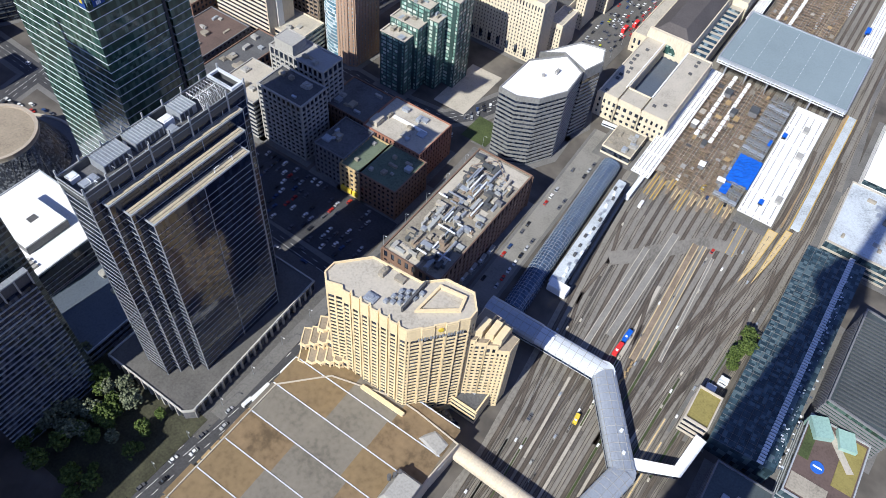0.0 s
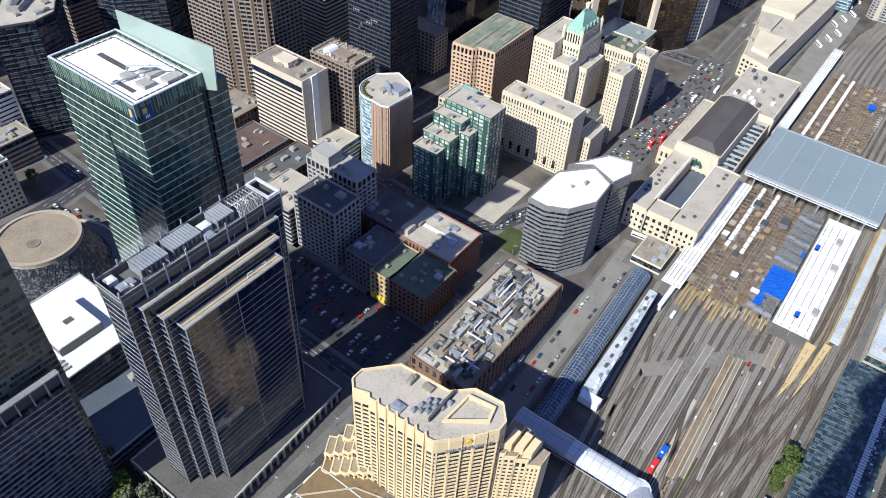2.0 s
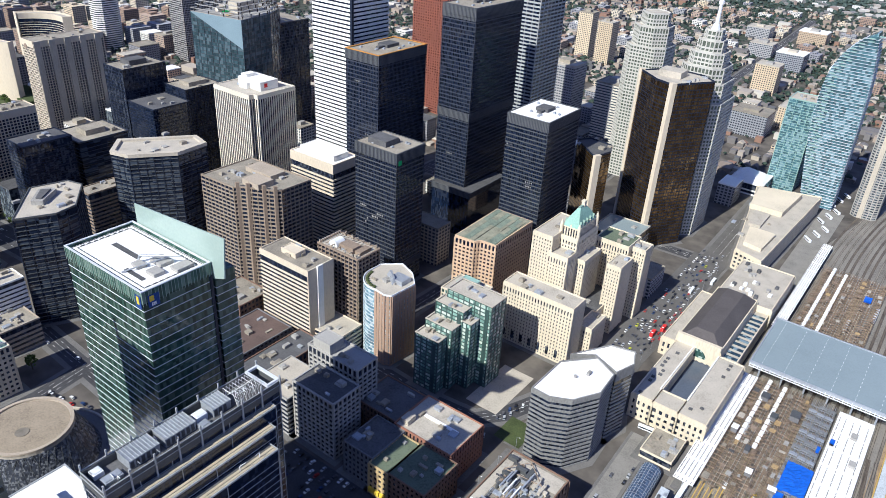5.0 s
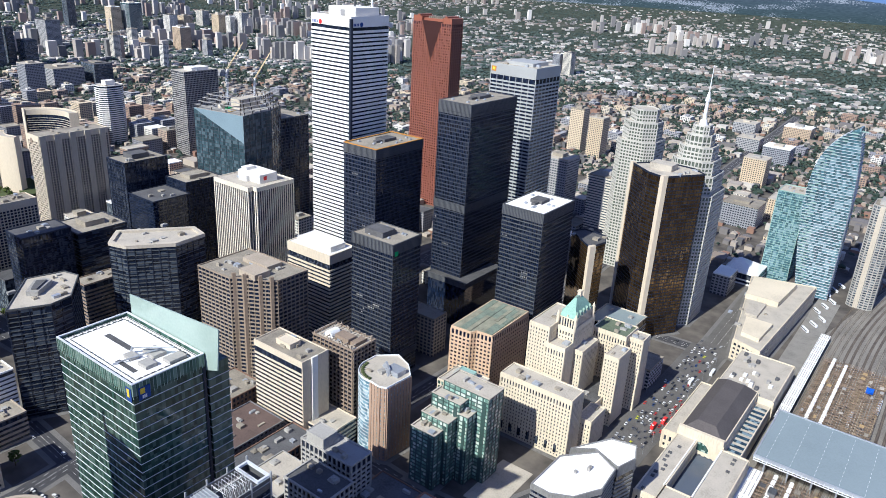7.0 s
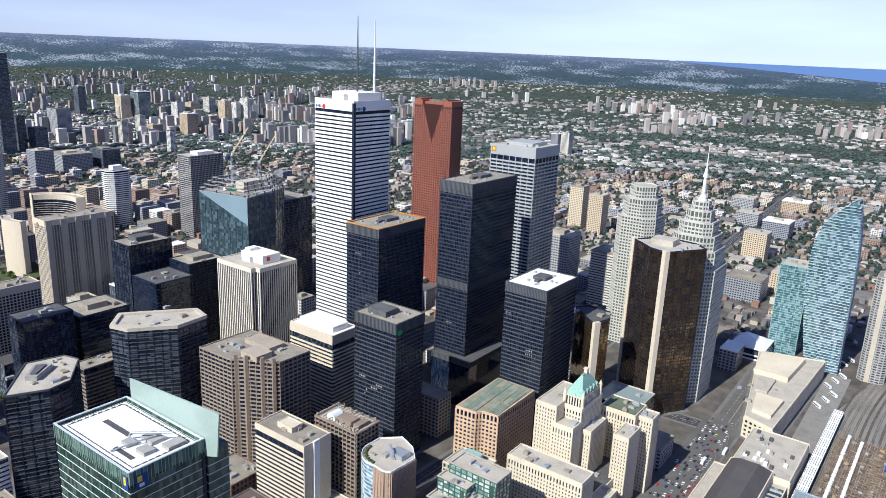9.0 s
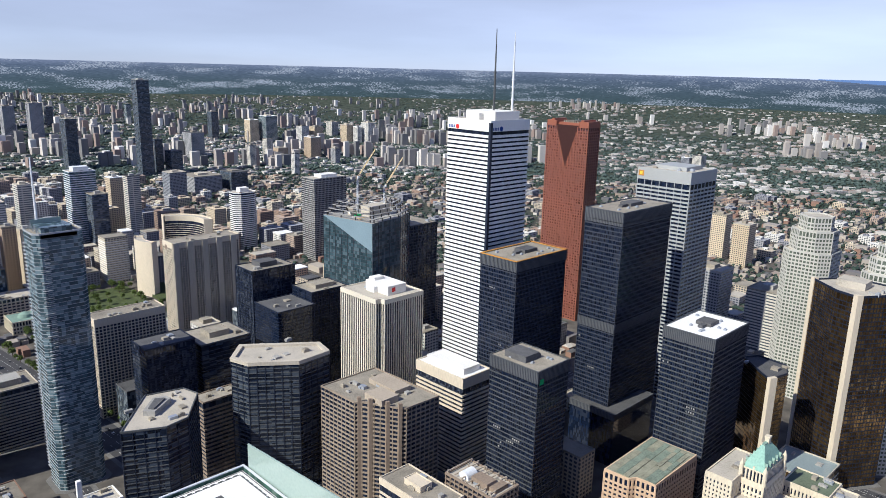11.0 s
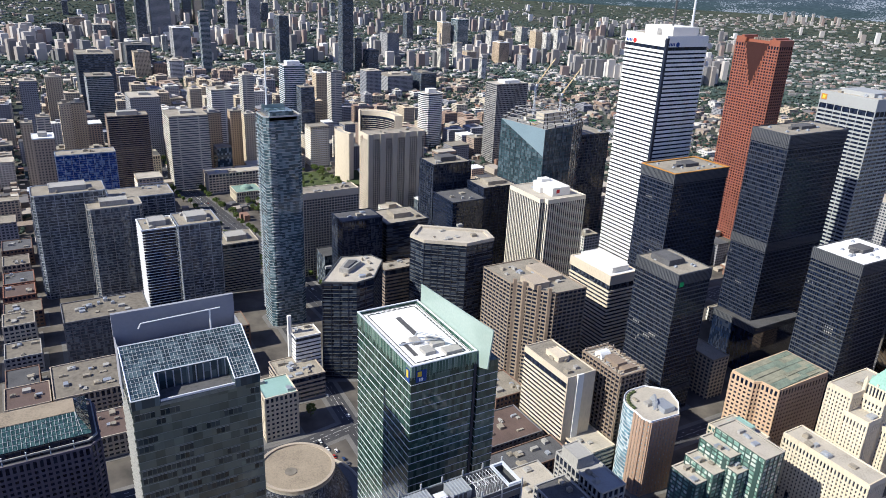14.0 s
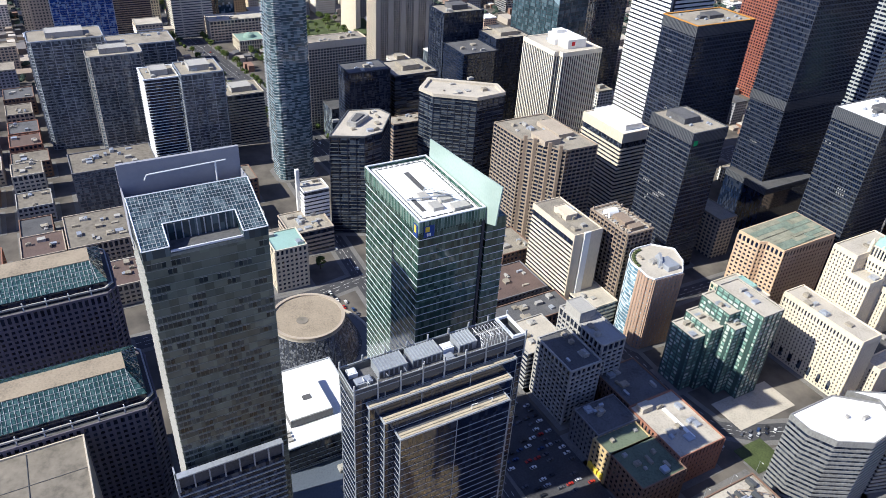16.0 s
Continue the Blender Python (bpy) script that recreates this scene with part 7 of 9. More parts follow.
def yard_platforms():
    """Low platforms between the tracks, with pale edges, and a paved crossing before the shed."""
    runs = ((-14.5, 344, -11.4, 244, 3.6, "platform_brown", "platform_sand"), (-9.2, 346, -6.2, 248, 2.4, "platform_grey", "platform_sand"), (-28, 344, -28.6, 250, 4.2, "platform_grey", "pale_roof"), (-38.5, 322, -37, 232, 3.4, "platform_grey", "pale_roof"), (4.6, 383, 5.2, 349, 4.2, "platform_grey", "ochre_edge"), (-1.5, 340, 1.5, 252, 1.6, "platform_grey", "pale_roof"))
    for xa, ya, xb, yb, w, mt, em in runs:
        b = thing("yard_platform", "low yard platform with pale worn edges", "platform", (0, 0, 0), 0, "yard platforms", "structure")
        part("deck", ribbon([(xa, ya), (xb, yb)], w, 0.1, 0.46), mt, b)
        for o in (-w / 2, w / 2):
            part("edge", ribbon([(xa + o, ya), (xb + o, yb)], 0.45, 0.1, 0.5), em, b, "pale platform edge")
    for pts in ([(17.4, 331.5), (21.5, 350), (24.9, 386), (18.8, 386)], [(24.5, 336), (29, 362), (32.5, 392), (28.6, 392), (26.4, 366)]):
        b = thing("tapered_platform", "sandy tapering platform with yellow edges", "platform", (0, 0, 0), 0, "tapered platforms", "structure")
        part("deck", Shape().prism(pts, 0.1, 0.62), "platform_sand", b)
        part("edge", Shape().ring(offset(pts, 0.25), offset(pts, -0.25), 0.1, 0.66), "ochre_edge", b, "yellow platform edge")
        for k in range(5):
            u = (k + 1.2) / 6.5
            x, y = pts[0][0] * (1 - u) + (pts[2][0] + pts[3][0]) / 2 * u, pts[0][1] * (1 - u) + pts[2][1] * u
            part("lamp_post", Shape().bar((x, y, 0.6), (x, y, 5), 0.12, 5).bar((x - 1, y, 5), (x + 1, y, 5), 0.12, 4), "grey_steel", b)
    tagged(part("crossing", ribbon([(-54, 300), (-44, 309), (-26, 331), (-9, 350), (8, 357)], 10, 0.1, 0.42), "pale_ballast"), "grey paved crossing over the tracks", "road", kind="structure")
    rng = random.Random(41)
    for k in range(45):
        i, y = rng.randrange(21), rng.uniform(60, 350)
        ln = rng.uniform(4, 22)
        tagged(part("oil_stain", ribbon([(track_x(i, y), y), (track_x(i, y + ln), y + ln)], rng.uniform(0.6, 1.4), 0.15, 0.245 + 0.001 * (k % 9)), "dark_ballast"), "dark oily stain between the rails", "ground", kind="structure")


yard_platforms()


def station_canopies():
    def canopy(label, x0, x1, y0, y1, z, mat="white_roof", ribs=True):
        b = thing("platform_canopy", label, "canopy", ((x0 + x1) / 2, (y0 + y1) / 2, 0), 0, "platform canopies")
        w, d = (x1 - x0) / 2, (y1 - y0) / 2
        part("platform", Shape().box(-w + 0.6, w - 0.6, -d - 4, d, 0.1, 1.1), "paving", b)
        part("roof", Shape().prism(R(-w, w, -d, d), z - 0.5, z, R(-w, w, -d, d)), mat, b)
        for k in range(int(2 * d / 12) + 1):
            part("post", Shape().box(-0.2, 0.2, -d + 12 * k + 0.5, -d + 12 * k + 0.9, 1, z - 0.4), "zinc", b)
        if ribs:
            for o in (-0.43, -0.27, -0.05, 0.14, 0.37):
                sl = Shape()
                for k in range(int(2 * d / 5)):
                    sl.box(o * 2 * w - 0.22, o * 2 * w + 0.22, -d + 5 * k + 0.4, -d + 5 * k + (4.4 if k % 4 else 2.0), z, z + 0.3)
                part("roof_slot", sl, "dark_concrete", b)
        return b

    canopy("white flat platform canopy along the station", -75, -62, 371, 511, 7)
    s = canopy("white broad platform canopy beside blue tarpaulins", -4, 19, 382, 511, 7)
    for x, y in ((6, 10), (2, 40), (8, -40)):
        part("roof_unit", Shape().box(x - 2, x + 2, y - 3, y + 3, 7.1, 9), "concrete", s)
    canopy("white platform canopy past the shed", -75, -66, 594, 790, 7)
    canopy("white platform canopy past the shed", 14, 26, 594, 760, 7)
    # old train shed: rusty rails of stripped roof, white vaulted strips, zinc arches on the south side
    rng = random.Random(12)
    for part_y0, part_y1 in ((378, 514), (593, 740)):
        for i in range(10):
            x = -59 + 5.6 * i
            y0, y1 = part_y0 + rng.uniform(0, 8), part_y1
            b = thing("shed_bay", "old train shed bay with bare beams", "train shed", (x, (y0 + y1) / 2, 0), 0, "train shed bays")
            d = (y1 - y0) / 2
            zinc = i > 6 and part_y0 < 500
            part("platform", Shape().box(-1.0, 1.0, -d - 12, d, 0.1, 1.1), "platform_brown", b)
            part("track_bed", Shape().box(-2.75, -1.4, -d, d, 0.1, 0.5).box(1.4, 2.75, -d, d, 0.1, 0.5), "platform_tan" if i % 4 else "platform_grey", b)
            for o in (-1.15, 1.15):
                part("platform_edge", Shape().box(o - 0.3, o + 0.3, -d - (18 if i in (0, 1, 4) else 7), -d + 3, 0.12, 1.16), "ochre_edge" if i in (0, 1, 2, 4, 8) else "platform_sand", b, "yellow platform edge")
            fr, tr = Shape(), Shape()
            for o in (-2.5, -1.5, -0.55, 0.55, 1.5, 2.5):
                (tr if o in (-0.55, 1.5) else fr).box(o - 0.14, o + 0.14, -d, d, 6.2, 6.6)
            n = int(2 * d / 4.6)
            for k in range(n):
                y = -d + 4.6 * k + rng.uniform(-0.3, 0.3)
                fr.box(-2.8, 2.8, y, y + 0.4, 6.0, 6.7)
                if rng.random() < 0.5:
                    u = rng.choice((-2.5, -0.6, 1.3))
                    fr.box(u, u + rng.uniform(0.7, 1.3), y + 0.4, y + rng.uniform(1.2, 3.4), 6.3, 6.9)
            part("roof_frame", fr, "dull_zinc" if zinc else "rust_frame", b, "zinc roof frame" if zinc else "rusty roof frame")
            part("roof_rail", tr, "zinc" if zinc else ("ochre_rust", "pale_roof", "concrete")[i % 3], b)
            y = -d + (52 if part_y0 < 500 else 2)
            while y < d - 6 and i in (1, 3):
                part("white_vault", Shape().prism(R(-1.4, 1.4, y, y + 5.4), 6.9, 7.5).prism(R(-1.4, 1.4, y, y + 5.4), 7.5, 8.0, R(-0.6, 0.6, y, y + 5.4)), "white_roof", b, "white vaulted roof panel")
                y += 7.6
            for k in range(n // 2):
                y = -d + 9.2 * k
                if zinc:
                    q = Shape()
                    for j in range(5):
                        a0, a1 = math.pi * j / 5, math.pi * (j + 1) / 5
                        q.prism([(-2.6 * math.cos(a0), y + 1), (-2.6 * math.cos(a1), y + 1), (-2.6 * math.cos(a1), y + 3.2), (-2.6 * math.cos(a0), y + 3.2)], 6.8, 7.0 + 0.9 * math.sin((a0 + a1) / 2))
                    part("zinc_arch", q, "dull_zinc" if k % 3 else "zinc", b)
                elif rng.random() < 0.4:
                    part("roof_panel", Shape().box(-2.6 + rng.uniform(0, 2.4), rng.uniform(0.8, 2.6), y + 1, y + rng.uniform(3, 7.5), 6.7, 6.95), rng.choice(("gravel", "rust_frame", "brown", "dark_roof", "ochre_gravel", "pale_roof", "concrete")), b)
            part("posts", Shape().box(-0.2, 0.2, -d, -d + 0.4, 1, 6.1).box(-0.2, 0.2, -0.2, 0.2, 1, 6.1).box(-0.2, 0.2, d - 0.4, d, 1, 6.1), "brown", b)["kind"] = "stuff"
    for x, y, w, dd, hh in ((-51, 489, 5, 7, 3), (-40, 470, 4, 6, 3), (-28, 480, 6, 8, 4), (-38, 404, 4, 5, 3), (-22, 398, 5, 4, 3), (-58, 440, 4, 5, 3.5), (-45, 425, 3, 6, 2.5)):
        u = thing("site_hut", "dark grey site hut on the stripped shed roof", "hut", (x, y, 6.9), rng.uniform(-4, 4), "site huts")
        part("walls", Shape().box(-w / 2, w / 2, -dd / 2, dd / 2, 0, hh), "dark_concrete", u)
        part("roof", Shape().box(-w / 2 - 0.2, w / 2 + 0.2, -dd / 2 - 0.2, dd / 2 + 0.2, hh, hh + 0.3), "grey_steel" if dd > 5 else "white_roof", u)
    for x0, x1, y0, y1 in ((-20.5, -4.5, 403, 433), (-20, -15, 390, 400), (-8.5, -6.5, 454, 460), (5, 8, 395, 400), (-3, 0, 468, 474), (12, 16, 640, 650), (-20, -14, 690, 700)):
        t = Shape()
        nx, ny = max(2, int((x1 - x0) / 1.5)), max(2, int((y1 - y0) / 1.5))
        rg = random.Random(int(x0 * 3 + y0))
        for j in range(ny + 1):
            for i in range(nx + 1):
                t.v.append((x0 + (x1 - x0) * i / nx, y0 + (y1 - y0) * j / ny, 8.3 + rg.uniform(-0.25, 0.3)))
        for j in range(ny):
            for i in range(nx):
                q = j * (nx + 1) + i
                t.f.append((q, q + 1, q + nx + 2, q + nx + 1))
        k = len(t.v)
        t.v += [(x, y, 7.0) for x, y in R(x0, x1, y0, y1)]
        t.f.append((k + 3, k + 2, k + 1, k))
        tagged(part("tarpaulin", t, "blue_tarp"), "creased blue tarpaulin over the old train shed", "tarpaulin")
    # glass shed roof
    b = thing("train_hall", "grey-blue glass train hall roof on a steel frame", "train shed", (-22.5, 553.5, 0))
    part("roof", Shape().box(-49, 49, -38.5, 38.5, 14.8, 16), "slate_glass", b)
    part("fascia", Shape().ring(R(-49.6, 49.6, -39.1, 39.1), R(-48.5, 48.5, -38, 38), 14, 16.5), "zinc", b)
    part("soffit", Shape().box(-48, 48, -37, 37, 12.6, 14.7), "dark_roof", b)
    for k in range(6):
        x = -41 + 16.4 * k
        for j in range(12):
            part("skylight", Shape().box(x - 0.13, x + 0.13, -36 + 6.1 * j, -33.4 + 6.1 * j, 16, 16.15), "pale_zinc", b)
        for y in (-36.5, 0, 36.5):
            part("column", Shape().box(x - 0.6, x + 0.6, y - 0.6, y + 0.6, 0.1, 12.7), "zinc", b)
    for k in range(33):
        part("truss", Shape().box(-48.6 + 3 * k, -48.2 + 3 * k, -41, -38.5, 13.2, 15), "white_metal", b)
    part("truss", Shape().box(-49, 49, -41.3, -40.7, 13.0, 13.5).box(-49, 49, -41.3, -40.7, 14.8, 15.2), "white_metal", b)


station_canopies()


def union_station():
    kw = dict(wall="limestone", glass="glass_dark", fh=5.0, band=0.5, pier=4.2, pw=2.2, proud=0.4, top_h=4, pave=False)
    b = building("station", "long limestone railway station with flat roofs", R(-124, -109, 414, 497), 20, roof="pale_roof", units=0, **kw)
    building("", "", R(-91, -72, 414, 497), 20, roof="pale_roof", units=0, parent=b, **kw)
    building("", "", R(-109, -91, 414, 430), 20, roof="pale_roof", units=0, parent=b, **kw)
    building("", "", R(-124, -78, 592, 668), 20, roof="pale_roof", units=0, parent=b, **kw)
    building("", "", R(-90, -79, 497, 592), 15, roof="pale_roof", units=0, parent=b, **kw)
    building("", "", R(-136, -124, 500, 590), 16, roof="pale_roof", units=0, parent=b, **kw)
    building("", "", R(-124, -91, 497, 592), 24, roof="dark_roof", units=0, parent=b, **kw)
    ox, oy = b.location.x, b.location.y
    hall = R(-123.5 - ox, -91.5 - ox, 497.5 - oy, 591.5 - oy)
    part("hall_roof", Shape().prism(hall, 24.5, 32, offset(hall, -9)), "hall_roof", b, "dark grey hipped hall roof")
    part("end_gable", Shape().box(-124.5 - ox, -90.5 - ox, 496 - oy, 499 - oy, 10, 28), "limestone", b)
    a = arc(-107 - ox, 0, 7.5, 0, 180, 12)
    part("arch_window", Shape().add([(x, 495.85 - oy, 13 + y) for x, y in a] + [(x, 495.95 - oy, 13 + y) for x, y in a], [tuple(range(12, -1, -1))] + [(i, i + 1, i + 14, i + 13) for i in range(12)]), "glass_teal", b, "arched glazed end window")
    part("court_floor", Shape().box(-109 - ox, -91 - ox, 430 - oy, 497 - oy, 8, 9), "slate_dark", b)
    for x in (-110.2, -90.8):
        part("court_kerb", Shape().box(x - 0.5 - ox, x + 0.5 - ox, 430 - oy, 496 - oy, 20, 21.2), "white_stone", b)
    rng = random.Random(8)
    for k in range(14):
        x, y = rng.choice((-117, -120, -86, -80)), 418 + 5.6 * k
        part("skylight", Shape().box(x - ox - 1.2, x - ox + 1.2, y - oy - 1.0, y - oy + 1.0, 20.1, 21.2), "dark_roof", b)
    for k in range(24):
        x, y = rng.uniform(-121, -81), rng.uniform(596, 664)
        part("roof_unit", Shape().box(x - ox - 1.5, x - ox + 1.5, y - oy - 2.2, y - oy + 2.2, 20.1, 21.6 + rng.random()), rng.choice(("dark_roof", "white_roof", "concrete")), b)
    for k in range(12):
        y = 500 + 7.4 * k
        part("side_glazing", Shape().box(-89.5 - ox, -79.5 - ox, y - oy, y - oy + 3.5, 15.1, 15.5), "glass_blue", b)
    # columned front
    for k in range(22):
        part("column", Shape().bar((-137.2 - ox, 502 - oy + 4.1 * k, 0.5), (-137.2 - ox, 502 - oy + 4.1 * k, 13), 0.8, 10), "limestone", b)
    p = building("post_office", "long limestone customs and post building", [(-136.6, 683), (-110, 673), (-101, 879), (-167, 860)], 21, wall="limestone", glass="glass_dark", fh=4.4, band=0.5, pier=4.5, pw=2.0, proud=0.4, top_h=3, roof="pale_roof", units=16)
    part("upper_block", Shape().prism([(-22, 14), (12, 14), (16, 82), (-28, 72)], 21, 27), "limestone", p)
    part("upper_block", Shape().prism([(0, -80), (18, -84), (20, -40), (-6, -40)], 21, 25), "limestone", p)
    part("upper_block", Shape().prism([(-10, -30), (2, -30), (2, 8), (-16, 8)], 21, 24), "pale_roof", p)
    building("station_annexe", "low flat-roofed station annexe", R(-101, -80, 381, 408), 6, wall="limestone", glass="glass_dark", fh=4, band=0.4, roof="gravel", units=10)


union_station()


# ---- covered walkways ----
def arch_run(b, p, q, w, z0, z1, mat, rib=3.0, rib_mat="white_metal", flat=0.55, lines=0):
    p, q = Vector(p), Vector(q)
    d = (q - p)
    ln = d.length
    d.normalize()
    nn = Vector((d.y, -d.x))
    prof = [(w / 2 * math.cos(radians(180 * i / 10)), z0 + (z1 - z0) * (1 - flat) + (z1 - z0) * flat * math.sin(radians(180 * i / 10))) for i in range(11)]
    prof = [(w / 2, z0)] + prof + [(-w / 2, z0)]
    s, m = Shape(), len(prof)
    for e in (p, q):
        s.v += [(e.x + nn.x * o, e.y + nn.y * o, z) for o, z in prof]
    s.f += [(i, i + 1, m + i + 1, m + i) for i in range(m - 1)] + [(m - 1, 0, m, 2 * m - 1), tuple(range(m - 1, -1, -1)), tuple(range(m, 2 * m))]
    part("roof_vault", s, mat, b)
    for k in range(int(ln / rib) + 1):
        c = p + d * min(ln, rib * k)
        r = Shape()
        for i in range(m - 1):
            (o0, za), (o1, zb) = prof[i], prof[i + 1]
            r.bar((c.x + nn.x * o0 * 1.01, c.y + nn.y * o0 * 1.01, za + 0.05), (c.x + nn.x * o1 * 1.01, c.y + nn.y * o1 * 1.01, zb + 0.05), 0.13, 4)
        part("rib", r, rib_mat, b)
    for i in range(1, lines + 1):
        o, z = prof[1 + i * 10 // (lines + 1)]
        part("purlin", Shape().bar((p.x + nn.x * o, p.y + nn.y * o, z + 0.08), (q.x + nn.x * o, q.y + nn.y * o, z + 0.08), 0.12, 4), rib_mat, b)


def walkways():
    w = thing("covered_walkway", "zinc-roofed covered walkway bridging the rail yard", "walkway")
    for i, (p, q) in enumerate((((-93, 221), (-60, 221.5)), ((-60, 221.5), (-20.5, 222)), ((-20.5, 222), (12.5, 178)), ((12.5, 178), (4, 140)))):
        arch_run(w, p, q, 13 if i != 1 else 12, 4.5, 11.5, "zinc" if i != 1 else "pale_zinc", 4.5, "concrete", 0.35, 3)
        d = (Vector(q) - Vector(p)).normalized()
        nn = Vector((d.y, -d.x))
        for sg in (-1, 1):
            a, c = Vector(p) + nn * sg * 6.2, Vector(q) + nn * sg * 6.2
            part("side_glazing", Shape().bar((a.x, a.y, 6.4), (c.x, c.y, 6.4), 0.7, 4), "glass_dark", w)
        for u in (0.15, 0.85):
            c = Vector(p).lerp(Vector(q), u)
            part("pier", Shape().box(c.x - 1, c.x + 1, c.y - 1, c.y + 1, 0, 5), "concrete", w)
    part("elbow", Shape().bar((-20.5, 222, 4.6), (-20.5, 222, 10.6), 6.7, 12, 6.0), "pale_zinc", w)
    part("elbow", Shape().bar((12.5, 178, 4.6), (12.5, 178, 10.6), 6.7, 12, 6.0), "zinc", w)
    for x, y in ((-52, 222), (2, 196), (8, 186)):
        part("roof_unit", Shape().box(x - 0.8, x + 0.8, y - 0.8, y + 0.8, 11, 12.3), "white_metal", w)
    g = thing("glass_tunnel", "blue barrel-vaulted glass tunnel beside the station street", "walkway")
    arch_run(g, (-81.5, 229), (-88.5, 371), 13, 0.1, 8.6, "tunnel_glass", 2.6, "zinc_bar", 0.65, 7)
    c = thing("platform_shelter", "white-roofed platform shelter beside a glass tunnel", "canopy", (-69, 307, 0))
    part("roof", Shape().prism([(-5, -50), (3.5, -47), (-2.5, 50), (-8, 50)], 7, 8), "frost_roof", c)
    part("wall", Shape().prism([(-5, -49), (4.5, -46), (-2, 49), (-8, 49)], 0.1, 7), "glass_dark", c)
    part("dark_edge", Shape().prism([(5.7, -47), (7.2, -46), (1, 52), (-0.6, 52)], 4, 5), "steel", c)
    rng = random.Random(4)
    for k in range(22):
        y = -46 + 4.3 * k
        x = -1.5 - 0.06 * y + rng.uniform(-2.5, 2.5)
        part("roof_unit", Shape().box(x - 0.8, x + 0.8, y - 1.2, y + 1.2, 8, 8.8 + rng.random()), rng.choice(("white_metal", "zinc", "dark_roof")), c)
    part("end_bay", Shape().box(-4, 8, -53, -47, 3, 8.5), "white_roof", c)
    b = thing("cream_bridge", "cream vaulted footbridge over the rail yard", "walkway")
    arch_run(b, (-60, 140), (2, 138), 8, 5, 10, "cream_vault", 9, "cream", 0.6, 0)
    for x in (-40, -15):
        part("pier", Shape().box(x - 1, x + 1, 137, 141, 0, 5.2), "concrete", b)
    v = thing("white_walkway", "white flat-roofed walkway on posts", "walkway")
    part("roof", ribbon([(12, 184), (34, 194.5), (37, 218)], 6, 8.5, 9.3), "white_roof", v)
    part("deck", ribbon([(12, 184), (34, 194.5), (37, 218)], 4.6, 4.6, 8.4), "glass_dark", v)
    for x, y in ((20, 188), (34, 195), (36, 210)):
        part("post", Shape().box(x - 0.4, x + 0.4, y - 0.4, y + 0.4, 0, 4.7), "zinc", v)


walkways()


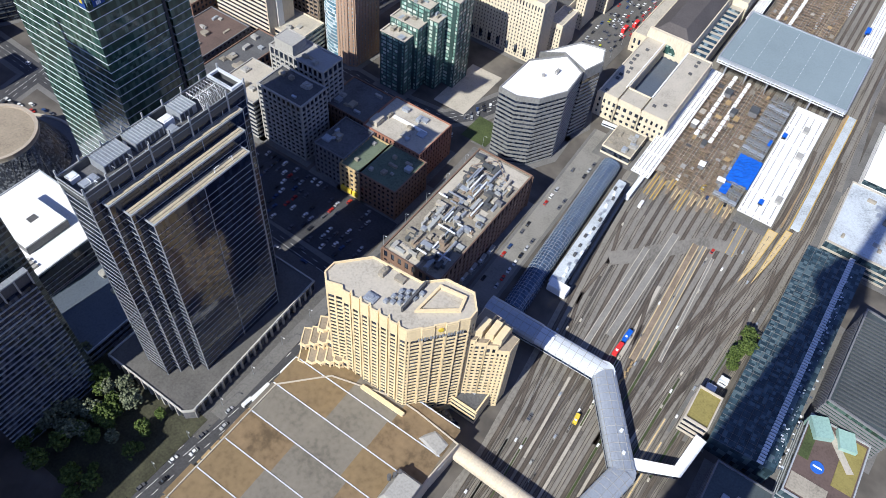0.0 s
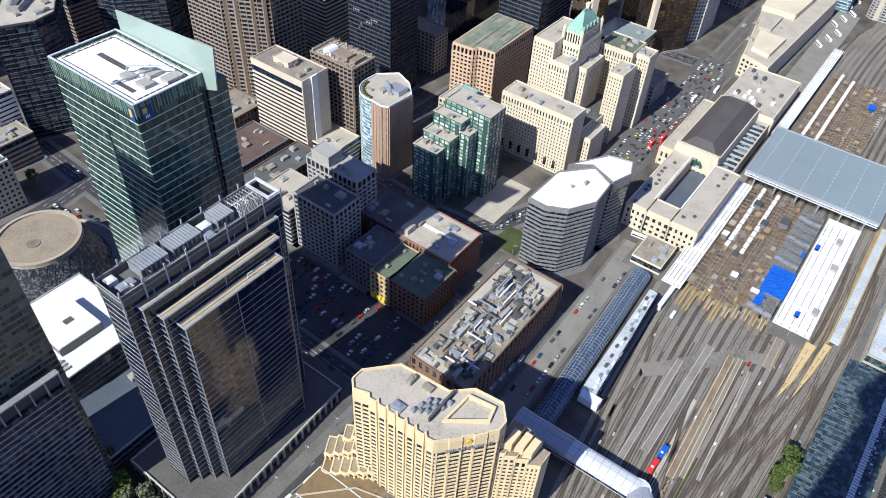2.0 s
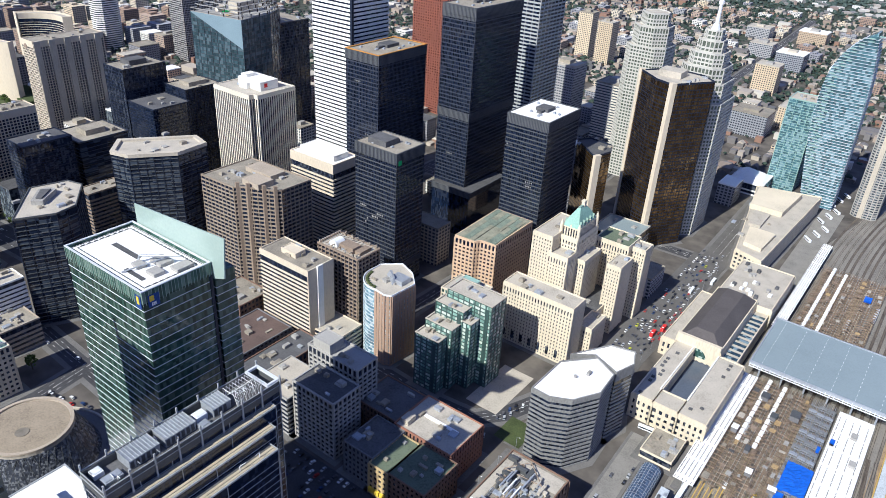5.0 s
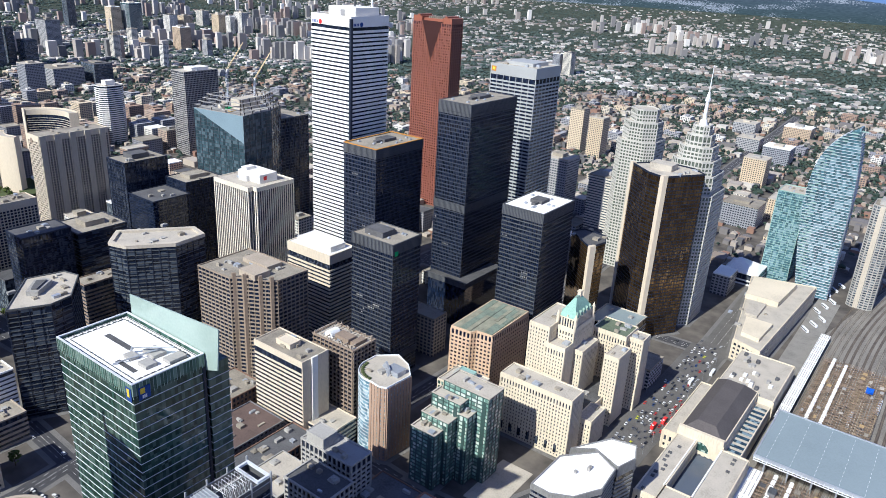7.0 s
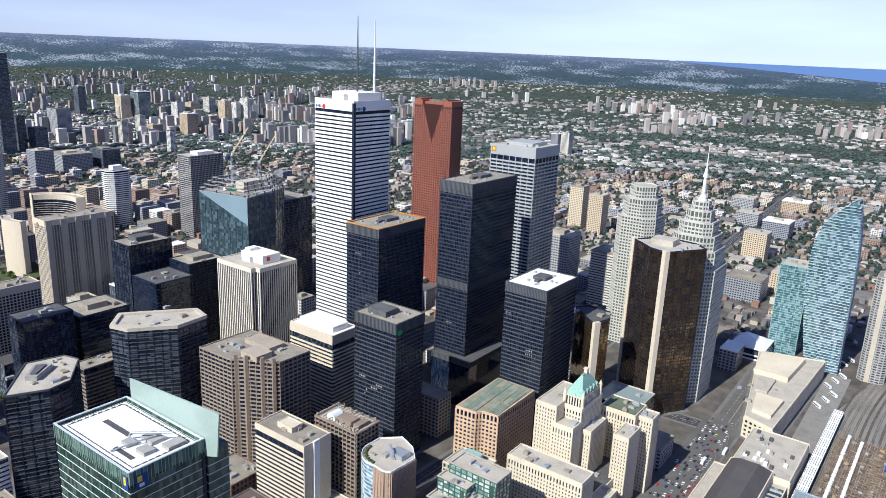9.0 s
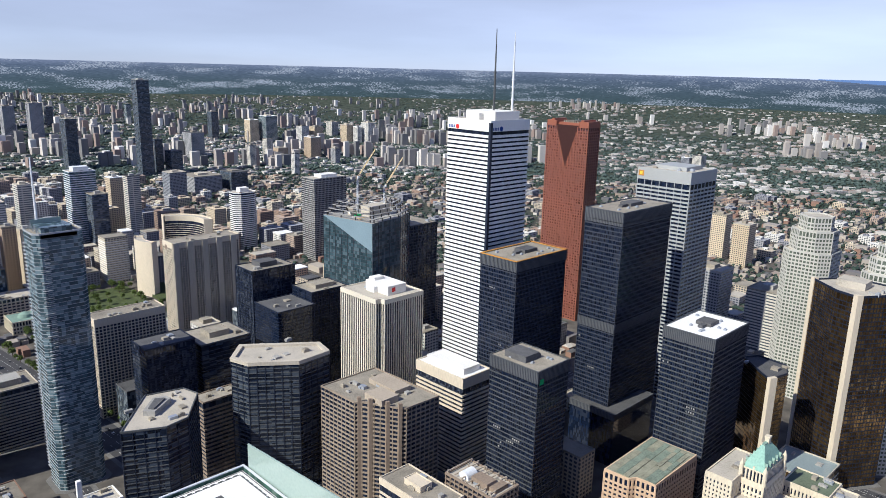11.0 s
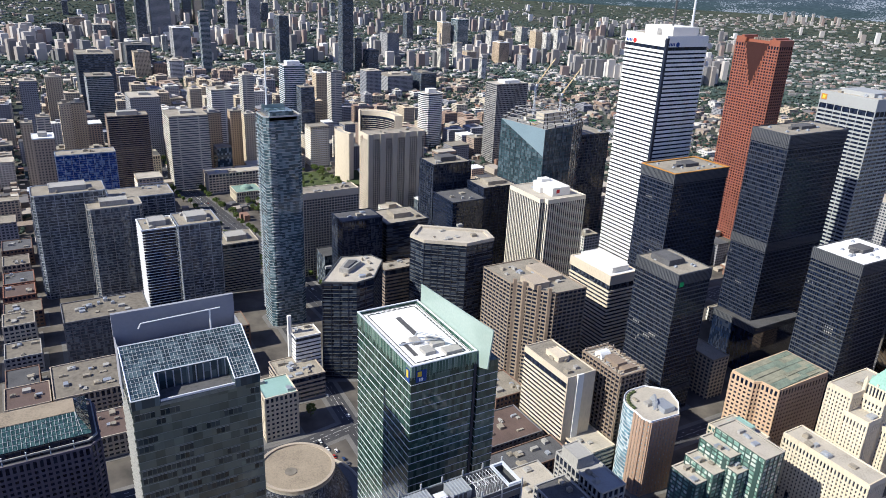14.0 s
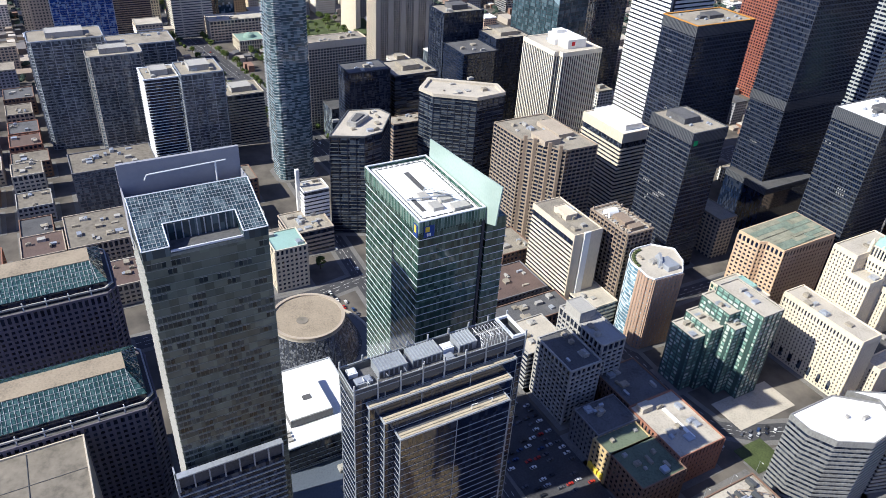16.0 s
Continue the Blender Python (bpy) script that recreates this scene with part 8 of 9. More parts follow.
# ---- south side: glass office blocks and the tower that carries the camera ----
def south_side():
    b = thing("glass_hall", "long low hall with a blue-grey glass roof", "building", (60, 297, 0))
    part("wall", Shape().prism([(-20, -78), (12, -78), (16, 78), (-17, 78)], 0, 12), "glass_slate", b)
    part("glass_roof", Shape().prism([(-20.4, -78.4), (12, -78.4), (16, 78.4), (-17.4, 78.4)], 12, lambda x, y: 13 + (x + 20) * 0.1), "glass_slate", b)
    for k in range(40):
        y = -78 + 4 * k
        part("glazing_bar", Shape().bar((-20 + 0.019 * (y + 78), y, 13.2), (2 + 0.02 * (y + 78), y, 15.4), 0.14, 4), "grey_steel", b)
        part("louvre", Shape().box(3 + 0.02 * (y + 78), 6 + 0.02 * (y + 78), y, y + 1.1, 15, 16.4), "white_metal", b)
        part("louvre", Shape().box(3 + 0.02 * (y + 78), 6 + 0.02 * (y + 78), y + 2, y + 3.1, 15, 16.4), "white_metal", b)
    for x in (-16, -12, -8, -4, 0):
        part("glazing_bar", Shape().bar((x, -78, 13.3 + (x + 20) * 0.1), (x + 3, 78, 13.5 + (x + 20) * 0.1), 0.14, 4), "grey_steel", b)
    rng = random.Random(21)
    # pale flecks imitate broken reflections in the roof glass, with dark ones between
    flecks = {"frost_roof": Shape(), "white_metal": Shape(), "slate_dark": Shape()}
    for k in range(170):
        x, y = rng.uniform(7.5, 14), rng.uniform(-76, 72)
        flecks[rng.choice(sorted(flecks))].box(x, x + rng.uniform(0.6, 1.4), y, y + rng.uniform(0.5, 1.2), 15.7, 16.1)
    for mt in sorted(flecks):
        part("roof_pane", flecks[mt], mt, b)["kind"] = "stuff"
    e0 = building("office_building", "teal slatted glass block beside a roof terrace", [(80, 266), (112, 262), (118, 330), (82, 335)], 26, wall="dark_concrete", glass="glass_green", fh=2.4, band=0.5, proud=0.5, roof="slatted_roof", units=0)
    for k in range(26):
        part("roof_slat", Shape().box(-17, 17, -32 + 2.5 * k, -31 + 2.5 * k, 26.1, 26.7), "grey_steel", e0)
    part("glass_box", Shape().prism([(-22, -40), (-14, -36), (-8, -46), (-16, -50)], 10, 18), "pale_teal", e0)
    part("glass_box", Shape().prism([(-8, -38), (0, -36), (4, -46), (-4, -48)], 10, 17), "pale_teal", e0)
    c = building("office_building", "low glass block with a planted roof terrace", R(78, 108, 214, 262), 14, wall="thin_silver", glass="glass_slate", fh=3.9, band=0.15, roof="deck_brown", units=0, parapet=0.9)
    part("lawn", Shape().box(-14, -9, -2, 22, 14.1, 14.4), "grass", c)
    part("lawn", Shape().box(4, 14, -8, 22, 14.1, 14.4), "dry_grass", c)
    part("gravel_bed", Shape().box(-14, 4, -22, -12, 14.1, 14.35), "gravel", c)
    part("path", Shape().prism([(-8, 22), (-4, 22), (12, 4), (9, 2)][::-1], 14.1, 14.7), "pale_roof", c)
    part("disc", Shape().bar((-4, -3, 14.1), (-4, -3, 14.5), 3.4, 20), "sign_disc_blue", c, "round blue terrace emblem")
    part("disc_mark", Shape().box(-6.2, -1.8, -3.6, -2.6, 14.5, 14.6), "white_metal", c)
    building("office_building", "dark low block with ribbed skylights", R(48, 76, 150, 210), 12, wall="dark_concrete", glass="glass_slate", fh=4, band=0.3, roof="slatted_roof", units=5)
    d = building("office_building", "low block with a green and ochre roof", R(25, 37, 221, 242), 13, wall="sand", glass="glass_dark", fh=4, band=0.5, roof="dry_grass", units=0, parapet=1.6)
    e = building("office_building", "pale flat-roofed block by the tracks", R(50, 92, 384, 446), 15, wall="pale_roof", glass="glass_slate", fh=4, band=0.4, roof="frost_roof", units=10)
    building("office_building", "white-roofed block with a lawn strip", R(56, 105, 456, 540), 14, wall="white_stone", glass="glass_slate", fh=4, band=0.4, roof="white_roof", units=6)
    for k in range(5):
        building("white_shed", "small white shed by the tracks", R(27 + 2 * k, 31 + 2 * k, 246 + 4.2 * k, 249 + 4.2 * k), 4, wall="white_metal", glass="glass_dark", fh=4, band=0.6, roof="white_roof", units=0, pave=False) if k in (1, 3) else None
    # concrete shaft and pod behind the eye
    t = thing("observation_tower", "tall concrete tower shaft with a round pod", "tower", (27, -16, 0))
    for k in range(3):
        a = radians(120 * k + 20)
        part("buttress", Shape().bar((0, 0, 0), (0, 0, 330), 7, 6, 6).prism([(27 * math.cos(a) - 3 * math.sin(a), 27 * math.sin(a) + 3 * math.cos(a)), (27 * math.cos(a) + 3 * math.sin(a), 27 * math.sin(a) - 3 * math.cos(a)), (3 * math.sin(a), -3 * math.cos(a)), (-3 * math.sin(a), 3 * math.cos(a))][::-1], 0, 325, [(8 * math.cos(a) - 2 * math.sin(a), 8 * math.sin(a) + 2 * math.cos(a)), (8 * math.cos(a) + 2 * math.sin(a), 8 * math.sin(a) - 2 * math.cos(a)), (2 * math.sin(a), -2 * math.cos(a)), (-2 * math.sin(a), 2 * math.cos(a))][::-1]), "concrete", t)
    part("pod", Shape().prism(arc(0, 0, 10, 0, 348, 29), 328, 336, arc(0, 0, 16.5, 0, 348, 29)).prism(arc(0, 0, 16.5, 0, 348, 29), 336, 352, arc(0, 0, 12, 0, 348, 29)), "concrete", t)
    part("mast", Shape().bar((0, 0, 352), (0, 0, 450), 5, 10, 4), "concrete", t)


south_side()


# ---- streets ----
def street(label, pts, w, marks=True, pave=4.0, mat="asphalt"):
    lift = 0.012 * len([o for o in scene.objects if o.name.startswith("road")])
    st = tagged(part("road", ribbon(pts, w, 0.0, 0.06 + lift), mat), label, "road", kind="structure")
    if pave:
        tagged(part("pavement", ribbon(pts, w + 2 * pave, 0.0, 0.02 + lift * 0.25), "paving"), "pale concrete pavement beside a road", "pavement", kind="structure")
    if marks:
        s = Shape()
        for a, b in zip(pts, pts[1:]):
            a, b = Vector(a), Vector(b)
            d = (b - a).normalized()
            nn = Vector((d.y, -d.x))
            ln = (b - a).length
            for lane in (-w / 4, 0, w / 4):
                for k in range(int(ln / 9)):
                    p = a + d * (9 * k + 2) + nn * lane
                    q = p + d * (3.5 if lane else 7)
                    o = nn * 0.12
                    s.prism([tuple(p - o), tuple(p + o), tuple(q + o), tuple(q - o)][::-1], 0.06 + lift, 0.075 + lift)
        part("lane_mark", s, "paint_line", st)["kind"] = "stuff"


street("grey city street past the hotel", [(-176, -60), (-166, 60), (-159, 130), (-158, 190), (-160, 330)], 17)
street("wide city street before the station", [(-160, 332), (-158, 420), (-156, 560), (-154, 700), (-160, 1000), (-190, 1500)], 26, mat="pale_asphalt")
street("side street beside the parking lot", [(-172, 186), (-330, 192), (-640, 205)], 13)
street("curving street by a small park", [(-160, 425), (-172, 405), (-182, 380), (-192, 356), (-206, 338), (-250, 333), (-330, 338), (-700, 352)], 14)
street("cross street between office towers", [(-330, 40), (-327, 200), (-325, 420), (-318, 700)], 14)
street("broad street between towers", [(-445, -100), (-448, 160), (-470, 290), (-500, 420), (-512, 700)], 15)
street("avenue with trees", [(-560, 262), (-700, 254), (-846, 243), (-1000, 225), (-1157, 206), (-1500, 163), (-2300, 62)], 26)
street("street beside the glass tunnel", [(-101, 208), (-103, 300), (-106, 400)], 14, False, 2.0, "platform_grey")
street("long straight street eastwards", [(-330, 700), (-350, 1100), (-400, 2200)], 14)
street("cross street", [(-150, 680), (-420, 670), (-760, 660)], 14)
for nm, x0, x1, y0, y1, mt in (("parking_lot", -286, -172, 197, 242, "asphalt"), ("forecourt", -246, -170, 20, 82, "park_soil"), ("yard", -172, -164, 86, 180, "paving"), ("plaza", -222, -196, 352, 404, "pale_roof"), ("bus_yard", -98, -74, 690, 900, "platform_grey"), ("lawn", -186, -166, 334, 358, "grass"), ("station_plaza", -176, -140, 452, 690, "pale_asphalt")):
    tagged(part(nm, Shape().box(x0, x1, y0, y1, 0.0, 0.25), mt), {"asphalt": "asphalt ground with rows of parked cars", "pale_roof": "pale stone plaza with planted beds", "platform_grey": "grey concrete yard with parked buses", "pale_asphalt": "worn grey asphalt crowded with traffic", "park_soil": "shaded park ground of soil and grass", "paving": "pale paved forecourt", "grass": "small green lawn"}[mt], "ground", kind="structure")


# ---- the city beyond ----
TAKEN = [(o.location.x, o.location.y, max([abs(v[0]) for c in o.children for v in c.bound_box] + [5]), max([abs(v[1]) for c in o.children for v in c.bound_box] + [5]), o) for o in list(scene.objects) if o.parent is None and o.get("category") in ("building", "tower", "train shed", "canopy", "walkway")]
ROADS = [[(-560, 262), (-700, 254), (-846, 243), (-1000, 225), (-1157, 206), (-1500, 163), (-2300, 62)], [(-330, 700), (-350, 1100), (-400, 2200)], [(-160, 700), (-160, 1000), (-190, 1500)], [(-445, -100), (-448, 160), (-470, 290), (-500, 420), (-512, 700)], [(-172, 186), (-330, 192), (-640, 205)], [(-150, 680), (-420, 670), (-760, 660)]]


def near_road(x, y, m):
    for pts in ROADS:
        for a, b in zip(pts, pts[1:]):
            a, b, p = Vector(a), Vector(b), Vector((x, y))
            t = max(0, min(1, (p - a).dot(b - a) / (b - a).length_squared))
            if (a + (b - a) * t - p).length < m:
                return True
    return False


def free(x, y, w, d, gap=3):
    for cx, cy, hw, hd, _ in TAKEN:
        if abs(cx - x) < hw + w + gap and abs(cy - y) < hd + d + gap:
            return False
    if -84 < x < 62 and y < 780:
        return False
    if y >= 780 and -60 < x - ((y - 760) / 100) ** 2 * 4.2 < 70:
        return False
    return not near_road(x, y, 12 + min(w, d))


def far_block(name, label, x, y, w, d, h, wall, group, seed, glass=None, z=0.0):
    """A middle-distance block: body, a band to every other storey, roof with plant."""
    p = R(-w, w, -d, d)
    b = tagged(part(name, Shape().prism(p, 0, h), wall, at=(x, y, z)), label, "building", group)
    rng = random.Random(seed)
    if glass:
        s = Shape()
        for k in range(1, int(h / 3.6)):
            s.ring(offset(p, 0.4), offset(p, -0.1), 3.6 * k, 3.6 * k + 1.1)
        part("bands", s, glass, b)["kind"] = "stuff"
    part("roof", Shape().prism(offset(p, -0.6), h, h + 0.2).ring(offset(p, 0.1), offset(p, -0.6), h - 0.5, h + 1.0), rng.choice(("gravel", "gravel", "dark_roof", "pale_roof", "pale_roof", "white_roof")), b)
    q = rng.uniform(0.25, 0.5)
    if name != "city_block" or seed % 6 == 0:
        part("penthouse", Shape().box(-w * q, w * q * 0.8, -d * q, d * 0.4, h + 0.2, h + rng.uniform(3, 6)), rng.choice(("concrete", "sand", "gravel")), b)
    TAKEN.append((x, y, w, d, b))
    return b


# x, y, half width, height and kind of the towers that stand out in the middle distance
SKYLINE = [
    (-2208, 400, 22, 56, "W"), (-2276, 320, 23, 73, "T"), (-1164, 221, 28, 114, "W"), (-1636, 147, 27, 106, "B"), (-1824, 159, 41, 128, "D"), (-1329, 314, 20, 121, "W"), (-1375, 375, 13, 137, "W"), (-1225, 275, 13, 101, "T"), (-1217, 310, 10, 103, "T"),
    (-1192, 326, 9, 102, "T"), (-1362, 189, 31, 110, "G"), (-1523, 61, 16, 123, "T"), (-1504, 20, 18, 120, "G"), (-1312, 83, 11, 111, "T"), (-1303, 64, 9, 112, "T"), (-1184, 7, 10, 109, "T"), (-1417, 567, 11, 130, "W"), (-1812, 827, 21, 71, "G"),
    (-1353, 482, 14, 114, "D"), (-1522, 574, 13, 114, "T"), (-1054, 23, 16, 116, "T"), (-1244, 30, 12, 105, "W"), (-1902, 940, 43, 44, "G"), (-1878, 1024, 32, 50, "D"),
]
# bearing, true distance, half width, true height and kind of those on the far rising land
FAR_SKYLINE = [
    (67.5, 2421, 19, 282, "D"), (77.3, 4235, 30, 304, "B"), (81.9, 3235, 22, 214, "D"), (83.2, 3143, 19, 178, "D"), (80.7, 3312, 48, 189, "G"), (79.5, 4175, 20, 152, "W"), (78.8, 4191, 21, 131, "D"), (78.1, 4210, 22, 126, "T"), (77.7, 2354, 14, 181, "B"),
    (75.8, 3777, 28, 133, "G"), (74.2, 3404, 24, 165, "G"), (73.4, 4361, 17, 98, "D"), (72.2, 2625, 24, 158, "D"), (68.5, 4476, 16, 104, "B"), (68.1, 2967, 18, 64, "B"), (62.8, 3546, 20, 124, "D"), (66.6, 2456, 10, 108, "D"), (65.6, 2451, 22, 72, "D"),
    (64.2, 2842, 34, 93, "G"), (60.1, 3411, 24, 98, "T"), (58.9, 3422, 30, 114, "B"), (60.2, 2588, 15, 74, "W"), (59.0, 2629, 15, 89, "W"), (56.4, 3339, 23, 78, "W"), (55.4, 3397, 22, 72, "T"), (55.7, 2836, 24, 78, "T"), (54.2, 3744, 25, 68, "W"),
    (53.1, 3431, 24, 78, "T"), (52.3, 3398, 17, 73, "W"), (51.5, 3412, 26, 91, "W"), (54.0, 3119, 17, 45, "T"), (54.0, 2649, 14, 57, "G"), (57.0, 2382, 10, 66, "W"), (79.4, 2757, 35, 101, "G"), (82.4, 2572, 48, 65, "D"), (87.4, 3437, 31, 49, "D"),
    (86.6, 4557, 18, 73, "D"), (84.5, 3279, 34, 62, "B"), (84.4, 4068, 22, 86, "W"), (83.9, 7208, 34, 69, "G"), (83.0, 6171, 26, 194, "D"), (80.5, 2917, 12, 56, "W"), (86.0, 3541, 31, 65, "T"), (58.1, 2746, 21, 48, "T"),
]
SOUTH = [(-331, 1871, 30, 30), (-385, 1656, 24, 28), (-197, 1487, 24, 40), (-307, 1570, 26, 36), (-648, 1353, 15, 85), (-591, 1324, 15, 80), (-449, 894, 20, 105), (-380, 905, 20, 91), (-251, 1122, 26, 34), (-206, 1200, 24, 32), (-299, 1368, 20, 50), (-444, 1847, 26, 26), (-1175, 2319, 16, 80), (-1208, 2302, 14, 72)]
KIND = {"D": ("glass_far", "dark blue glass", "grey_steel"), "B": ("glass_deep", "deep blue glass", "thin_silver"), "G": ("far_grey", "grey masonry", None), "T": ("far_tan", "tan masonry", None), "W": ("far_white", "pale banded", None)}
rng = random.Random(11)
for k, (x, y, w, h, kind) in enumerate(SKYLINE + [(x, y, w, h, "TGWGT"[i % 5]) for i, (x, y, w, h) in enumerate(SOUTH)]):
    skin, words, trim = KIND[kind]
    far_block("tower_block", "%s tower block in the middle distance" % words, x, y, w, w * rng.uniform(0.75, 1.05), h, skin, "towers in the distance", k, trim)
for k, (az, far_off, w, h, kind) in enumerate(FAR_SKYLINE):
    skin, words, trim = KIND[kind]
    r = 2400 + 2300 * max(0, 1 / 2400 - 1 / far_off) / (1 / 2400 - 1 / 40000)
    f = r / seen_from(r)
    far_block("tower_block", "%s tower block standing far off" % words, DECK[0] - r * math.sin(radians(az)), DECK[1] + r * math.cos(radians(az)), w * f, w * f * rng.uniform(0.7, 1.0), h * f, skin, "towers in the distance", 200 + k, trim, land_z(r) - 0.5)

# random blocks on the street grid: tall near the core, low further out
rng = random.Random(2024)
count, rest = 0, []
for gx, gy in sorted(((a, c) for a in range(-2350, -60, 44) for c in range(-560, 2300, 44)), key=lambda q: math.hypot(*q)):
    x, y = gx + rng.uniform(-6, 6), gy + rng.uniform(-6, 6)
    r = math.hypot(x, y)
    az = math.degrees(math.atan2(-x, y))
    if r > 2350 or r < 380 or az < 1 or az > 104:
        continue
    core = math.exp(-((x + 650) / 420) ** 2 - ((y - 560) / 380) ** 2)
    north = math.exp(-((x + 1450) / 800) ** 2 - ((y - 330) / 430) ** 2)
    p = 0.18 + 0.8 * max(core, north)
    if rng.random() > p:
        continue
    w, d = rng.uniform(9, 19), rng.uniform(9, 19)
    h = rng.uniform(14, 26) + rng.random() ** 2 * 62 * max(0.12, north, core * 0.5)
    if r < 900:
        h = min(h, 45)
    if max(core, north) < 0.12:
        h *= 0.62
    # keep the view of the lower skyline open
    if not free(x, y, w, d):
        continue
    if count >= 250:
        rest.append((x, y, w, d, h))
        TAKEN.append((x, y, w, d, None))
        continue
    skin = "far_wall" if rng.random() < 0.8 else rng.choice(("glass_grey", "glass_dark", "glass_blue"))
    trim = rng.choice(("sand", "white_stone", "concrete")) if h > 45 and rng.random() < 0.4 else None
    # the tree-lined avenue and the civic square stay open
    if not (-1160 < x < -830 and 165 < y < 340 or -1170 < x < -960 and 335 < y < 460):
        far_block("city_block", "flat-roofed masonry city block in the distance", x, y, w, d, h, skin, "city blocks", count, trim)
    count += 1


s = Shape()
for x, y, w, d, h in rest:
    s.box(x - w, x + w, y - d, y + d, 0, h)
    s.box(x - w * 0.4, x + w * 0.3, y - d * 0.4, y + d * 0.4, h, h + 4)
tagged(part("square_lawn", Shape().prism(R(-1165, -985, 345, 448), 0, 0.2), "grass"), "green lawn under the trees of the civic square", "lawn", kind="structure")
TAKEN.append((-1075, 397, 90, 52, None))
tagged(part("outer_blocks", s, "far_wall"), "countless masonry blocks of the outer districts", "buildings", kind="stuff")


def little_houses():
    """Streets of small houses and works, past counting."""
    s, rng = Shape(), random.Random(5)
    n = 0
    while n < 9000:
        az, r = radians(rng.uniform(0, 103)), 2350 * math.sqrt(rng.uniform(0.15, 1))
        x, y = -r * math.sin(az), r * math.cos(az)
        x, y = round(x / 15) * 15 + rng.uniform(-2, 2), round(y / 11) * 11 + rng.uniform(-2, 2)
        if int(x // 15) % 6 == 0 or int(y // 11) % 9 == 0:
            n += 0.2
            continue
        if (r < 1000 and rng.random() < 0.5) or not free(x, y, 5, 5, 1):
            n += 0.3
            continue
        big = rng.random() < 0.06
        w, d, h = (rng.uniform(8, 17), rng.uniform(7, 13), rng.uniform(6, 12)) if big else (rng.uniform(3.5, 6), rng.uniform(3.5, 5.5), rng.uniform(5, 10))
        if not big and rng.random() < 0.5:
            s.box(x - w, x + w, y - d, y + d, 0, h * 0.7)
            s.add([(x - w, y - d, h * 0.7), (x + w, y - d, h * 0.7), (x + w, y + d, h * 0.7), (x - w, y + d, h * 0.7), (x, y - d, h), (x, y + d, h)], [(0, 4, 5, 3), (1, 2, 5, 4), (0, 1, 4), (2, 3, 5)])
        else:
            s.box(x - w, x + w, y - d, y + d, 0, h)
        n += 1
    ob = part("small_houses", s, "house_mix")
    tagged(ob, "countless small flat and gabled houses", "houses", kind="stuff")


def rim_city():
    """Suburbs on the rising land, shrunk with it: low blocks, and clusters of slabs."""
    s, rng = Shape(), random.Random(6)

    def block(az, r, w, d, h):
        f, a = r / seen_from(r) + 0.03, radians(az)
        x, y, z = -r * math.sin(a), r * math.cos(a), land_z(r)
        c, q = math.cos(a + 0.5), math.sin(a + 0.5)
        s.prism([(x + (c * i + q * j) * f, y + (q * i - c * j) * f) for i, j in ((-w, -d), (w, -d), (w, d), (-w, d))][::-1], z - 2, z + h * f)

    for k in range(20000):
        az, u = rng.uniform(-3, 103), rng.random() ** 0.85
        r = 2380 + 1750 * u
        cl = noise.noise(Vector((az * 0.09, u * 9, 3.1)))
        if rng.random() > 0.45 + 1.3 * cl:
            continue
        w = rng.uniform(4, 9) * rng.choice((0.8, 1, 1.2, 2.4 if u > 0.2 else 1.4))
        block(az, r, w, rng.uniform(4, 8), rng.uniform(4, 9))
    for k in range(150):
        az = rng.uniform(0, 100)
        if az < 38 and k % 3:
            continue
        u = (0.12 if az > 38 else 0.4) + (0.84 if az > 38 else 0.56) * rng.random()
        for i in range(rng.randrange(4, 17)):
            block(az + rng.gauss(0, 1.3), 2380 + 1750 * min(0.99, max(0.03, u + rng.gauss(0, 0.015))), rng.uniform(7, 14), rng.uniform(6, 9), rng.uniform(26, 66))
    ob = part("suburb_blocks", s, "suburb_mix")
    tagged(ob, "countless pale slabs and low blocks of distant suburbs", "houses", kind="stuff")


little_houses()
rim_city()


# ---- trees ----


def clump(s, x, y, z, r, rng, flat=0.8, n=5):
    """A ragged lump of foliage of a few faces."""
    ring = []
    for j, (zz, k) in enumerate(((-0.35, 0.8), (0.3, 0.85))):
        for i in range(n):
            a = 2 * math.pi * (i + 0.5 * j) / n + rng.uniform(-0.3, 0.3)
            q = r * k * rng.uniform(0.7, 1.25)
            ring.append((x + q * math.cos(a), y + q * math.sin(a), z + r * flat * (zz + rng.uniform(-0.2, 0.2))))
    s.add(ring + [(x, y, z + r * flat * rng.uniform(0.7, 1.1)), (x, y, z - r * flat * 0.6)],
          [(i, (i + 1) % n, n + i) for i in range(n)] + [((i + 1) % n, n + (i + 1) % n, n + i) for i in range(n)] + [(n + i, n + (i + 1) % n, 2 * n) for i in range(n)] + [((i + 1) % n, i, 2 * n + 1) for i in range(n)])


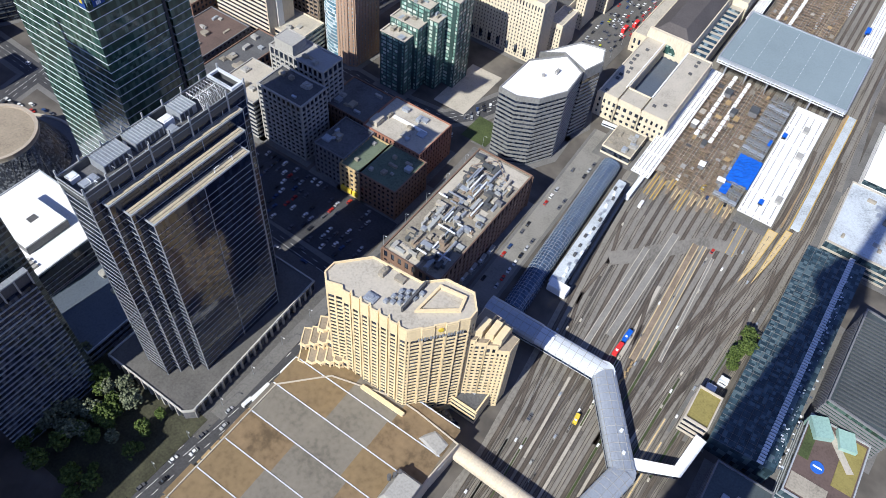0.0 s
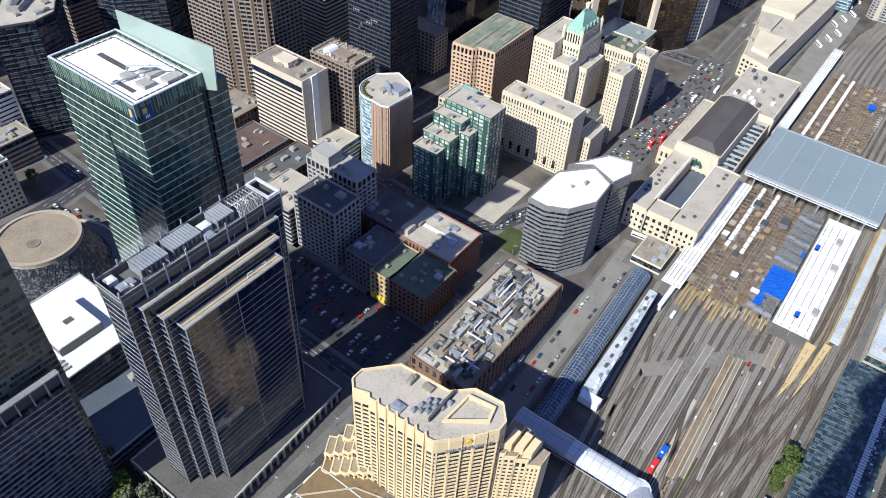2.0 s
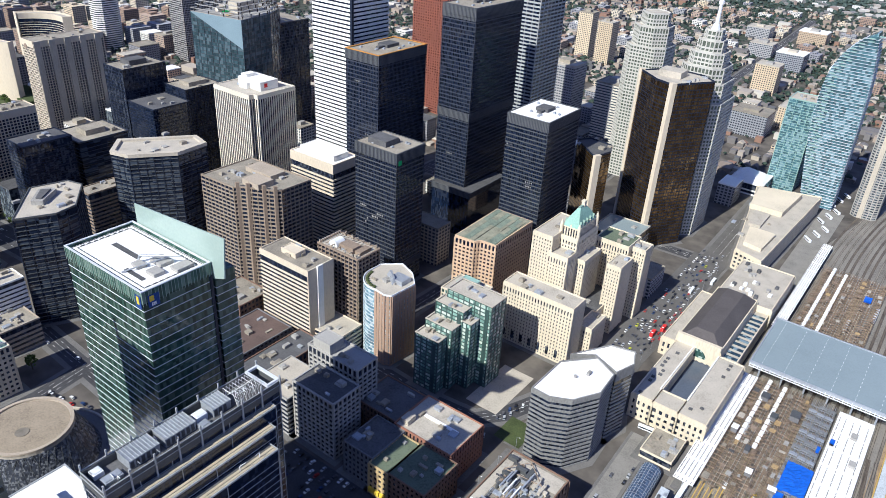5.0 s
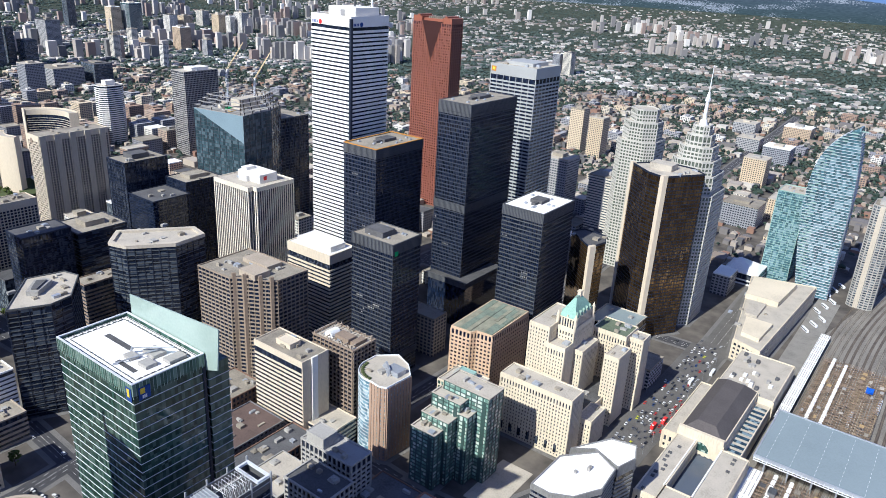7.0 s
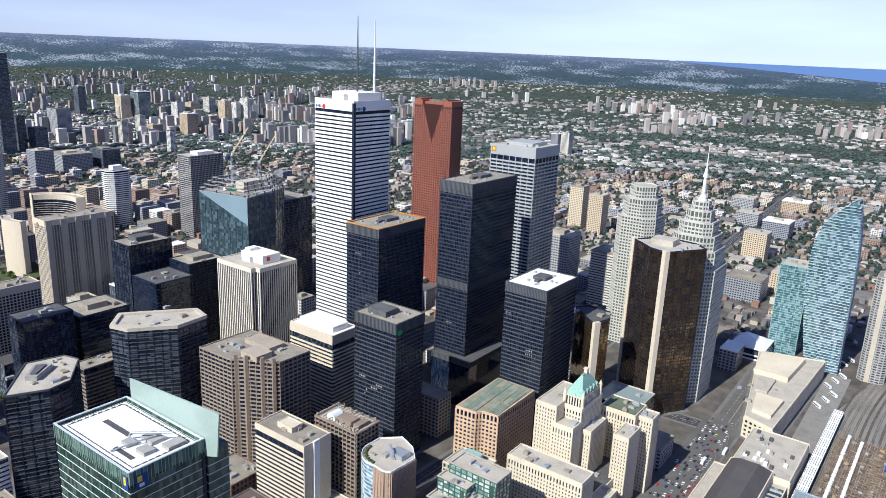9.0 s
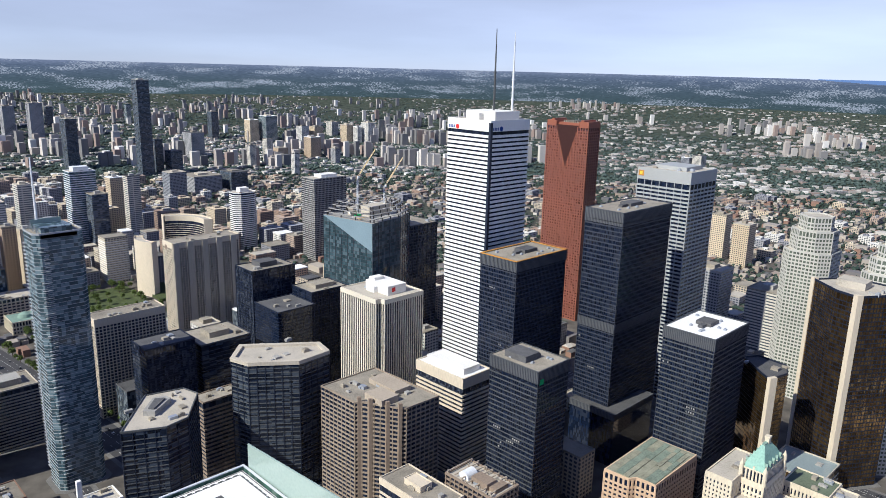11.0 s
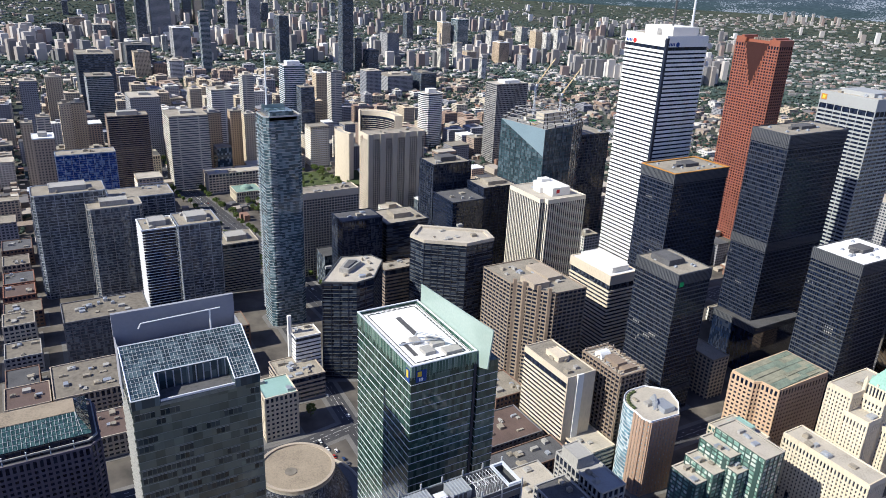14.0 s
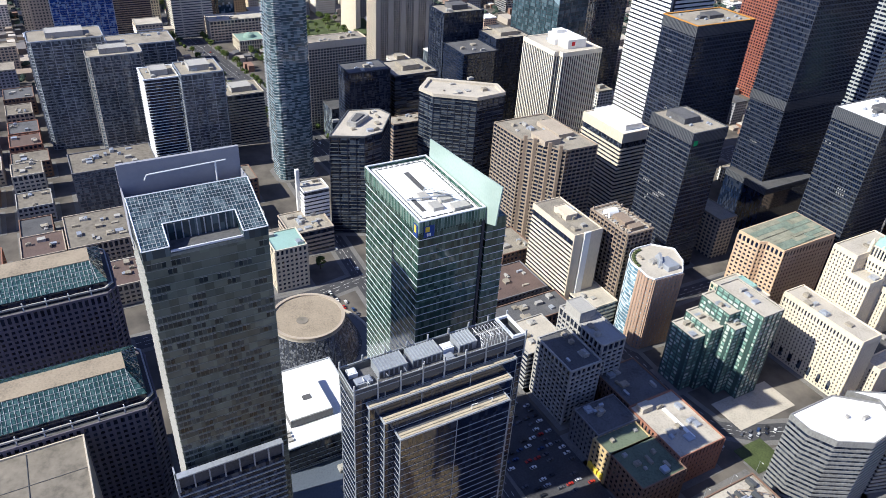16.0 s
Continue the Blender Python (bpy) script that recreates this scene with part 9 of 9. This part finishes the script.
def tree(x, y, h, r, mat, seed, label):
    rng = random.Random(seed)
    s = Shape().bar((0, 0, 0), (0.2, 0.1, h * 0.5), 0.035 * h, 7, 0.02 * h)
    for k in range(6):
        a = 2 * math.pi * k / 6 + rng.uniform(-0.3, 0.3)
        s.bar((0.1, 0.05, h * rng.uniform(0.3, 0.5)), (r * 0.65 * math.cos(a), r * 0.65 * math.sin(a), h * rng.uniform(0.55, 0.8)), 0.014 * h, 5, 0.006 * h)
    t = tagged(part("tree", s, "bark", None, label, (x, y, 0)), label, "tree", "street and park trees")
    c = Shape()
    for k in range(230):
        a, u = rng.uniform(0, 2 * math.pi), rng.random() ** 0.45
        el = rng.uniform(-0.5, 1.0)
        q = r * u * math.cos(el * 1.2) * (0.8 + 0.35 * noise.noise(Vector((math.cos(a) * 1.5, math.sin(a) * 1.5, seed * 0.37 + el))))
        clump(c, q * math.cos(a), q * math.sin(a), h * 0.64 + h * 0.36 * u * math.sin(el * 1.3), rng.uniform(0.35, 0.85) * (0.5 + h / 20), rng)
    part("crown", c, mat, t)
    return t


kinds = [tree(-205, 52, 13, 5.5, "leaf", 1, "broad green park tree beside a shaded lawn"), tree(-190, 60, 10, 4.2, "leaf", 2, "green street tree with an uneven crown"), tree(-222, 46, 14, 6, "leaf_grey", 3, "grey-green park tree with a ragged crown")]
spots = []
rng = random.Random(33)
for k in range(46):
    spots.append((rng.uniform(-248, -180), rng.uniform(18, 72)))
spots += [(-108.7, 383.5), (-117, 326), (-113, 320), (-121, 322), (-190, 352), (-186, 348), (-198, 356), (-206, 352), (-214, 356), (-276, 128), (-300, 120), (-312, 118), (-322, 128), (-308, 182), (-300, 186), (-206, 247), (-208, 240)]
spots += [(-459, 186), (-453, 184), (-446, 185), (-449, 190), (-441, 187), (-436, 184), (-391, 160), (-480, 172)]
spots += [(36 + rng.uniform(-3, 4), 270 + 4.5 * k) for k in range(11)]
spots += [(-140 + rng.uniform(-3, 3), 905 + 14 * k) for k in range(10)] + [(-96, 760 + 15 * k) for k in range(8)]
for k in range(46):
    x = -700 - 15 * k
    y = 254 + (x + 700) * 0.113
    spots += [(x + rng.uniform(-4, 4), y - 17 + rng.uniform(-3, 3)), (x + rng.uniform(-4, 4), y + 19 + rng.uniform(-3, 3))]
spots += [(rng.uniform(-1060, -850), rng.uniform(262, 335)) for k in range(56)]
spots += [(rng.uniform(-1170, -985), rng.uniform(350, 448)) for k in range(60)]
spots = [q for q in spots if math.hypot(*q) < 300 or free(q[0], q[1], 2, 2, 1) or (-1170 < q[0] < -640 and 180 < q[1] < 300) or (-1171 < q[0] < -980 and 345 < q[1] < 450 and math.hypot(q[0] + 1095, q[1] - 500) > 62)]
for k, (x, y) in enumerate(spots):
    sc = rng.uniform(0.65, 1.15)
    t = copy_thing(kinds[k % 3 if k < 46 else rng.randrange(2)], pose(x, y, 0.1, 0, 0, rng.uniform(0, 360)) @ Matrix.Diagonal((sc, sc, sc, 1)))


def woods():
    """Tree cover between the houses, and over the far land."""
    s, rng = Shape(), random.Random(9)
    k = 0
    while k < 24000:
        az, r = radians(rng.uniform(-2, 103)), 2380 * math.sqrt(rng.uniform(0.17, 1))
        x, y = -r * math.sin(az), r * math.cos(az)
        d = noise.noise(Vector((x * 0.004, y * 0.004, 0.5)))
        k += 0.25
        if r < 1300 and rng.random() > 0.16 + max(0, d) * 0.5:
            continue
        if rng.random() > 0.5 + d or not free(x, y, 2, 2, 0):
            continue
        h = rng.uniform(6, 12)
        for j in range(2 if r < 1400 else 1):
            clump(s, x + rng.uniform(-2.5, 2.5), y + rng.uniform(-2.5, 2.5), h * rng.uniform(0.5, 0.7), h * rng.uniform(0.3, 0.5), rng)
        k += 0.75
    tagged(part("town_trees", s, "leaf_far"), "countless dark green trees among houses", "trees", kind="stuff")
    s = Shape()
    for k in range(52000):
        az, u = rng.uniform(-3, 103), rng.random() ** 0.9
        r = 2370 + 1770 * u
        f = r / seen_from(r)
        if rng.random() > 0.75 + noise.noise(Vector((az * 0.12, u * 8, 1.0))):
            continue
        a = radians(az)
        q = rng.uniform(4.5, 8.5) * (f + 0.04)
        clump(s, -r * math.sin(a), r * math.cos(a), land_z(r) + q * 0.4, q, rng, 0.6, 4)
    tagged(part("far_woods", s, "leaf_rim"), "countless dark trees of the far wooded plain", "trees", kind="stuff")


woods()


def far_rim():
    """Plain backdrop of the hazy plain, the lake and the horizon, behind all else."""
    land, sea = Shape(), Shape()
    r0, rows = 4150, 6
    for shape, water in ((land, False), (sea, True)):
        for i in [0.5 * q for q in range(-360, 360)]:
            a0, a1 = radians(i), radians(i + 0.5)
            e0, e1 = -2.45, -0.2
            shore = -0.2 - 0.9 * max(0.0, min(1.0, (20 - i) / 15)) if i < 20 else e1
            shore = e0 if i < -3 else shore
            lo, hi = (e0, shore) if not water else (shore, e1)
            if hi - lo < 0.05:
                continue
            for k in range(rows):
                z0, z1 = (EYE + r0 * math.tan(radians(lo + (hi - lo) * (k + j) / rows)) for j in (0, 1))
                q = [(-r0 * math.sin(a1), r0 * math.cos(a1)), (-r0 * math.sin(a0), r0 * math.cos(a0))]
                shape.add([(*q[0], z0), (*q[1], z0), (*q[1], z1), (*q[0], z1)], [(0, 1, 2, 3)])
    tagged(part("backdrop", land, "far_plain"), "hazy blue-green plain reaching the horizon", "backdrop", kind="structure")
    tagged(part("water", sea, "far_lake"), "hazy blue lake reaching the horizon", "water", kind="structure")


far_rim()


# ---- vehicles ----
def car_kind(name, label, col, ln=4.5, w=1.8, h=1.45, cat="car"):
    m = weathered("paint_" + name + "_%d" % int(col[0] * 1000 + col[2] * 100), col, rough=0.3, bump=0, low=0.95, high=1.03)
    l, u = ln / 2, w / 2
    body = Shape().add([(-u, -l, 0.35), (u, -l, 0.35), (u, l, 0.35), (-u, l, 0.35), (-u, -l, 0.85), (u, -l, 0.85), (u, l * 0.95, 0.75), (-u, l * 0.95, 0.75)], [(3, 2, 1, 0), (4, 5, 6, 7), (0, 1, 5, 4), (1, 2, 6, 5), (2, 3, 7, 6), (3, 0, 4, 7)])
    for sx in (-1, 1):
        for sy in (-0.62, 0.62):
            body.bar((sx * u - 0.18 * sx, sy * l, 0.33), (sx * u + 0.02 * sx, sy * l, 0.33), 0.33, 8)
    c = tagged(part(name, body, m, None, label, (0, 0, -50)), label, cat, "vehicles in the streets")
    k = u * 0.86
    cab = part("cabin", Shape().prism(R(-u * 0.97, u * 0.97, -l * 0.85, l * 0.42), 0.82, h - 0.12, R(-k, k, -l * 0.6, l * 0.12)), "glass_dark", c)
    part("roof", Shape().box(-k, k, -l * 0.6, l * 0.12, h - 0.13, h), m, cab)
    return c


def long_kind(name, label, mat, ln, w, h, cat):
    c = thing(name, label, cat, (0, 0, -50), 0, "vehicles in the streets")
    part("body", Shape().prism(R(-w / 2, w / 2, -ln / 2, ln / 2, 0.3), 0.5, h), mat, c)
    part("roof", Shape().prism(R(-w / 2 + 0.15, w / 2 - 0.15, -ln / 2 + 0.2, ln / 2 - 0.2, 0.3), h, h + 0.15), mat, c)
    for sx in (-1, 1):
        part("window_band", Shape().box(sx * w / 2 - 0.03, sx * w / 2 + 0.03, -ln / 2 + 0.6, ln / 2 - 0.5, h * 0.5, h * 0.8), "glass_dark", c)
    part("windscreen", Shape().box(-w / 2 + 0.3, w / 2 - 0.3, ln / 2 - 0.03, ln / 2 + 0.03, h * 0.4, h * 0.8), "glass_dark", c)
    part("roof_unit", Shape().box(-0.7, 0.7, -ln * 0.3, -ln * 0.15, h + 0.1, h + 0.45), "white_metal", c)
    for sy in (-0.32, 0.34):
        for sx in (-1, 1):
            part("wheel", Shape().bar((sx * (w / 2 - 0.25), sy * ln, 0.45), (sx * (w / 2 + 0.01), sy * ln, 0.45), 0.45, 8), "dark_roof", c)
    return c


CARS = [car_kind("car", "white hatchback car on asphalt", (0.75, 0.75, 0.74)), car_kind("car", "black saloon car on asphalt", (0.02, 0.02, 0.022)), car_kind("car", "silver saloon car on asphalt", (0.4, 0.41, 0.43)),
        car_kind("car", "dark grey car on asphalt", (0.1, 0.1, 0.11)), car_kind("car", "red car on asphalt", (0.4, 0.03, 0.02)), car_kind("car", "dark blue car on asphalt", (0.03, 0.06, 0.16)), car_kind("taxi", "yellow-green taxi car on asphalt", (0.5, 0.55, 0.03))]
BUS = long_kind("bus", "long white city bus with dark windows", "white_metal", 12, 2.6, 3.2, "bus")
VAN = long_kind("van", "white delivery van with dark windows", "white_metal", 6, 2.1, 2.5, "van")
YVAN = long_kind("works_van", "yellow works van beside the tracks", "sign_yellow", 6, 2.3, 2.6, "van")
RED = long_kind("works_truck", "red works truck on the tracks", "sign_red", 9, 2.8, 3.2, "truck")
BLUE = long_kind("works_truck", "blue works truck on the tracks", "blue_tarp", 8, 2.8, 3.2, "truck")
GREYV = long_kind("truck", "grey box truck at the kerb", "concrete", 8, 2.4, 3.0, "truck")
TRAIN = long_kind("rail_coach", "white commuter rail coach", "white_metal", 24, 3.0, 4.4, "rail coach")


def put(kind, x, y, heading, z=0.16):
    return copy_thing(kind, pose(x, y, z, 0, 0, heading))


rng = random.Random(55)


def pick():
    return CARS[rng.choice((0, 0, 0, 0, 1, 1, 1, 1, 2, 2, 2, 3, 3, 3, 3, 4, 5))]


# cars by the concert hall
for k in range(13):
    put(pick(), -446 + 5.6 * k + rng.uniform(-0.8, 0.8), 167 + 0.13 * 5.6 * k + rng.choice((0, 0, 4.5)), 90 if k % 2 else 270, 0.3)
# traffic on the street past the hotel
for x, y, up_ in ((-168, 58, 1), (-163, 66, 0), (-166, 75, 1), (-161, 84, 0), (-165, 92, 1), (-170, 40, 1), (-164, 48, 0), (-158, 140, 0), (-163, 150, 1), (-158, 168, 0), (-163, 205, 1), (-157, 236, 0), (-163, 262, 1), (-157, 280, 0), (-160, 304, 1), (-171, 30, 1), (-167, 22, 0)):
    put(pick(), x, y, -4 if up_ else 176)
for x, y in ((-158.5, 108), (-155.5, 118)):
    put(BUS, x, y, -4)
put(VAN, -160.5, 100, -4)
put(BUS, -157, 128, -3)
# jam before the station
for lane in range(8):
    x = -169 + 3.2 * lane
    y = 440 + rng.uniform(0, 8)
    while y < 700:
        if rng.random() < 0.72:
            put(CARS[6] if rng.random() < 0.06 else pick(), x + rng.uniform(-0.4, 0.4), y, rng.uniform(-4, 4) + (180 if lane < 4 else 0))
        y += rng.uniform(6.5, 13)
for x, y in ((-150, 520), (-146, 533), (-163, 470), (-150, 610), (-140, 640)):
    put(BUS if y > 600 else RED, x, y, 2)
for k in range(11):
    put(CARS[4], -146.5 + 3.4 * (k % 2), 512 + 6.2 * k, 4)
# parked rows
for row in range(7):
    for k in range(22):
        x, y = -280 + 4.9 * k, 200 + 6.3 * row
        if rng.random() < 0.5:
            put(pick(), x + rng.uniform(-0.3, 0.3), y, rng.choice((0, 180)), 0.25)
for k in range(19):
    if rng.random() < 0.75:
        put(CARS[6] if k == 9 else pick(), -98 - 0.03 * k, 240 + 7 * k, 182)
    if rng.random() < 0.6:
        put(pick(), -107 - 0.03 * k, 225 + 7.5 * k, 2)
for k in range(4):
    put(GREYV, -116 + 0.6 * k, 232 + 9 * k, 4)
put(BUS, -107, 407, 96)
for k in range(16):
    put(pick(), -186 - 3.4 * (k % 2) - 0.6 * k, 372 - 3.2 * k if k < 8 else 345 - 2 * k, 25)
# side streets
for pts, n in ((ROADS[0], 36), (ROADS[4], 12), (ROADS[3], 16), (ROADS[1], 8), (ROADS[5], 8)):
    for k in range(n):
        i = rng.randrange(len(pts) - 1)
        a, b = Vector(pts[i]), Vector(pts[i + 1])
        d = (b - a).normalized()
        p = a.lerp(b, rng.random()) + Vector((d.y, -d.x)) * rng.choice((-4.4, -1.6, 1.6, 4.4))
        put(pick(), p.x, p.y, math.degrees(math.atan2(-d.x, d.y)))
# in the yard
put(YVAN, -19.8, 193, 6, 0.4)
put(RED, -20.8, 244, -3, 0.4)
put(BLUE, -20.3, 255, -3, 0.4)
put(YVAN, -29.5, 392, 0, 0.4)
for x, y in ((-47, 391), (-57, 352), (-24, 386), (-12, 388), (-40, 180), (-66, 262), (-4, 345)):
    put(VAN if x < -40 else pick(), x, y, rng.uniform(-5, 5), 0.4)
for k in range(2):
    put(TRAIN, -66.5, 362 - 0 * k + 24.6 * k, -1, 0.5)
for i, y in ((3, 450), (5, 470), (8, 640), (11, 680)):
    put(TRAIN, track_x(i, y), y, 0, 0.4)
for k in range(9):
    put(BUS, -92 + 4.5 * (k % 3), 800 + 20 * k, 40)
for ob in CARS + [BUS, VAN, YVAN, RED, BLUE, GREYV, TRAIN]:
    for o in list(ob.children_recursive) + [ob]:
        bpy.data.objects.remove(o)


# ---- street lamps, signs and yard clutter ----
def lamp_kind():
    b = thing("street_lamp", "grey steel street lamp on the pavement", "street lamp", (0, 0, 0), 0, "street lamps")
    part("pole", Shape().bar((0, 0, 0), (0, 0, 9), 0.11, 6, 0.08), "zinc", b)
    part("arm", Shape().bar((0, 0, 9), (1.8, 0, 9.4), 0.07, 5), "zinc", b)
    part("lantern", Shape().box(1.5, 2.4, -0.2, 0.2, 9.25, 9.45), "white_metal", b)
    return b


base_lamp = lamp_kind()
base_lamp.location = (-171.5, 50, 0)
for k in range(13):
    copy_thing(base_lamp, pose(-170 + 0.15 * k, 70 + 22 * k, 0, 0, 0, 0))
for k in range(12):
    copy_thing(base_lamp, pose(-143, 440 + 20 * k, 0, 0, 0, 180))
rng = random.Random(71)
for k in range(40):
    i, y = rng.randrange(20), rng.uniform(110, 370)
    x = track_x(i, y) + 1.9
    s = thing("yard_cabinet", "small grey trackside cabinet", "cabinet", (x, y, 0.1), rng.uniform(-4, 4), "trackside cabinets")
    part("box", Shape().box(-0.5, 0.5, -0.8, 0.8, 0, 1.3 + rng.random()), rng.choice(("zinc", "white_metal", "pale_roof")), s)
    part("lid", Shape().box(-0.55, 0.55, -0.85, 0.85, 1.2, 1.35), "concrete", s)
for k in range(12):
    s = thing("sleeper_stack", "pale stack of timber sleepers", "sleepers", (-10.5 + rng.uniform(-0.6, 0.6), 226 + 2.6 * k, 0.1), rng.uniform(60, 110), "sleeper stacks")
    for j in range(3):
        part("sleeper", Shape().box(-1.3, 1.3, -0.5 + 0.35 * j, -0.22 + 0.35 * j, 0, 0.3), "ochre_gravel", s)
for k in range(7):
    y = 150 + 36 * k
    s = thing("signal_gantry", "slim steel signal post in the yard", "signal", (track_x(6 + k, y) + 1.9, y, 0.1), 0, "signal posts")
    part("post", Shape().bar((0, 0, 0), (0, 0, 5.5), 0.12, 6), "zinc", s)
    part("head", Shape().box(-0.3, 0.3, -0.15, 0.15, 4.4, 5.6), "steel", s)
